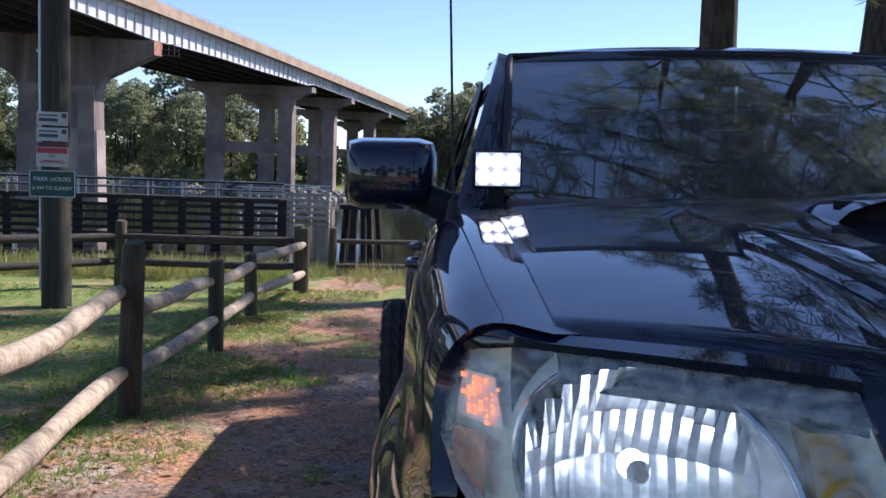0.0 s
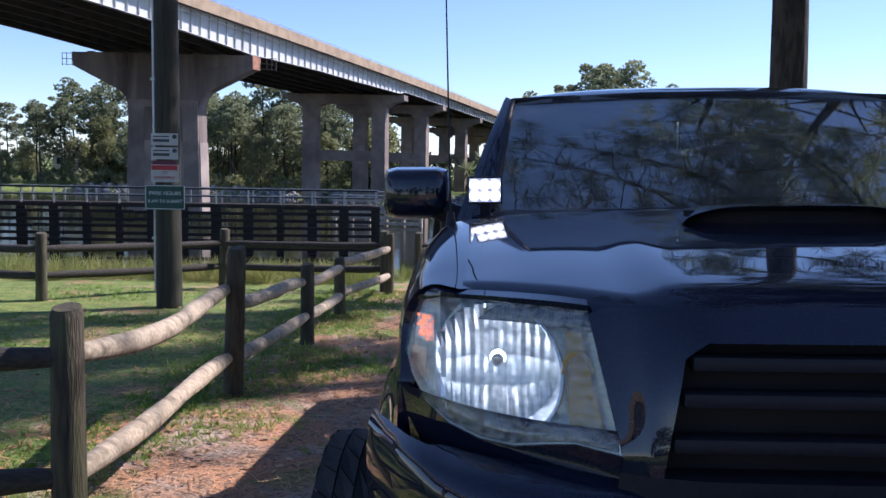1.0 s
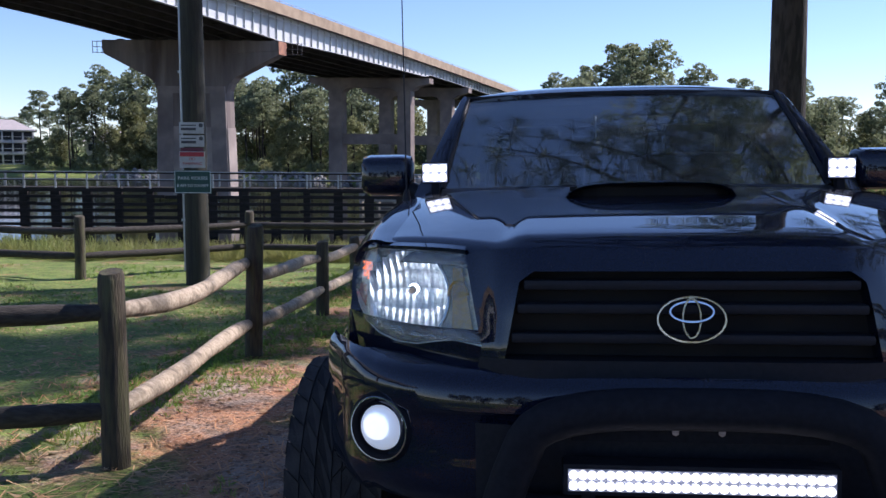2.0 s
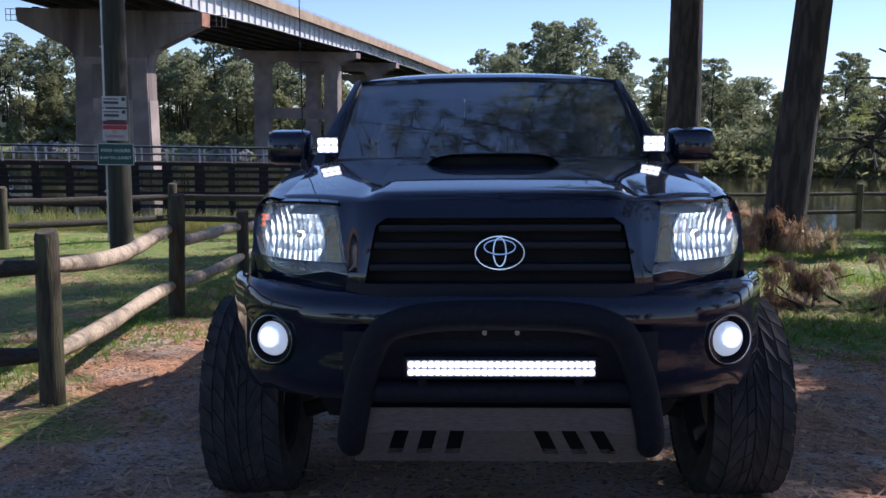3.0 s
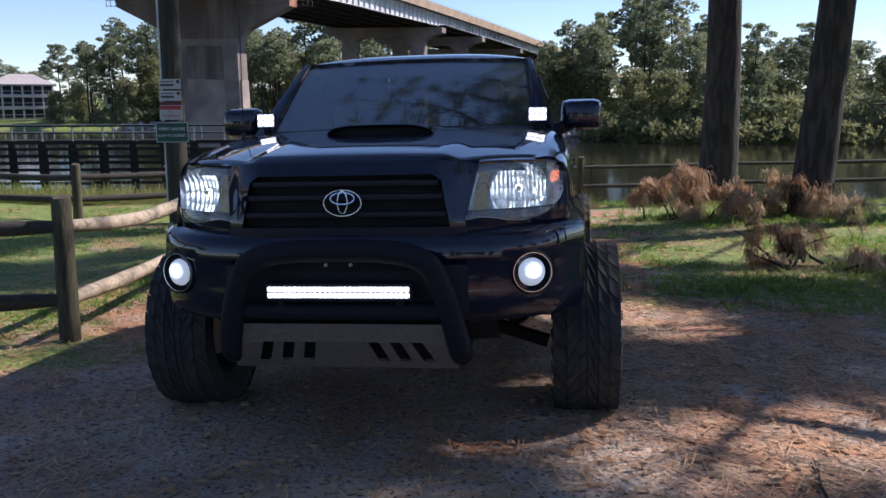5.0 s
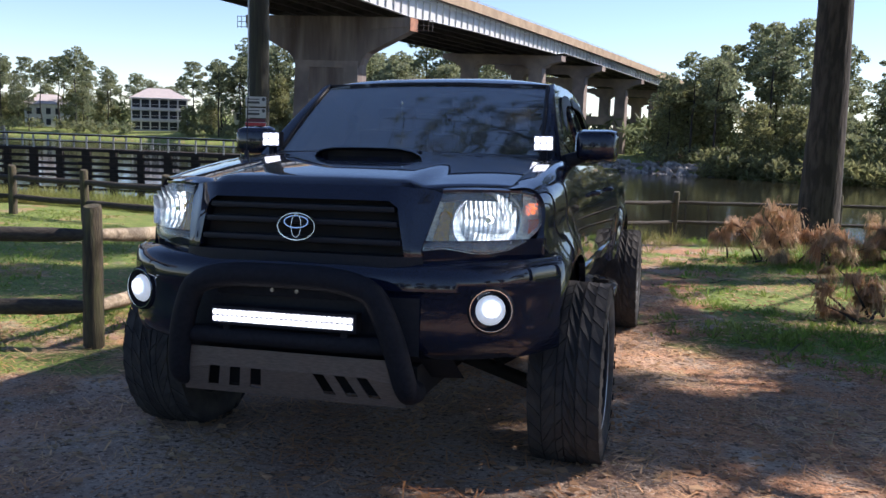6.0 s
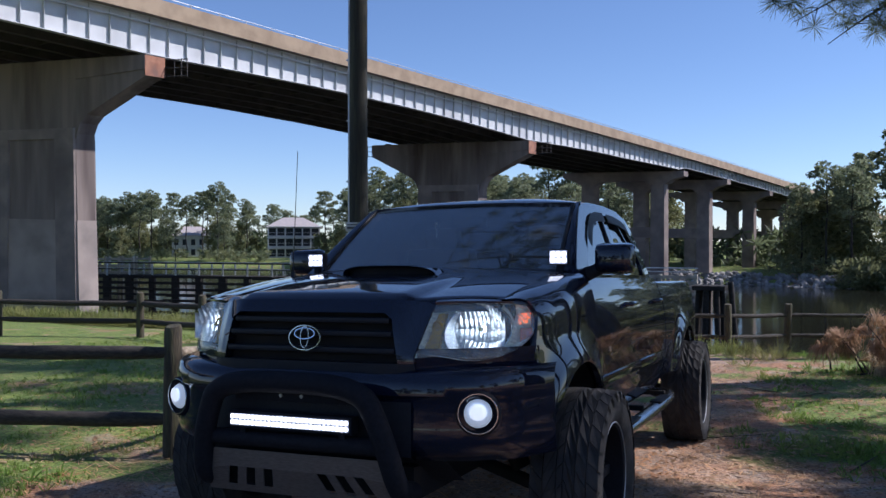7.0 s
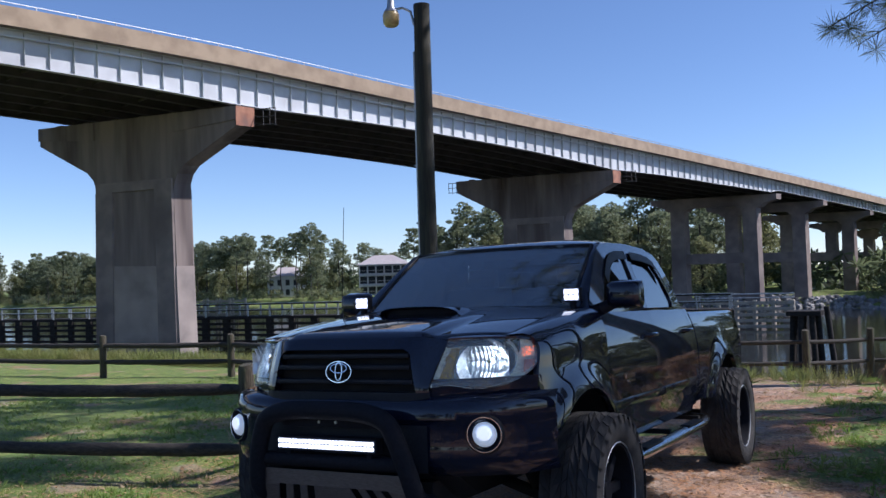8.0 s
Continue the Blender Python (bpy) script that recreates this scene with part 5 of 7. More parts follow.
def rim(bm, depth, sgn):
    """Turns the border of a panel inwards, to give it depth."""
    e = [e for e in bm.edges if e.is_boundary]
    r = bmesh.ops.extrude_edge_only(bm, edges=e)
    for v in r["geom"]:
        if isinstance(v, bmesh.types.BMVert):
            v.co.x -= sgn * depth
    bmesh.ops.recalc_face_normals(bm, faces=bm.faces)


def cut_arch(bm):
    for yc, _ in WHEELS:
        gone = [f for f in bm.faces if math.hypot(f.calc_center_median().y - yc, f.calc_center_median().z - ARCH_Z) < ARCH_R]
        bmesh.ops.delete(bm, geom=gone, context="FACES")
        for v in bm.verts:
            r = math.hypot(v.co.y - yc, v.co.z - ARCH_Z)
            if v.is_boundary and r < ARCH_R + 0.02:
                k = ARCH_R / max(r, 1e-4)
                v.co.y, v.co.z = yc + (v.co.y - yc) * k, ARCH_Z + (v.co.z - ARCH_Z) * k


def side_panel(name, sgn, y0, y1, z0, z1, label="", parent=None, roll=0.0):
    bm = bmesh.new()
    ny, nz = max(3, int((y1 - y0) / 0.03)), max(3, int((z1 - z0) / 0.03))
    rows = []
    for j in range(nz + 1):
        z = z0 + (z1 - z0) * j / nz
        rows.append([Vector((sgn * side_x(y0 + (y1 - y0) * i / ny, z), y0 + (y1 - y0) * i / ny, z)) for i in range(ny + 1)])
    if roll:
        rows.append([p + Vector((-sgn * 0.012, 0, 0.012)) for p in rows[-1]])
        rows.append([p + Vector((-sgn * roll, 0, 0.004)) for p in rows[-1]])
    sheet(bm, rows)
    cut_arch(bm)
    bmesh.ops.delete(bm, geom=[v for v in bm.verts if not v.link_faces], context="VERTS")
    rim(bm, 0.03, sgn)
    return part(name, bm, M_PAINT, parent or truck, label, smooth=40)


def lamp_edge(z):
    """Where the outer rim of the lamp meets the fender."""
    return 0.43 + 0.10 * max(0.0, (z - 1.02) / 0.215) ** 1.2


# front fenders
for sgn in (-1, 1):
    bm = bmesh.new()
    cols = [0.445 + (1.405 - 0.445) * i / 34 for i in range(35)]
    rows = []
    for z in [0.60 + 0.028 * j for j in range(18)]:
        ys_ = 0.445 if z < 1.0 else max(0.445, lamp_edge(z))
        rows.append([Vector((sgn * side_x(y, z), y, z)) for y in [ys_ + (1.405 - ys_) * (y - 0.445) / 0.96 for y in cols]])
    for k in range(0, 11):
        a = k / 10 * math.pi / 2
        row = []
        y0 = min(lamp_edge(1.10 + 0.12 * math.sin(a)), hood_front(0.767 + 0.131 * math.cos(a) ** 0.62) + 0.006)
        for y in [y0 + (1.405 - y0) * (y - 0.445) / 0.96 for y in cols]:
            zt = hood_z(0.765, y) - 0.002
            zs = 1.10
            xs = side_x(max(y, 0.445), zs)
            row.append(Vector((sgn * (0.767 + (xs - 0.767) * math.cos(a) ** 0.62), y, zs + (zt - zs) * math.sin(a) ** 0.8)))
        rows.append(row)
    sheet(bm, rows)
    cut_arch(bm)
    bmesh.ops.delete(bm, geom=[v for v in bm.verts if not v.link_faces], context="VERTS")
    rim(bm, 0.03, sgn)
    part("fender", bm, M_PAINT, truck, smooth=45)

# hood with raised centre
bm = bmesh.new()
us = [-0.760 + 1.52 * i / 60 for i in range(61)]
rows = []
for j in range(41):
    v = j / 40
    row = []
    for x in us:
        y0 = hood_front(x)
        y = y0 + (1.30 - 0.06 * (1 - (x / 0.75) ** 2) - y0) * v
        z = hood_z(x, y)
        if j == 0:
            y, z = y - 0.006, z - 0.03
        row.append(Vector((x, y, z - (0.012 if j == 1 else 0))))
    rows.append(row)
sheet(bm, rows)
e = [e for e in bm.edges if e.is_boundary]
r = bmesh.ops.extrude_edge_only(bm, edges=e)
for v in r["geom"]:
    if isinstance(v, bmesh.types.BMVert):
        v.co.z -= 0.025
bmesh.ops.recalc_face_normals(bm, faces=bm.faces)
hood = part("hood", bm, M_PAINT, truck, smooth=60)

# hood scoop: a lip over a dark mouth
bm = bmesh.new()
rows = []
for j in range(13):
    v = j / 12
    y = 0.74 + 0.42 * v
    hw = 0.275 - 0.03 * v
    top = (1.418 - crown(0.75)) * (1 - v ** 1.6)
    row = []
    for i in range(25):
        u = -1 + 2 * i / 24
        edge = max(0.0, 1 - abs(u) ** 5)
        x = u * hw
        row.append(Vector((x, y + 0.07 * abs(u) ** 4, hood_z(x, y) - 0.006 + (top + 0.006) * edge ** 0.6)))
    rows.append(row)
sheet(bm, rows)
e = [e for e in bm.edges if e.is_boundary and all(abs(v.co.y - 0.74) < 0.075 and v in [q for q in e.verts] for v in e.verts) and max(v.co.y for v in e.verts) < 0.815]
r = bmesh.ops.extrude_edge_only(bm, edges=e)
for v in r["geom"]:
    if isinstance(v, bmesh.types.BMVert):
        v.co.y += 0.03
        v.co.z -= 0.010
part("hood_scoop", bm, M_PAINT, hood, "raised hood scoop with an open mouth", smooth=60)
bm = bmesh.new()
sheet(bm, [[Vector((x, 0.80 + 0.06 * abs(x / 0.26) ** 4, z)) for x in [-0.25 + 0.5 * i / 12 for i in range(13)]] for z in (1.345, 1.405)])
part("scoop_mouth", bm, M_INNER, hood, "black scoop mouth")

# doors, bed sides
for sgn in (-1, 1):
    for nm, y0, y1 in (("front_door", 1.413, 2.495), ("rear_door", 2.503, 3.49)):
        d = side_panel(nm, sgn, y0, y1, 0.56, 1.352, parent=truck)
        yh = y1 - 0.14
        bm = bmesh.new()
        tube(bm, [(sgn * (side_x(yh, 1.19) - 0.005), yh - 0.10, 1.19), (sgn * (side_x(yh, 1.19) + 0.035), yh - 0.08, 1.19), (sgn * (side_x(yh, 1.19) + 0.037), yh + 0.04, 1.19), (sgn * (side_x(yh, 1.19) - 0.005), yh + 0.06, 1.19)], 0.014, 8)
        part("door_handle", bm, M_PAINT, d, "body-coloured door handle", smooth=50)
        bm = bmesh.new()
        box(bm, (sgn * (side_x((y0 + y1) / 2, 0.80) + 0.004), (y0 + y1) / 2, 0.80), (0.02, y1 - y0 - 0.03, 0.05), bevel=0.006)
        part("side_moulding", bm, M_PAINT, d, smooth=40)
    side_panel("cab_corner", sgn, 3.497, 3.585, 0.60, 1.352)
    side_panel("bed_side", sgn, 3.615, 5.46, 0.62, 1.315, "bed side with a flared wheel arch", roll=0.06)
    bm = bmesh.new()
    box(bm, (sgn * (side_x(1.77, 0.952) + 0.003), 1.78, 0.958), (0.006, 0.17, 0.026))
    box(bm, (sgn * (side_x(1.77, 0.925) + 0.003), 1.80, 0.925), (0.006, 0.13, 0.012))
    part("door_badge", bm, M_CHROME, truck, "small chrome badge")

# inner body: dark boxes added to block light behind panels, as bulkheads and floor; inner wheel wells
bm = bmesh.new()
box(bm, (0, 1.0, 0.98), (1.12, 1.5, 0.52))
part("engine_bay", bm, M_INNER, truck)
bm = bmesh.new()
box(bm, (0, 2.5, 0.80), (1.72, 2.12, 0.50))
part("cabin_floor", bm, M_INNER, truck)
bm = bmesh.new()
box(bm, (0, 4.55, 0.86), (1.16, 1.80, 0.40))
box(bm, (0, 3.80, 0.96), (1.70, 0.28, 0.40))
box(bm, (0, 5.26, 0.96), (1.70, 0.30, 0.40))
part("bed_floor", bm, M_INNER, truck)
bm = bmesh.new()
box(bm, (0, 5.47, 0.97), (1.62, 0.05, 0.68), bevel=0.02)
part("tailgate", bm, M_PAINT, truck, smooth=40)
bm = bmesh.new()
box(bm, (0, 3.63, 1.00), (1.6, 0.04, 0.60))
part("bed_front", bm, M_PAINT, truck)
bm = bmesh.new()
box(bm, (0, 5.58, 0.68), (1.7, 0.16, 0.2), bevel=0.03)
part("rear_bumper", bm, M_SATIN, truck, smooth=40)
for sgn in (-1, 1):
    for yc, xw in WHEELS:
        bm = bmesh.new()
        rows = []
        for k in range(19):
            a = math.pi * (0.08 + 0.78 * k / 18)
            rows.append([Vector((sgn * x, yc + (ARCH_R + 0.012) * math.cos(a), ARCH_Z + (ARCH_R + 0.012) * math.sin(a))) for x in (0.60, 0.93)])
        sheet(bm, rows)
        part("wheel_well", bm, M_INNER, truck)
    bm = bmesh.new()
    box(bm, (sgn * 0.42, 2.7, 0.50), (0.1, 5.2, 0.14))
    part("frame_rail", bm, M_INNER, truck)

# cab: side frames with window openings
def cab_x(z, y):
    return 0.843 - (z - 1.34) * 0.32 - 0.02 * max(0.0, (y - 3.1) / 0.5)


CAB_OUT = [(1.31, 1.335), (1.45, 1.445), (1.62, 1.575), (1.80, 1.70), (1.93, 1.778), (2.02, 1.806), (2.2, 1.822), (2.6, 1.832), (3.0, 1.818), (3.22, 1.785), (3.34, 1.73), (3.44, 1.62), (3.53, 1.45), (3.585, 1.34)]
WIN_F = [(1.63, 1.372), (1.70, 1.44), (1.86, 1.575), (2.0, 1.675), (2.10, 1.72), (2.22, 1.744), (2.44, 1.752), (2.475, 1.372)]
WIN_R = [(2.565, 1.372), (2.555, 1.752), (2.80, 1.748), (3.0, 1.73), (3.10, 1.695), (3.20, 1.60), (3.29, 1.45), (3.29, 1.40), (3.26, 1.372)]


def loop(bm, pts):
    vs = [bm.verts.new(p) for p in pts]
    return vs, [bm.edges.new((vs[i], vs[(i + 1) % len(vs)])) for i in range(len(vs))]


for sgn in (-1, 1):
    bm = bmesh.new()
    edges = []
    for outline in (CAB_OUT, WIN_F, WIN_R):
        edges += loop(bm, [(0, y, z) for y, z in outline])[1]
    bmesh.ops.triangle_fill(bm, edges=edges, use_beauty=True)
    fs = list(bm.faces)
    r = bmesh.ops.extrude_face_region(bm, geom=fs)
    for v in r["geom"]:
        if isinstance(v, bmesh.types.BMVert):
            v.co.x = 0.035
    for v in bm.verts:
        v.co.x = sgn * (cab_x(v.co.z, v.co.y) - v.co.x)
    bmesh.ops.recalc_face_normals(bm, faces=bm.faces)
    frame_ = part("cab_side", bm, M_PAINT, truck, "roof pillars and door window frames", smooth=30)
    for nm, w in (("front_window", WIN_F), ("rear_window", WIN_R)):
        bm = bmesh.new()
        a = [bm.verts.new((sgn * (cab_x(z, y) - 0.016), y, z)) for y, z in w]
        c = [bm.verts.new((sgn * (cab_x(z, y) - 0.020), y, z)) for y, z in w]
        bm.faces.new(a)
        bm.faces.new(list(reversed(c)))
        for i in range(len(w)):
            bm.faces.new((a[i], c[i], c[(i + 1) % len(w)], a[(i + 1) % len(w)]))
        bmesh.ops.recalc_face_normals(bm, faces=bm.faces)
        ob = part(nm, bm, M_TINT, truck, "dark tinted side window")
        ob.visible_shadow = False
        # rain visor over the window
        top = [p for p in w if p[1] > 1.56]
        bm = bmesh.new()
        sheet(bm, [[Vector((sgn * (cab_x(z, y) + 0.006), y, z + 0.022)) for y, z in top], [Vector((sgn * (cab_x(z, y) + 0.030), y, z - 0.035)) for y, z in top],
                   [Vector((sgn * (cab_x(z, y) + 0.026), y, z - 0.038)) for y, z in top], [Vector((sgn * (cab_x(z, y) + 0.002), y, z + 0.018)) for y, z in top]])
        part("rain_visor", bm, M_BLACK, frame_, "dark rain visor", smooth=40)
    bm = bmesh.new()
    rows = []
    for y, z in CAB_OUT[:6]:
        u = (y - 1.31) / (2.02 - 1.31)
        rows.append([Vector((sgn * cab_x(z, y), y, z)), Vector((sgn * (cab_x(z, y) * 0.5 + 0.5 * (0.728 - 0.07 * u) + 0.012), y + 0.002, z + 0.014)), Vector((sgn * (0.728 - 0.07 * u), 1.365 + 0.60 * u * 0.985, 1.40 + 0.40 * u))])
    sheet(bm, rows)
    part("pillar_skin", bm, M_PAINT, truck, smooth=60)

roof_z = [(1.90, 1.806), (1.97, 1.832), (2.10, 1.855), (2.3, 1.876), (2.7, 1.890), (3.0, 1.880), (3.2, 1.850), (3.35, 1.79)]
bm = bmesh.new()
rows = []
for k in range(31):
    y = 1.925 + (3.37 - 1.925) * k / 30
    ze = lerp_at(CAB_OUT[3:11], y) - 0.002
    xe = cab_x(ze, y)
    row = []
    for i in range(41):
        u = -1 + 2 * i / 40
        yy = y - (0.045 * (1 - u * u) * max(0, 1 - k / 8))
        zc = lerp_at(roof_z, y)
        row.append(Vector((u * xe, yy, max(ze, zc) - (max(ze, zc) - ze) * abs(u) ** 3.2)))
    rows.append(row)
sheet(bm, rows)
rim_e = [e for e in bm.edges if e.is_boundary]
r = bmesh.ops.extrude_edge_only(bm, edges=rim_e)
for v in r["geom"]:
    if isinstance(v, bmesh.types.BMVert):
        v.co.z -= 0.03
bmesh.ops.recalc_face_normals(bm, faces=bm.faces)
part("roof", bm, M_PAINT, truck, smooth=50)
# rear wall of the cab and its window
bm = bmesh.new()
sheet(bm, [[Vector((x, 3.56 - 0.30 * ((z - 1.35) / 0.45), z)) for x in (-0.76, -0.5, 0, 0.5, 0.76)] for z in (1.30, 1.42)])
sheet(bm, [[Vector((x * (1 - 0.08), 3.56 - 0.30 * ((z - 1.35) / 0.45), z)) for x in (-0.74, -0.5, 0, 0.5, 0.74)] for z in (1.70, 1.80)])
part("cab_back", bm, M_PAINT, truck)
bm = bmesh.new()
sheet(bm, [[Vector((x, 3.56 - 0.30 * ((z - 1.35) / 0.45), z)) for x in (-0.72, 0.72)] for z in (1.42, 1.70)])
part("back_window", bm, M_TINT, truck).visible_shadow = False


def screen_point(u, v, d=0.0):
    """The windscreen: u across from -1 to 1, v up from 0 to 1."""
    xb, xt = 0.722, 0.662
    x = u * (xb + (xt - xb) * v)
    y = 1.262 + 0.118 * u * u + (0.622 - 0.055 * u * u) * v + 0.015 * math.sin(math.pi * v)
    z = 1.405 + 0.397 * v + 0.022 * math.sin(math.pi * v) - 0.008 * u * u
    return Vector((x, y + d * 0.5, z - d * 0.85))


bm = bmesh.new()
sheet(bm, [[screen_point(-1 + 2 * i / 24, j / 12) for i in range(25)] for j in range(13)])
sheet(bm, [[screen_point(-1 + 2 * i / 24, j / 12, 0.006) for i in reversed(range(25))] for j in range(13)])
bmesh.ops.bridge_loops(bm, edges=[e for e in bm.edges if e.is_boundary])
bmesh.ops.recalc_face_normals(bm, faces=bm.faces)
ws = part("windscreen", bm, M_GLASS, truck, "large raked windscreen", smooth=40)
ws.visible_shadow = False
bm = bmesh.new()
border = [screen_point(-1 + 2 * i / 24, 1.0) for i in range(25)]
tube(bm, [p + Vector((0, -0.003, 0.003)) for p in border], 0.009, 6)
for u in (-1, 1):
    tube(bm, [screen_point(u, j / 10) + Vector((0, -0.003, 0.003)) for j in range(11)], 0.010, 6)
part("windscreen_seal", bm, M_BLACK, truck, "black rubber seal", smooth=60)
bm = bmesh.new()
sheet(bm, [[screen_point(-1 + 2 * i / 24, 0.0) + Vector((0, dy, dz)) for i in range(25)] for dy, dz in ((-0.075, -0.018), (-0.04, -0.004), (0.0, 0.003), (0.01, 0.0))])
part("cowl", bm, M_BLACK, truck, "black plastic cowl under the windscreen", smooth=40)
for a, b in ((-0.08, -0.60), (0.46, -0.02)):
    bm = bmesh.new()
    p0 = screen_point(a, 0.0) + Vector((0, -0.02, -0.004))
    tube(bm, [p0, p0 + Vector((-0.1, 0.0, 0.004)), screen_point(b, 0.0) + Vector((0, -0.02, -0.002))], [0.008, 0.006, 0.004], 6)
    part("wiper", bm, M_BLACK, truck, "black wiper arm", smooth=50)

# cabin
bm = bmesh.new()
sheet(bm, [[Vector((x, y, z)) for x in (-0.72, 0, 0.72)] for y, z in ((1.42, 1.37), (1.62, 1.40), (1.75, 1.36), (1.80, 1.1))])
part("dashboard", bm, M_CABIN, truck, smooth=40)
for x in (-0.37, 0.37):
    for y in (2.35, 3.05):
        bm = bmesh.new()
        box(bm, (x, y, 1.25), (0.48, 0.16, 0.62), bevel=0.05)
        box(bm, (x, y + 0.03, 1.61), (0.25, 0.10, 0.18), bevel=0.04)
        part("cabin_seat", bm, M_CABIN, truck, "grey cloth seat with headrest", smooth=50)
bm = bmesh.new()
tube(bm, [(0.37 + 0.185 * math.cos(a), 1.86 - 0.06 * math.sin(a), 1.30 + 0.16 * math.sin(a)) for a in [2 * math.pi * k / 20 for k in range(21)]], 0.016, 8)
part("steering_wheel", bm, M_BLACK, truck, smooth=60)
bm = bmesh.new()
box(bm, (0, 1.93, 1.70), (0.24, 0.03, 0.07), bevel=0.015)
part("inner_mirror", bm, M_BLACK, truck, smooth=50)
M_PAPER = material("white_paper_tag", (0.7, 0.7, 0.68), 0.7)
bm = bmesh.new()
box(bm, screen_point(-0.17, 0.62, 0.03), (0.006, 0.004, 0.09))
part("hanging_tag", bm, M_PAPER, truck, "small pale tag hanging behind the windscreen")

# header between grille, lamps and bumper
def plan_y(x):
    return smooth_at([(0, 0.0), (0.45, 0.015), (0.62, 0.05), (0.75, 0.12), (0.86, 0.235), (0.93, 0.38), (0.965, 0.52)], abs(x))


def lamp_y(x, z=1.13):
    """Face of the lamps and of the panel below them."""
    a = abs(x)
    base = smooth_at([(0.45, 0.05), (0.488, 0.068), (0.60, 0.125), (0.66, 0.16), (0.75, 0.24), (0.83, 0.335), (0.88, 0.425), (0.92, 0.50)], a)
    return base + (0.09 + 0.03 * (a - 0.5)) * max(0, (z - 1.02) / 0.215) ** 1.2


# grille surround, slats, emblem
def grille_y(z):
    return 0.028 + 0.060 * max(0.0, (z - 1.10) / 0.16) ** 2


SUR_OUT = [(0.955, 0.50), (1.022, 0.487), (1.236, 0.535), (1.252, 0.50), (1.262, 0.40)]
SUR_IN = [(1.0, 0.43), (1.185, 0.395), (1.208, 0.36)]


def surround_point(x, z, back=0.0):
    """The painted face round the grille, which blends into the lamp's face on both sides."""
    u = max(0.0, min(1.0, (abs(x) - 0.34) / 0.19))
    u = u * u * (3 - 2 * u)
    return Vector((x, (grille_y(z) - 0.01) * (1 - u) + u * (lamp_y(max(abs(x), 0.45), z) - 0.006) + back, z))


bm = bmesh.new()
for lo_z, hi_z, n_ in ((0.955, 1.0, 5), (1.208, 1.262, 8)):
    rows = []
    for j in range(n_ + 1):
        z = lo_z + (hi_z - lo_z) * j / n_
        w = lerp_at(SUR_OUT, z)
        rows.append([surround_point(-w + 2 * w * i / 48, z) for i in range(49)])
    inner_row = [p + Vector((0, 0.08, 0)) for p in (rows[-1] if lo_z < 1 else rows[0])]
    # surround's lower bar: black colour replaces paint so it looks dark
    if lo_z < 1:
        sill = bmesh.new()
        sheet(sill, rows + [inner_row])
        bmesh.ops.recalc_face_normals(sill, faces=sill.faces)
        part("grille_sill", sill, M_BLACK, truck, "blackened lower bar of the grille surround", smooth=50)
    else:
        sheet(bm, [inner_row] + rows)
for sgn in (-1, 1):
    rows = []
    for j in range(17):
        z = 1.0 + 0.208 * j / 16
        xi, xo = lerp_at(SUR_IN, z), lerp_at(SUR_OUT, z)
        rows.append([surround_point(sgn * xi, z, 0.08)] + [surround_point(sgn * (xi + (xo - xi) * i / 10), z) for i in range(11)] + [surround_point(sgn * xo, z, 0.06)])
    sheet(bm, rows)
bmesh.ops.remove_doubles(bm, verts=bm.verts, dist=0.0005)
bmesh.ops.recalc_face_normals(bm, faces=bm.faces)
part("grille_surround", bm, M_PAINT, truck, "navy grille surround", smooth=50)
bm = bmesh.new()
sheet(bm, [[Vector((x, grille_y(z) + 0.065, z)) for x in (-0.44, 0.44)] for z in (0.99, 1.10, 1.22)])
part("grille_back", bm, M_INNER, truck, "black mesh behind the grille")
for z, w in ((1.05, 0.415), (1.12, 0.40), (1.175, 0.385)):
    bm = bmesh.new()
    box(bm, (0, grille_y(z) + 0.03, z), (2 * w, 0.05, 0.024), bevel=0.008)
    part("grille_slat", bm, M_BLACK, truck, "black grille bar", smooth=40)


def ring(bm, cx, cz, rx, rz, r, y, n=28, tilt=0.0):
    tube(bm, [(cx + rx * math.cos(a), y + tilt * math.sin(a), cz + rz * math.sin(a)) for a in [2 * math.pi * k / n for k in range(n + 1)]], r, 6, cap=False)


emblem = new("emblem")
emblem.parent = truck
tagged(emblem, "chrome oval emblem on the grille")
for cz, rx, rz in ((1.10, 0.077, 0.052), (1.118, 0.049, 0.023), (1.103, 0.020, 0.045)):
    bm = bmesh.new()
    ring(bm, 0, cz, rx, rz, 0.0040, 0.012, tilt=0.004)
    part("emblem_ring", bm, M_CHROME, emblem, smooth=60)

for sgn in (-1, 1):
    bm = bmesh.new()
    xs = [0.46 + 0.44 * i / 16 for i in range(17)]
    low = [0.95] * 17
    sheet(bm, [[Vector((sgn * x, lamp_y(x, z0 + 0.0) + 0.004 + 0.02 * k, z0 if k else 1.06)) for x in xs] for k, z0 in ((0, 1.04), (1, 0.95))])
    part("lamp_panel", bm, M_PAINT, truck, smooth=50)

# painted front bumper with a black centre
bm = bmesh.new()
prof = [(0.985, 0.09), (0.972, 0.03), (0.955, 0.004), (0.92, -0.012), (0.875, -0.012), (0.862, 0.0), (0.84, 0.006), (0.74, 0.006), (0.70, 0.0), (0.66, 0.01), (0.625, 0.04), (0.60, 0.09)]
xs = [-0.965 + 1.93 * i / 80 for i in range(81)]
sheet(bm, [[Vector((x * (1 - 0.10 * max(0, off) * (abs(x) > 0.7)), plan_y(x) + off * (1.0 if abs(x) < 0.8 else 0.6), z)) for x in xs] for z, off in prof])
front_bumper = part("front_bumper", bm, M_PAINT, truck, "navy front bumper", smooth=40)
bm = bmesh.new()
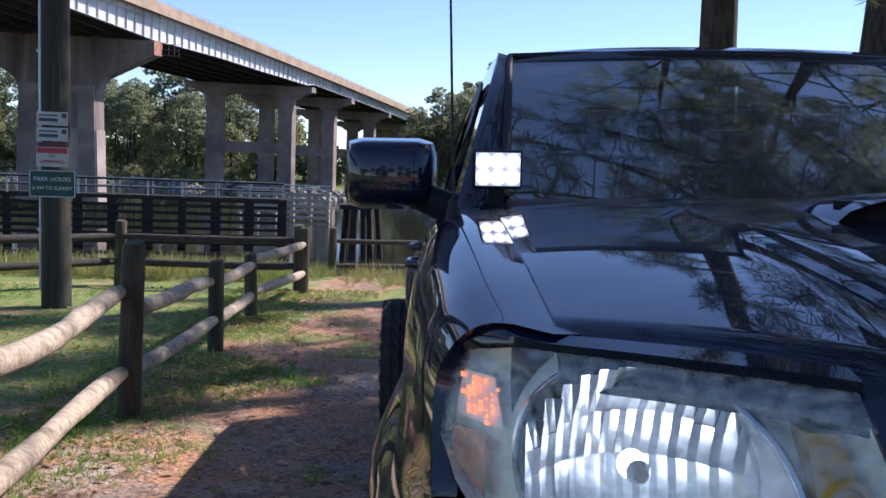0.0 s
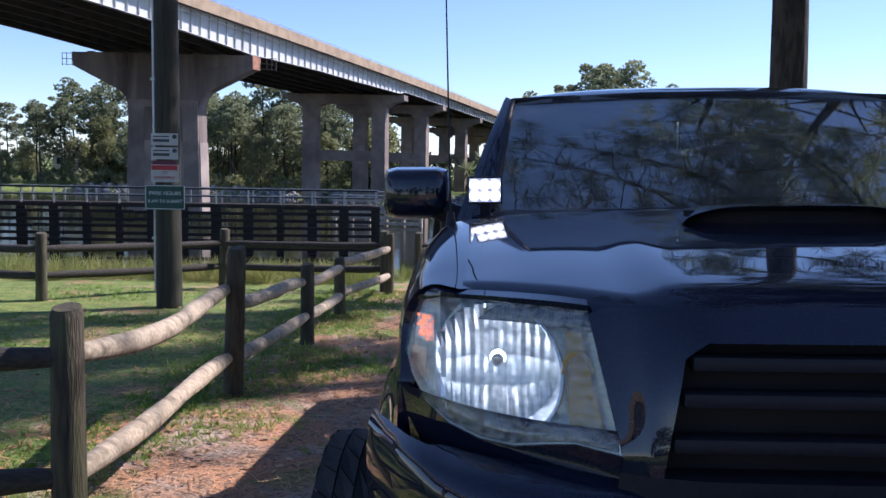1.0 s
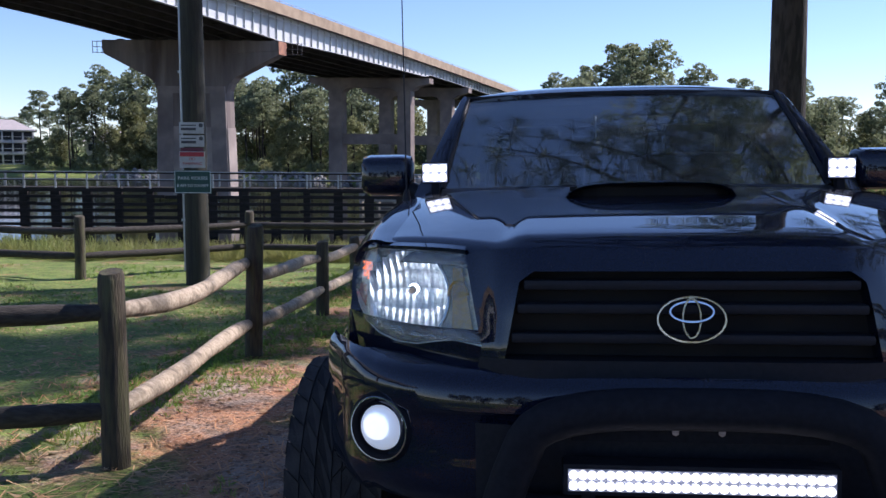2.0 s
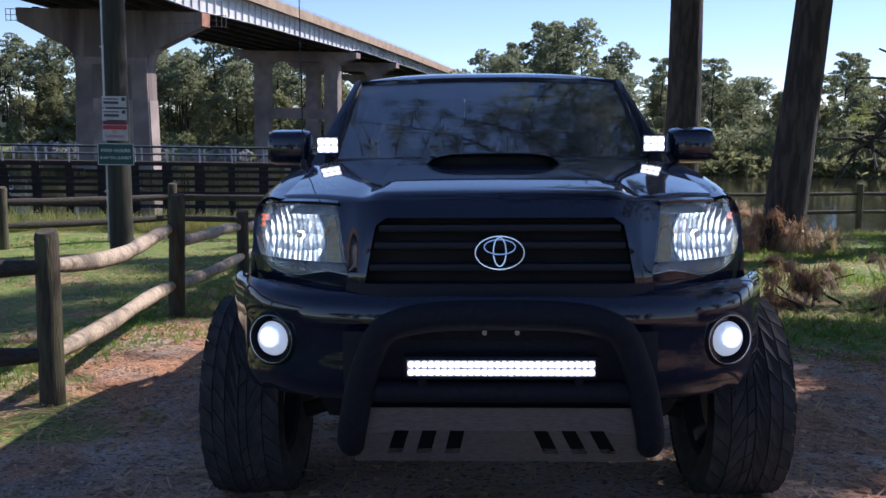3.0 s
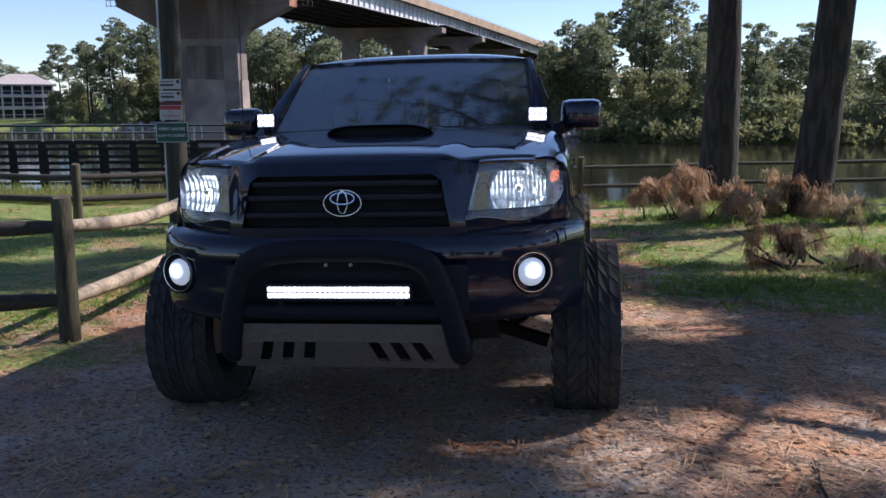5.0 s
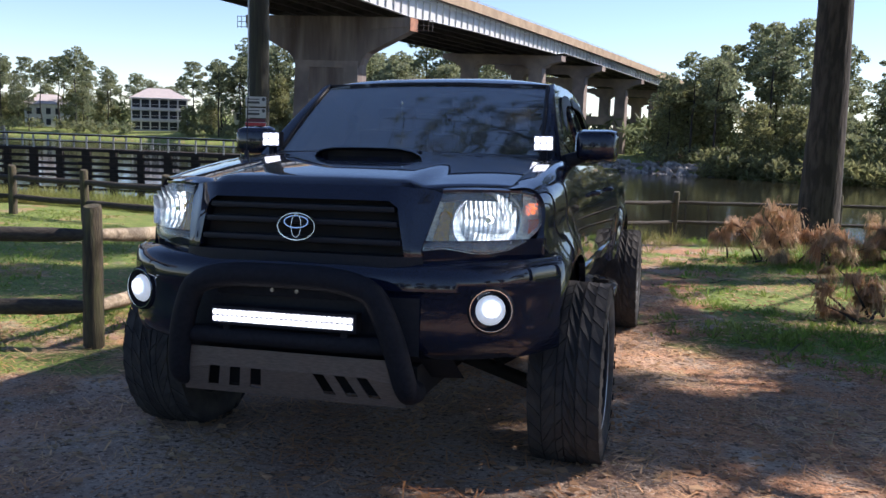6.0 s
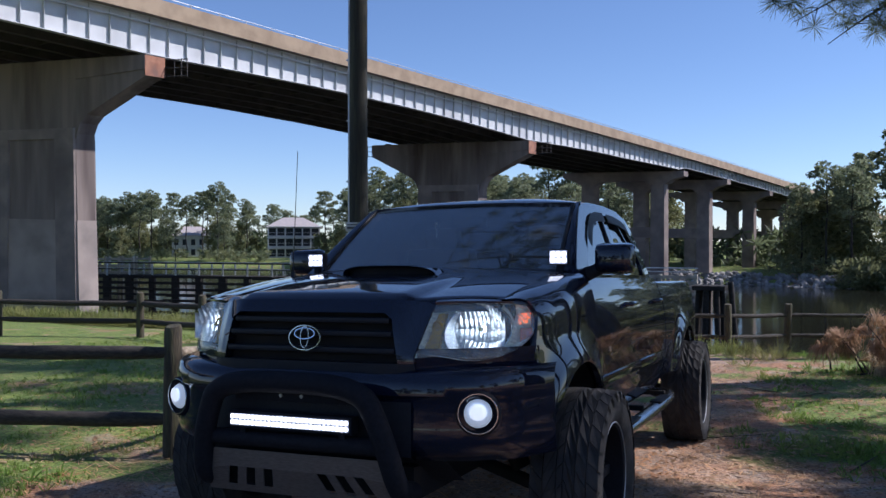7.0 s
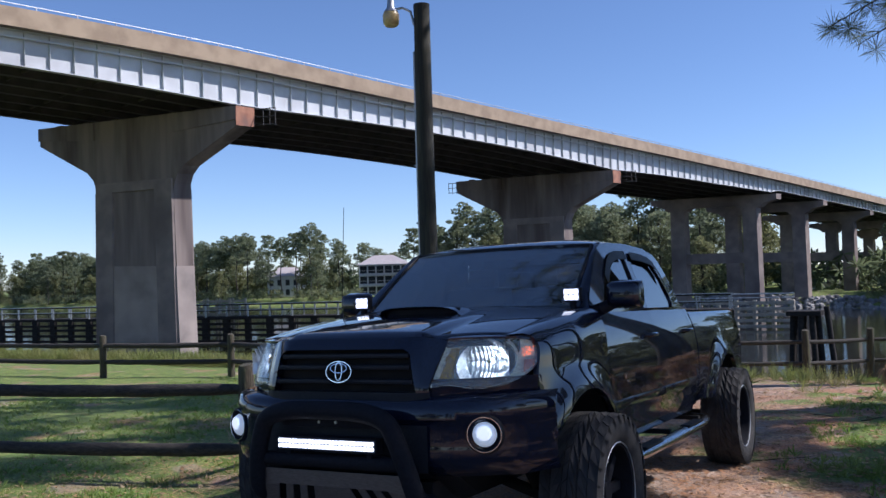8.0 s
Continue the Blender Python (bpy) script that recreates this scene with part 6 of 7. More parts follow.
sheet(bm, [[Vector((x, plan_y(x) - 0.014 + 0.05 * (z < 0.62), z)) for x in [-0.5 + i / 20 for i in range(21)]] for z in (0.85, 0.74, 0.63, 0.60)])
part("bumper_opening", bm, M_BLACK, front_bumper, "black lower air opening", smooth=40)
bm = bmesh.new()
sheet(bm, [[Vector((x, plan_y(x) + 0.09 + 0.1 * k, 0.60 - 0.06 * k)) for x in [-0.6 + 1.2 * i / 20 for i in range(21)]] for k in range(3)])
part("valance", bm, M_BLACK, front_bumper, "black valance under the bumper")
for sgn in (-1, 1):
    fog = new("fog_lamp")
    fog.parent = truck
    fog.matrix_basis = pose(sgn * 0.752, 0.105, 0.805) @ Matrix.Rotation(sgn * 0.35, 4, "Z")
    tagged(fog, "round lit fog lamp in a black bezel")
    bm = bmesh.new()
    rr = [(0.058, 0.012), (0.062, 0.020), (0.070, 0.022), (0.076, 0.008), (0.083, 0.0), (0.090, 0.006), (0.094, 0.03)]
    g = []
    for r_, y_ in rr:
        g.append([Vector((r_ * math.cos(a), y_, r_ * math.sin(a))) for a in [2 * math.pi * k / 28 for k in range(29)]])
    sheet(bm, g)
    part("bezel", bm, M_SATIN, fog, "black bezel ring", smooth=60)
    bm = bmesh.new()
    g = []
    for r_, y_ in ((0.0, -0.018), (0.026, -0.015), (0.044, -0.006), (0.054, 0.004), (0.058, 0.014)):
        g.append([Vector((r_ * math.cos(a), y_, r_ * math.sin(a))) for a in [2 * math.pi * k / 28 for k in range(29)]])
    sheet(bm, g)
    bmesh.ops.remove_doubles(bm, verts=bm.verts, dist=1e-5)
    part("fog_lens", bm, M_FOG, fog, "glowing white lens", smooth=60)
    bm = bmesh.new()
    g = []
    for r_, y_ in ((0.0, -0.0225), (0.016, -0.0215), (0.028, -0.0185), (0.034, -0.0145)):
        g.append([Vector((r_ * 1.05 * math.cos(a), y_, 0.008 + r_ * math.sin(a))) for a in [2 * math.pi * k / 28 for k in range(29)]])
    sheet(bm, g)
    bmesh.ops.remove_doubles(bm, verts=bm.verts, dist=1e-5)
    part("fog_core", bm, M_FOGCORE, fog, "bright hot spot of the lamp", smooth=60)
    bm = bmesh.new()
    ring(bm, 0, 0, 0.0805, 0.0805, 0.0032, -0.001)
    part("fog_ring", bm, M_CHROME, fog, "bright lamp rim", smooth=60)

# headlamps
LAMP = [(0.488, 1.022), (0.56, 1.030), (0.61, 1.022), (0.66, 1.010), (0.72, 1.008), (0.78, 1.020), (0.83, 1.045), (0.865, 1.085), (0.882, 1.13), (0.880, 1.18), (0.855, 1.226), (0.80, 1.240), (0.70, 1.245), (0.60, 1.244), (0.536, 1.240)]


def lamp_skin(sgn, push, shrink=1.0, flat=None):
    """A face within the lamp's outline, triangulated finely enough to follow the curve."""
    bm = bmesh.new()
    cx_, cz_ = 0.69, 1.125
    rows = []
    for k in range(9):
        q = k / 8 * shrink
        row = []
        n = len(LAMP) * 3
        for i in range(n + 1):
            j = i % n
            a, b = LAMP[j // 3], LAMP[(j // 3 + 1) % len(LAMP)]
            u = (j % 3) / 3
            x = cx_ + (a[0] + (b[0] - a[0]) * u - cx_) * q
            z = cz_ + (a[1] + (b[1] - a[1]) * u - cz_) * q
            row.append(Vector((sgn * x, (lamp_y(x, z) if flat is None else lamp_y(x, z) * 0.35 + flat) + push * (1 - 0.75 * (k == 8)), z)))
        rows.append(row)
    sheet(bm, rows)
    bmesh.ops.remove_doubles(bm, verts=bm.verts, dist=1e-5)
    bmesh.ops.recalc_face_normals(bm, faces=bm.faces)
    return bm


BOWL = (0.690, 1.126, 0.114)


def fender_top(x, y):
    """Height of the hood or of the fender's rounded shoulder."""
    if x < 0.767:
        return hood_z(x, y)
    xs = side_x(max(y, 0.445), 1.10)
    c = min(1.0, ((x - 0.767) / (xs - 0.767)) ** (1 / 0.62))
    return 1.10 + (hood_z(0.765, y) - 0.002 - 1.10) * (1 - c * c) ** 0.4


for sgn in (-1, 1):
    # painted lip that closes the seam over the lamp
    bm = bmesh.new()
    rows = [[], [], []]
    for k in range(25):
        x = 0.535 + 0.335 * k / 24
        zl = lerp_at([(0.53, 1.239), (0.60, 1.243), (0.70, 1.244), (0.80, 1.239), (0.855, 1.224), (0.872, 1.195), (0.88, 1.17)], x)
        yl = lamp_y(x, zl)
        yh = hood_front(x) + 0.02
        zh = fender_top(x, yh) - 0.006
        rows[0].append(Vector((sgn * x, yl - 0.003, zl + 0.001)))
        rows[1].append(Vector((sgn * x, min(yl, yh) - 0.004, zl + 0.6 * max(0.0, zh - zl))))
        rows[2].append(Vector((sgn * x, max(yh, yl + 0.012), zh)))
    sheet(bm, rows)
    part("lamp_lip", bm, M_PAINT, truck, smooth=50)

for sgn in (-1, 1):
    hl = new("headlamp")
    hl.parent = truck
    tagged(hl, "large lit headlamp with an amber turn signal")
    cx_, cz_, R_ = BOWL
    # housing between the bowl's mouth and the lamp's outline
    bm = bmesh.new()
    rows = []
    n = len(LAMP) * 4
    for k in range(6):
        q = k / 5
        row = []
        for i in range(n + 1):
            j = i % n
            a, c = LAMP[j // 4], LAMP[(j // 4 + 1) % len(LAMP)]
            u = (j % 4) / 4
            ox, oz = a[0] + (c[0] - a[0]) * u, a[1] + (c[1] - a[1]) * u
            d = math.hypot(ox - cx_, oz - cz_)
            r_ = min(R_, d - 0.004) / d
            x, z = cx_ + (ox - cx_) * (r_ + (1 - r_) * q), cz_ + (oz - cz_) * (r_ + (1 - r_) * q)
            row.append(Vector((sgn * x, lamp_y(x, z) + (0.030 + 0.03 * math.sin(math.pi * q)) * (1 - 0.8 * (k == 5)), z)))
        rows.append(row)
    sheet(bm, rows)
    bmesh.ops.remove_doubles(bm, verts=bm.verts, dist=1e-5)
    bmesh.ops.recalc_face_normals(bm, faces=bm.faces)
    part("housing", bm, M_HOUSING, hl, "silver lamp housing", smooth=50)
    bm = lamp_skin(sgn, -0.004)
    bmesh.ops.solidify(bm, geom=bm.faces, thickness=0.004)
    ob = part("lens", bm, M_LENS, hl, "clear slightly hazed lens", smooth=50)
    ob.visible_shadow = False
    # faceted bowl: upright flutes, each at its own tilt, and a wall out to the lens
    rf = random.Random(90)
    y0, foc = lamp_y(cx_, cz_) + 0.150, 0.030
    bm = bmesh.new()
    nx_ = 13
    for i in range(nx_):
        xa, xb = -R_ + 2 * R_ * i / nx_, -R_ + 2 * R_ * (i + 1) / nx_
        za = math.sqrt(max(0.0, R_ ** 2 - min(abs(xa), abs(xb)) ** 2))
        cuts = [-za, -za * 0.45, za * 0.05, za * 0.5, za]
        for z0_, z1_ in zip(cuts, cuts[1:]):
            t1, t2 = rf.uniform(-0.14, 0.14), rf.uniform(-0.07, 0.07)
            q = []
            for x, z in ((xa, z0_), ((xa + xb) / 2, z0_), (xb, z0_), (xb, z1_), ((xa + xb) / 2, z1_), (xa, z1_)):
                r2 = min(x * x + z * z, R_ * R_)
                dy = -r2 / (4 * foc) * 0.8 + t1 * (x - (xa + xb) / 2) + t2 * (z - (z0_ + z1_) / 2)
                dy += 0.0035 * (1 if abs(x - (xa + xb) / 2) < 1e-6 else 0)
                q.append(bm.verts.new((sgn * (cx_ + x), y0 + dy, cz_ + z)))
            bm.faces.new((q[0], q[1], q[4], q[5]))
            bm.faces.new((q[1], q[2], q[3], q[4]))
    reflector = part("reflector", bm, M_REFLECT, hl, "fluted chrome reflector bowl")
    tagged(reflector, kind="stuff")
    bm = bmesh.new()
    rows = []
    for dy in (0.0, 0.5, 1.0):
        row = []
        for k in range(49):
            a = 2 * math.pi * k / 48
            x, z = cx_ + (R_ + 0.001) * math.cos(a), cz_ + (R_ + 0.001) * math.sin(a)
            ya, yb = lamp_y(x, z) + 0.026, max(y0 - R_ * R_ / (4 * foc) * 0.8 + 0.02, lamp_y(x, z) + 0.05)
            row.append(Vector((sgn * x, ya + (yb - ya) * dy, z)))
        rows.append(row)
    sheet(bm, rows)
    part("bowl_wall", bm, M_REFLECT, reflector, "bright wall of the bowl", smooth=60)
    bm = bmesh.new()
    tube(bm, [(sgn * (cx_ + R_ * math.cos(a)), lamp_y(cx_ + R_ * math.cos(a), cz_ + R_ * math.sin(a)) + 0.026, cz_ + R_ * math.sin(a)) for a in [2 * math.pi * k / 48 for k in range(49)]], 0.0045, 6, cap=False)
    part("reflector_rim", bm, M_CHROME, hl, smooth=60)
    bm = bmesh.new()
    bmesh.ops.create_uvsphere(bm, u_segments=12, v_segments=8, radius=0.015, matrix=Matrix.Translation((sgn * cx_, y0 - foc - 0.012, cz_ + 0.006)))
    part("bulb", bm, M_BULB, hl, "glowing bulb", smooth=60)
    bm = bmesh.new()
    tube(bm, [(sgn * cx_, y0 - foc - 0.052, cz_ + 0.006), (sgn * cx_, y0 - foc - 0.040, cz_ + 0.006)], [0.008, 0.013], 12)
    part("bulb_shield", bm, M_CHROME, hl, smooth=60)
    bm = bmesh.new()
    box(bm, (sgn * cx_, y0 + 0.04, cz_), (0.23, 0.02, 0.22))
    part("lamp_back", bm, M_INNER, hl, "dark back of the lamp")
    # amber turn signal on the inner side
    bm = bmesh.new()
    q = [(0.510, 1.042), (0.566, 1.046), (0.570, 1.20), (0.546, 1.202)]
    a = [bm.verts.new((sgn * x, lamp_y(x, z) + 0.022, z)) for x, z in q]
    c = [bm.verts.new((sgn * x, lamp_y(x, z) + 0.06, z)) for x, z in q]
    bm.faces.new(a)
    for i in range(4):
        bm.faces.new((a[i], c[i], c[(i + 1) % 4], a[(i + 1) % 4]))
    bmesh.ops.recalc_face_normals(bm, faces=bm.faces)
    part("turn_signal", bm, M_AMBER, hl, "amber turn signal")
    bm = bmesh.new()
    tube(bm, [(sgn * (0.553 + 0.023 * math.cos(a)), lamp_y(0.553, 1.14) + 0.018, 1.135 + 0.034 * math.sin(a)) for a in [math.pi * k / 12 for k in range(13)]], 0.005, 6)
    part("signal_bowl", bm, M_AMBER, hl, "domed amber bowl edge", smooth=60)
    for nm, q, m_ in (("side_marker", [(0.835, 1.075), (0.866, 1.105), (0.868, 1.135), (0.832, 1.135)], M_REDAMBER), ("side_lamp", [(0.815, 1.150), (0.862, 1.150), (0.858, 1.200), (0.822, 1.200)], M_HOUSING)):
        bm = bmesh.new()
        vs = [bm.verts.new((sgn * x, lamp_y(x, z) + 0.02, z)) for x, z in q]
        vb = [bm.verts.new((sgn * x, lamp_y(x, z) + 0.05, z)) for x, z in q]
        bm.faces.new(vs)
        for i in range(4):
            bm.faces.new((vs[i], vb[i], vb[(i + 1) % 4], vs[(i + 1) % 4]))
        bmesh.ops.recalc_face_normals(bm, faces=bm.faces)
        part(nm, bm, m_, hl, "orange side reflector" if nm == "side_marker" else "silver side lamp bowl")
    bm = bmesh.new()
    rf = random.Random(5)
    for i in range(7):
        for j in range(8):
            x, z = 0.820 + 0.006 * i, 1.153 + 0.006 * j
            if rf.random() < 1.05 - 0.22 * math.hypot((i - 3.2) * 0.9, (j - 5) * 0.7):
                k = rf.uniform(0.0018, 0.0048)
                box(bm, (sgn * x, lamp_y(x, z) + 0.014, z), (k, 0.004, k))
    tagged(part("side_glow", bm, M_SIDE, hl, "small glowing orange facets"), kind="stuff")

# bull bar with skid plate and light bar
bull = new("bull_bar")
bull.parent = truck
tagged(bull, "satin black tubular bull bar with a steel skid plate")


bm = bmesh.new()
tube(bm, bend([(-0.46, 0.10, 0.47), (-0.475, -0.05, 0.50), (-0.43, -0.10, 0.72), (-0.345, -0.125, 0.925), (0.345, -0.125, 0.925), (0.43, -0.10, 0.72), (0.475, -0.05, 0.50), (0.46, 0.10, 0.47)]), 0.046, 14)
part("hoop", bm, M_SATIN, bull, smooth=60)
bm = bmesh.new()
tube(bm, [(-0.42, -0.07, 0.675), (0.42, -0.07, 0.675)], 0.035, 12)
part("cross_tube", bm, M_SATIN, bull, smooth=60)
bm = bmesh.new()
box(bm, (0, -0.085, 0.865), (0.56, 0.008, 0.05), bevel=0.003)
part("mount_plate", bm, M_SATIN, bull, smooth=30)
for x in (-0.05, 0.05):
    bm = bmesh.new()
    bmesh.ops.create_cone(bm, cap_ends=True, segments=6, radius1=0.008, radius2=0.008, depth=0.006, matrix=pose(x, -0.092, 0.865, 90))
    part("bolt", bm, M_STEEL, bull)


def skid(u, v):
    """u across -1 to 1, v down 0 to 1."""
    hw = 0.415 + 0.05 * v
    return Vector((u * hw, -0.075 + 0.03 * v + 0.06 * max(0, v - 0.5), 0.625 - 0.19 * v))


bm = bmesh.new()
edges = loop(bm, [(a, b, 0) for a, b in [(-1, 0), (-0.8, 0), (-0.4, 0), (0, 0), (0.4, 0), (0.8, 0), (1, 0), (1.0, 0.5), (1.0, 1), (0.5, 1), (0, 1), (-0.5, 1), (-1, 1), (-1.0, 0.5)]])[1]
for c in (-0.72, -0.52, -0.32, 0.32, 0.52, 0.72):
    lean_ = 0.035 if c > 0 else -0.012
    edges += loop(bm, [(c - 0.052 - lean_, 0.40, 0), (c + 0.052 - lean_, 0.40, 0), (c + 0.052 + lean_, 0.84, 0), (c - 0.052 + lean_, 0.84, 0)])[1]
bmesh.ops.triangle_fill(bm, edges=edges, use_beauty=True)
r = bmesh.ops.extrude_face_region(bm, geom=list(bm.faces))
back = {v for v in r["geom"] if isinstance(v, bmesh.types.BMVert)}
for v in bm.verts:
    p = skid(v.co.x, v.co.y)
    v.co = p + Vector((0, 0.006 if v in back else 0, 0))
bmesh.ops.recalc_face_normals(bm, faces=bm.faces)
part("skid_plate", bm, M_SKID, bull, "brushed steel skid plate with slanted slots")
# panel added behind the slots; its black stands in for the shade there
bm = bmesh.new()
box(bm, (0, 0.06, 0.53), (0.80, 0.03, 0.15), pose(0, 0, 0), bevel=0.004)
part("skid_liner", bm, M_INNER, bull, "black backing added to darken the slots")

bar_ = new("light_bar")
bar_.parent = truck
tagged(bar_, "lit double-row white light bar")
bm = bmesh.new()
box(bm, (0, -0.085, 0.760), (0.595, 0.06, 0.072), bevel=0.006)
part("bar_housing", bm, M_SATIN, bar_, smooth=30)
bm = bmesh.new()
for i in range(28):
    for j in (-1, 1):
        bmesh.ops.create_cone(bm, cap_ends=True, segments=10, radius1=0.0094, radius2=0.0094, depth=0.006, matrix=pose(-0.274 + 0.548 * i / 27, -0.117, 0.760 + 0.0122 * j, 90))
tagged(part("led", bm, M_LED, bar_, "two rows of bright white diodes"), kind="stuff")
bm = bmesh.new()
box(bm, (0, -0.1158, 0.760), (0.572, 0.002, 0.050))
part("led_reflector", bm, M_LEDPLATE, bar_, "lit reflector strip")
for x in (-0.24, 0.24):
    bm = bmesh.new()
    box(bm, (x, -0.08, 0.715), (0.03, 0.03, 0.03), bevel=0.004)
    part("bar_bracket", bm, M_SATIN, bar_)

# ditch lamps at the hood hinges
for sgn in (-1, 1):
    pod = new("ditch_lamp")
    pod.parent = truck
    tagged(pod, "small lit cube lamp at the hood hinge")
    pod.matrix_basis = pose(sgn * 0.745, 1.325, 1.462)
    bm = bmesh.new()
    box(bm, (0, 0.02, 0), (0.104, 0.055, 0.082), bevel=0.008)
    part("pod_housing", bm, M_SATIN, pod, smooth=30)
    bm = bmesh.new()
    box(bm, (0, -0.0082, 0), (0.094, 0.002, 0.070))
    part("pod_reflector", bm, M_PODGLOW, pod, "reflector plate with added glow")
    for i in (-1, 0, 1):
        for j in (-1, 1):
            bm = bmesh.new()
            bmesh.ops.create_cone(bm, cap_ends=True, segments=14, radius1=0.0150, radius2=0.0150, depth=0.004, matrix=pose(i * 0.0305, -0.0095, j * 0.0165, 90))
            part("diode", bm, M_PODLED, pod, "bright white diode")
    bm = bmesh.new()
    box(bm, (0, 0.02, -0.055), (0.03, 0.04, 0.05), bevel=0.004)
    box(bm, (sgn * 0.012, 0.02, -0.082), (0.05, 0.06, 0.006))
    part("pod_bracket", bm, M_SATIN, pod)

# mirrors
for sgn in (-1, 1):
    mi = new("door_mirror")
    mi.parent = truck
    tagged(mi, "large navy door mirror")
    mi.matrix_basis = pose(sgn * 0.955, 1.60, 1.458)
    bm = bmesh.new()
    vs = box(bm, (sgn * 0.025, 0, 0), (0.225, 0.13, 0.172), bevel=0.042)
    for v in bm.verts:
        if v.co.y < 0:
            v.co.x = sgn * 0.025 + (v.co.x - sgn * 0.025) * (0.90)
            v.co.z *= 0.88
    part("mirror_shell", bm, M_PAINT, mi, smooth=60)
    bm = bmesh.new()
    box(bm, (sgn * 0.025, 0.066, 0), (0.18, 0.004, 0.11), bevel=0.0015)
    part("mirror_glass", bm, material("mirror_silver", (0.9, 0.9, 0.9), 0.02, 1.0) if sgn < 0 else bpy.data.materials["mirror_silver"], mi, "silvered mirror glass")
    bm = bmesh.new()
    tube(bm, [(-sgn * 0.17, 0.01, -0.10), (-sgn * 0.10, 0.0, -0.075), (-sgn * 0.03, 0.0, -0.045)], [0.05, 0.038, 0.035], 10)
    part("mirror_arm", bm, M_BLACK, mi, smooth=60)

# whip antenna on the right fender
bm = bmesh.new()
tube(bm, [(-0.84, 1.22, hood_z(0.75, 1.22) - 0.03), (-0.84, 1.22, hood_z(0.75, 1.22) + 0.02)], [0.018, 0.010], 10)
tube(bm, [(-0.84, 1.22, 1.36), (-0.86, 1.30, 2.12)], [0.003, 0.002], 6)
part("antenna", bm, M_BLACK, truck, "thin black whip antenna", smooth=60)

# running boards
for sgn in (-1, 1):
    bm = bmesh.new()
    tube(bm, bend([(sgn * 0.80, 1.55, 0.47), (sgn * 0.95, 1.60, 0.465), (sgn * 0.965, 2.6, 0.465), (sgn * 0.95, 3.72, 0.465), (sgn * 0.80, 3.80, 0.47)]), 0.048, 12)
    for v in bm.verts:
        v.co.z = 0.466 + (v.co.z - 0.466) * 0.75
    st = part("running_board", bm, material("satin_chrome_step", (0.35, 0.36, 0.37), 0.22, 1.0, second=(0.28, 0.29, 0.30), scale=20) if sgn < 0 else bpy.data.materials["satin_chrome_step"], truck, "polished oval side step", smooth=60)
    for y in (2.05, 3.15):
        bm = bmesh.new()
        box(bm, (sgn * 0.958, y, 0.502), (0.075, 0.40, 0.012), bevel=0.004)
        part("step_pad", bm, M_BLACK, st, "black tread pad")
    for y in (1.75, 2.65, 3.5):
        bm = bmesh.new()
        box(bm, (sgn * 0.68, y, 0.50), (0.5, 0.05, 0.03))
        part("step_bracket", bm, M_INNER, st)

# wheels
TYRE_R, TYRE_W = 0.42, 0.315


def wheel_at(x, y, sgn):
    w = new("wheel")
    w.parent = truck
    tagged(w, "wide off-road tyre on a black alloy rim")
    w.matrix_basis = pose(x, y, TYRE_R - 0.012) @ (Matrix.Rotation(math.pi, 4, "Z") if sgn < 0 else Matrix.Identity(4))
    return w


def tyre_bm():
    bm = bmesh.new()
    prof = [(-0.115, 0.255), (-0.140, 0.275), (-0.155, 0.32), (-0.155, 0.365), (-0.146, 0.395), (-0.12, 0.405), (0.0, 0.408), (0.12, 0.405), (0.146, 0.395), (0.155, 0.365), (0.155, 0.32), (0.140, 0.275), (0.115, 0.255)]
    n = 56
    sheet(bm, [[Vector((px_, r_ * math.cos(a), r_ * math.sin(a))) for a in [2 * math.pi * k / n for k in range(n + 1)]] for px_, r_ in prof])
    bmesh.ops.remove_doubles(bm, verts=bm.verts, dist=1e-5)
    return bm


def tread_bm():
    """Slanted lug blocks all round, and shoulder lugs."""
    bm = bmesh.new()
    n = 30
    for k in range(n):
        for row, (x0, x1, sl, off) in enumerate(((-0.152, -0.093, 1.0, 0.0), (-0.088, -0.033, -2.2, 0.35), (-0.029, -0.003, -1.2, 0.6), (0.003, 0.050, 2.4, 0.85), (0.055, 0.100, 1.5, 0.15), (0.104, 0.152, 0.9, 0.5))):
            a0 = 2 * math.pi * (k + off) / n
            da = 2 * math.pi / n * 0.93
            xm = (x0 + x1) / 2
            top, base = [], []
            for xx, aa in ((x0, 0), (x1, 0), (x1, da), (x0, da)):
                a = a0 + aa + sl * (xx - xm) * 2.4
                rt = 0.4185 - 0.010 * (abs(xx) / 0.15) ** 3
                top.append(bm.verts.new((xx, rt * math.cos(a), rt * math.sin(a))))
                base.append(bm.verts.new((xx, 0.404 * math.cos(a), 0.404 * math.sin(a))))
            bm.faces.new(top)
            for i in range(4):
                bm.faces.new((top[i], base[i], base[(i + 1) % 4], top[(i + 1) % 4]))
        for x in (-1, 1):
            a0 = 2 * math.pi * (k + 0.2) / n
            q = []
            for r_, xx, aa in ((0.410, 0.150, 0), (0.410, 0.150, 0.10), (0.365, 0.1595, 0.10), (0.365, 0.1595, 0)):
                q.append(bm.verts.new((x * xx + x * 0.003, r_ * math.cos(a0 + aa), r_ * math.sin(a0 + aa))))
            bm.faces.new(q)
    bmesh.ops.recalc_face_normals(bm, faces=bm.faces)
    return bm


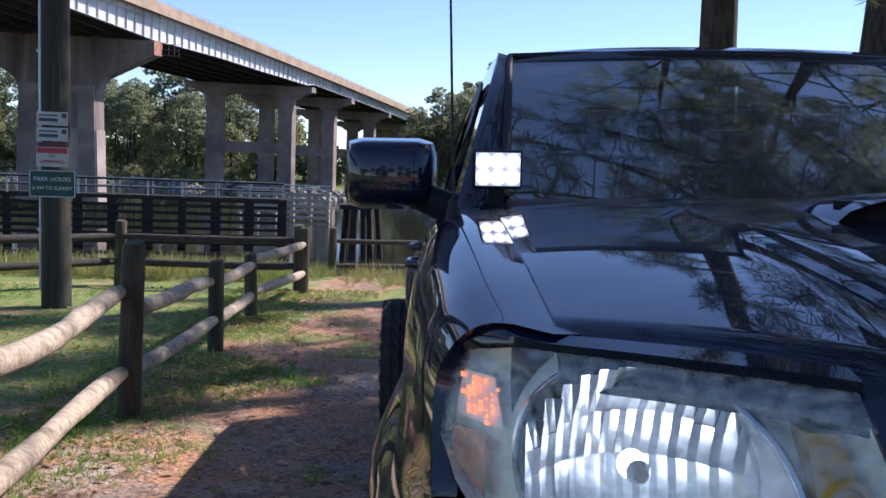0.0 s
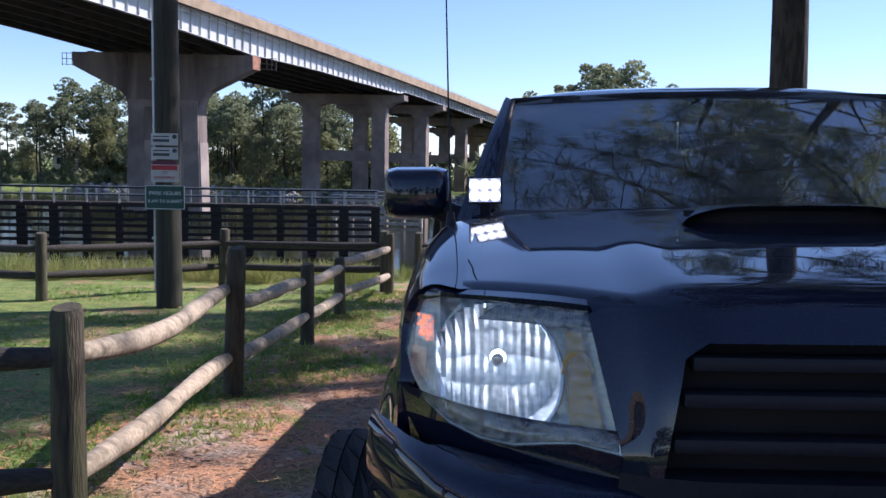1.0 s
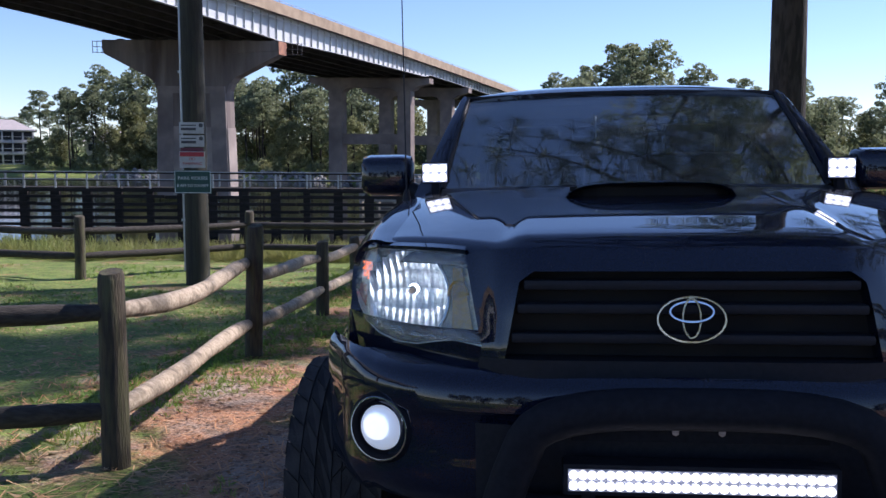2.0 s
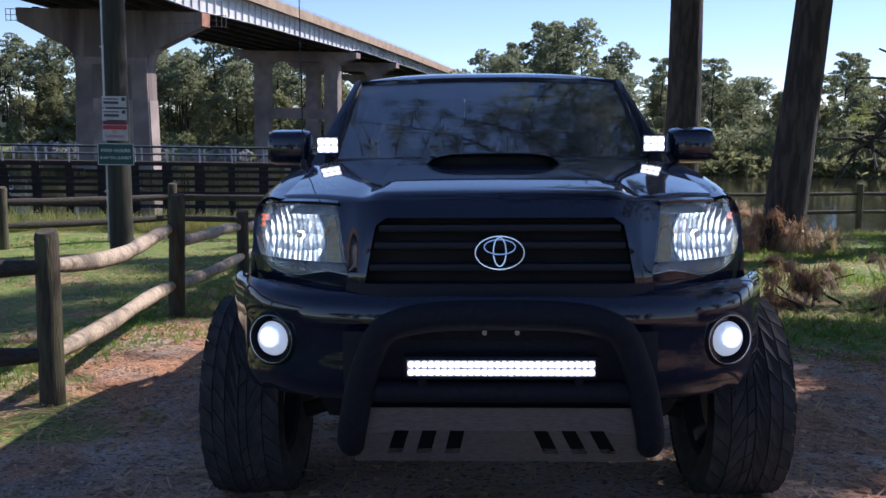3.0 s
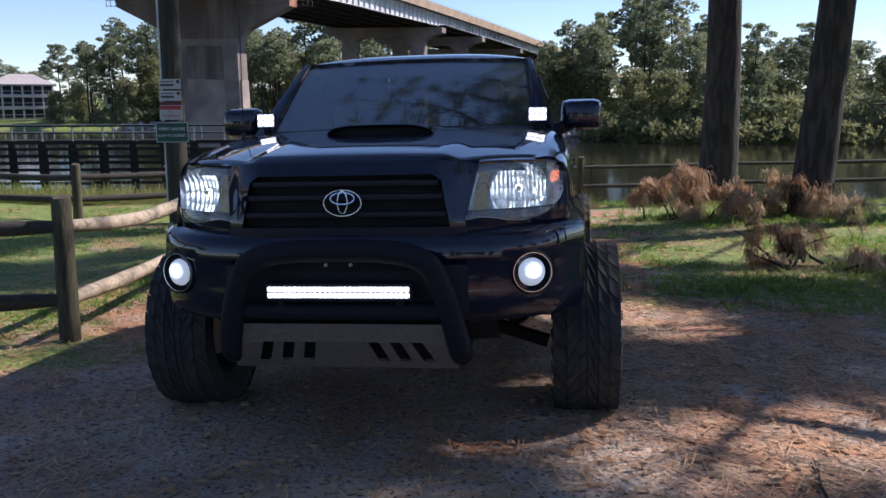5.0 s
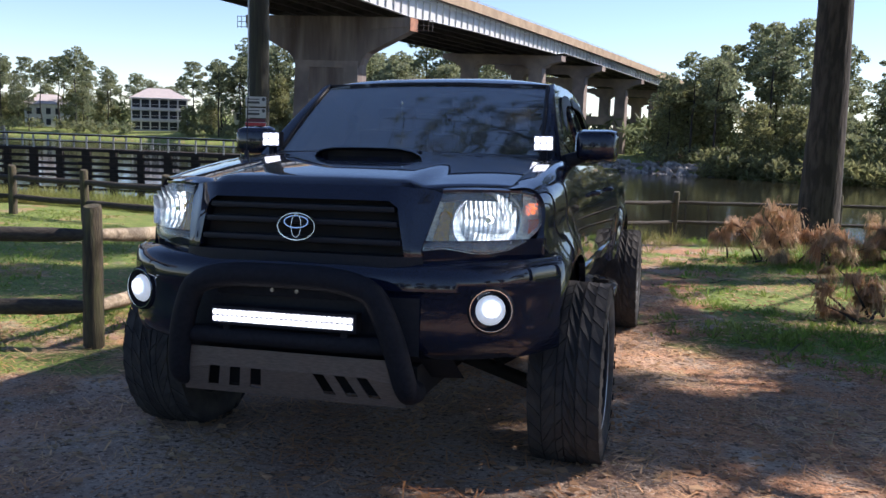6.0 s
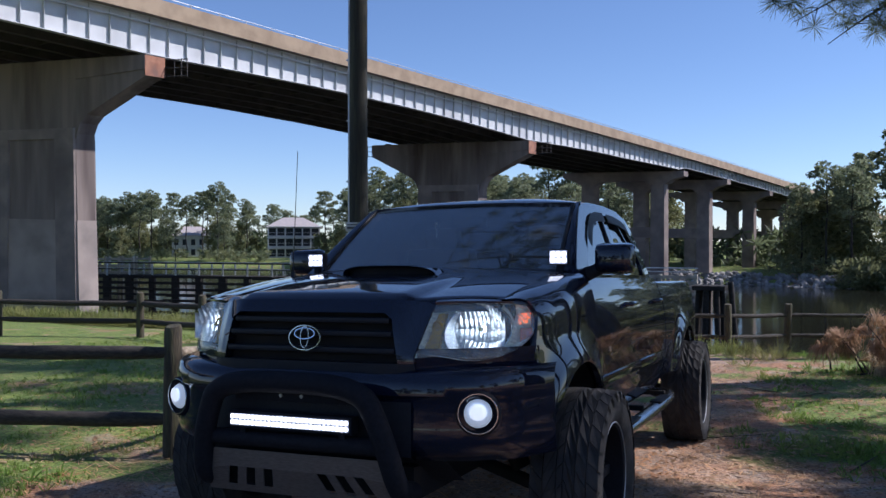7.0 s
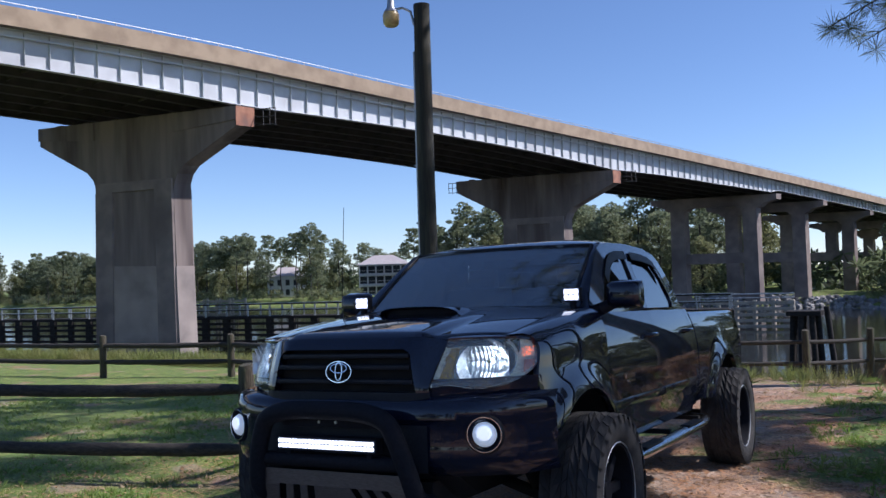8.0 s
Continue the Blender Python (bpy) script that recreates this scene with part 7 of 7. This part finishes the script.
def rim_parts(w):
    bm = bmesh.new()
    prof = [(0.120, 0.262), (0.132, 0.258), (0.125, 0.245), (0.06, 0.235), (-0.10, 0.232), (-0.12, 0.262)]
    sheet(bm, [[Vector((px_, r_ * math.cos(a), r_ * math.sin(a))) for a in [2 * math.pi * k / 40 for k in range(41)]] for px_, r_ in prof])
    rim_ = part("rim", bm, M_SATIN, w, "gloss black rim", smooth=40)
    for k in range(8):
        bm = bmesh.new()
        a = 2 * math.pi * k / 8
        box(bm, (0.045, 0.14, 0), (0.035, 0.20, 0.052), pose(0, 0, 0, math.degrees(a), 0, 0), bevel=0.008)
        part("spoke", bm, M_SATIN, rim_, smooth=30)
    bm = bmesh.new()
    tube(bm, [(-0.02, 0, 0), (0.05, 0, 0), (0.075, 0, 0)], [0.075, 0.07, 0.05], 20)
    part("hub", bm, M_SATIN, rim_, smooth=40)
    bm = bmesh.new()
    tube(bm, [(-0.06, 0, 0), (-0.03, 0, 0)], [0.16, 0.16], 28)
    part("brake_disc", bm, M_STEEL, rim_, smooth=40)
    bm = bmesh.new()
    tube(bm, [(0.133, 0.2615 * math.cos(a), 0.2615 * math.sin(a)) for a in [2 * math.pi * k / 44 for k in range(45)]], 0.004, 5, cap=False)
    part("rim_edge", bm, M_GALV, rim_, "bright machined rim edge", smooth=60)


first = None
for (yc, xw) in WHEELS:
    for sgn in (1, -1):
        w = wheel_at(sgn * xw, yc, sgn)
        if first is None:
            first = w
            part("tyre", tyre_bm(), M_RUBBER, w, "black rubber tyre", smooth=40)
            tagged(part("tread", tread_bm(), M_RUBBER, w, "slanted tread lugs"), kind="stuff")
            rim_parts(w)
        else:
            made = {first: w}
            for o in first.children_recursive:
                c = o.copy()
                scene.collection.objects.link(c)
                c.parent = made[o.parent]
                made[o] = c
# axles and front suspension
bm = bmesh.new()
tube(bm, [(-0.85, 4.5, 0.41), (-0.16, 4.5, 0.41), (0, 4.5, 0.41), (0.16, 4.5, 0.41), (0.85, 4.5, 0.41)], [0.045, 0.055, 0.15, 0.055, 0.045], 14)
part("rear_axle", bm, M_INNER, truck, smooth=50)
bm = bmesh.new()
box(bm, (0, 0.93, 0.52), (0.7, 0.35, 0.16))
part("front_crossmember", bm, M_INNER, truck)
for sgn in (-1, 1):
    bm = bmesh.new()
    tube(bm, [(sgn * 0.34, 0.98, 0.46), (sgn * 0.80, 0.93, 0.33)], 0.035, 8)
    tube(bm, [(sgn * 0.40, 0.97, 0.88), (sgn * 0.66, 0.95, 0.42)], 0.05, 10)
    part("front_arm", bm, M_INNER, truck, smooth=50)
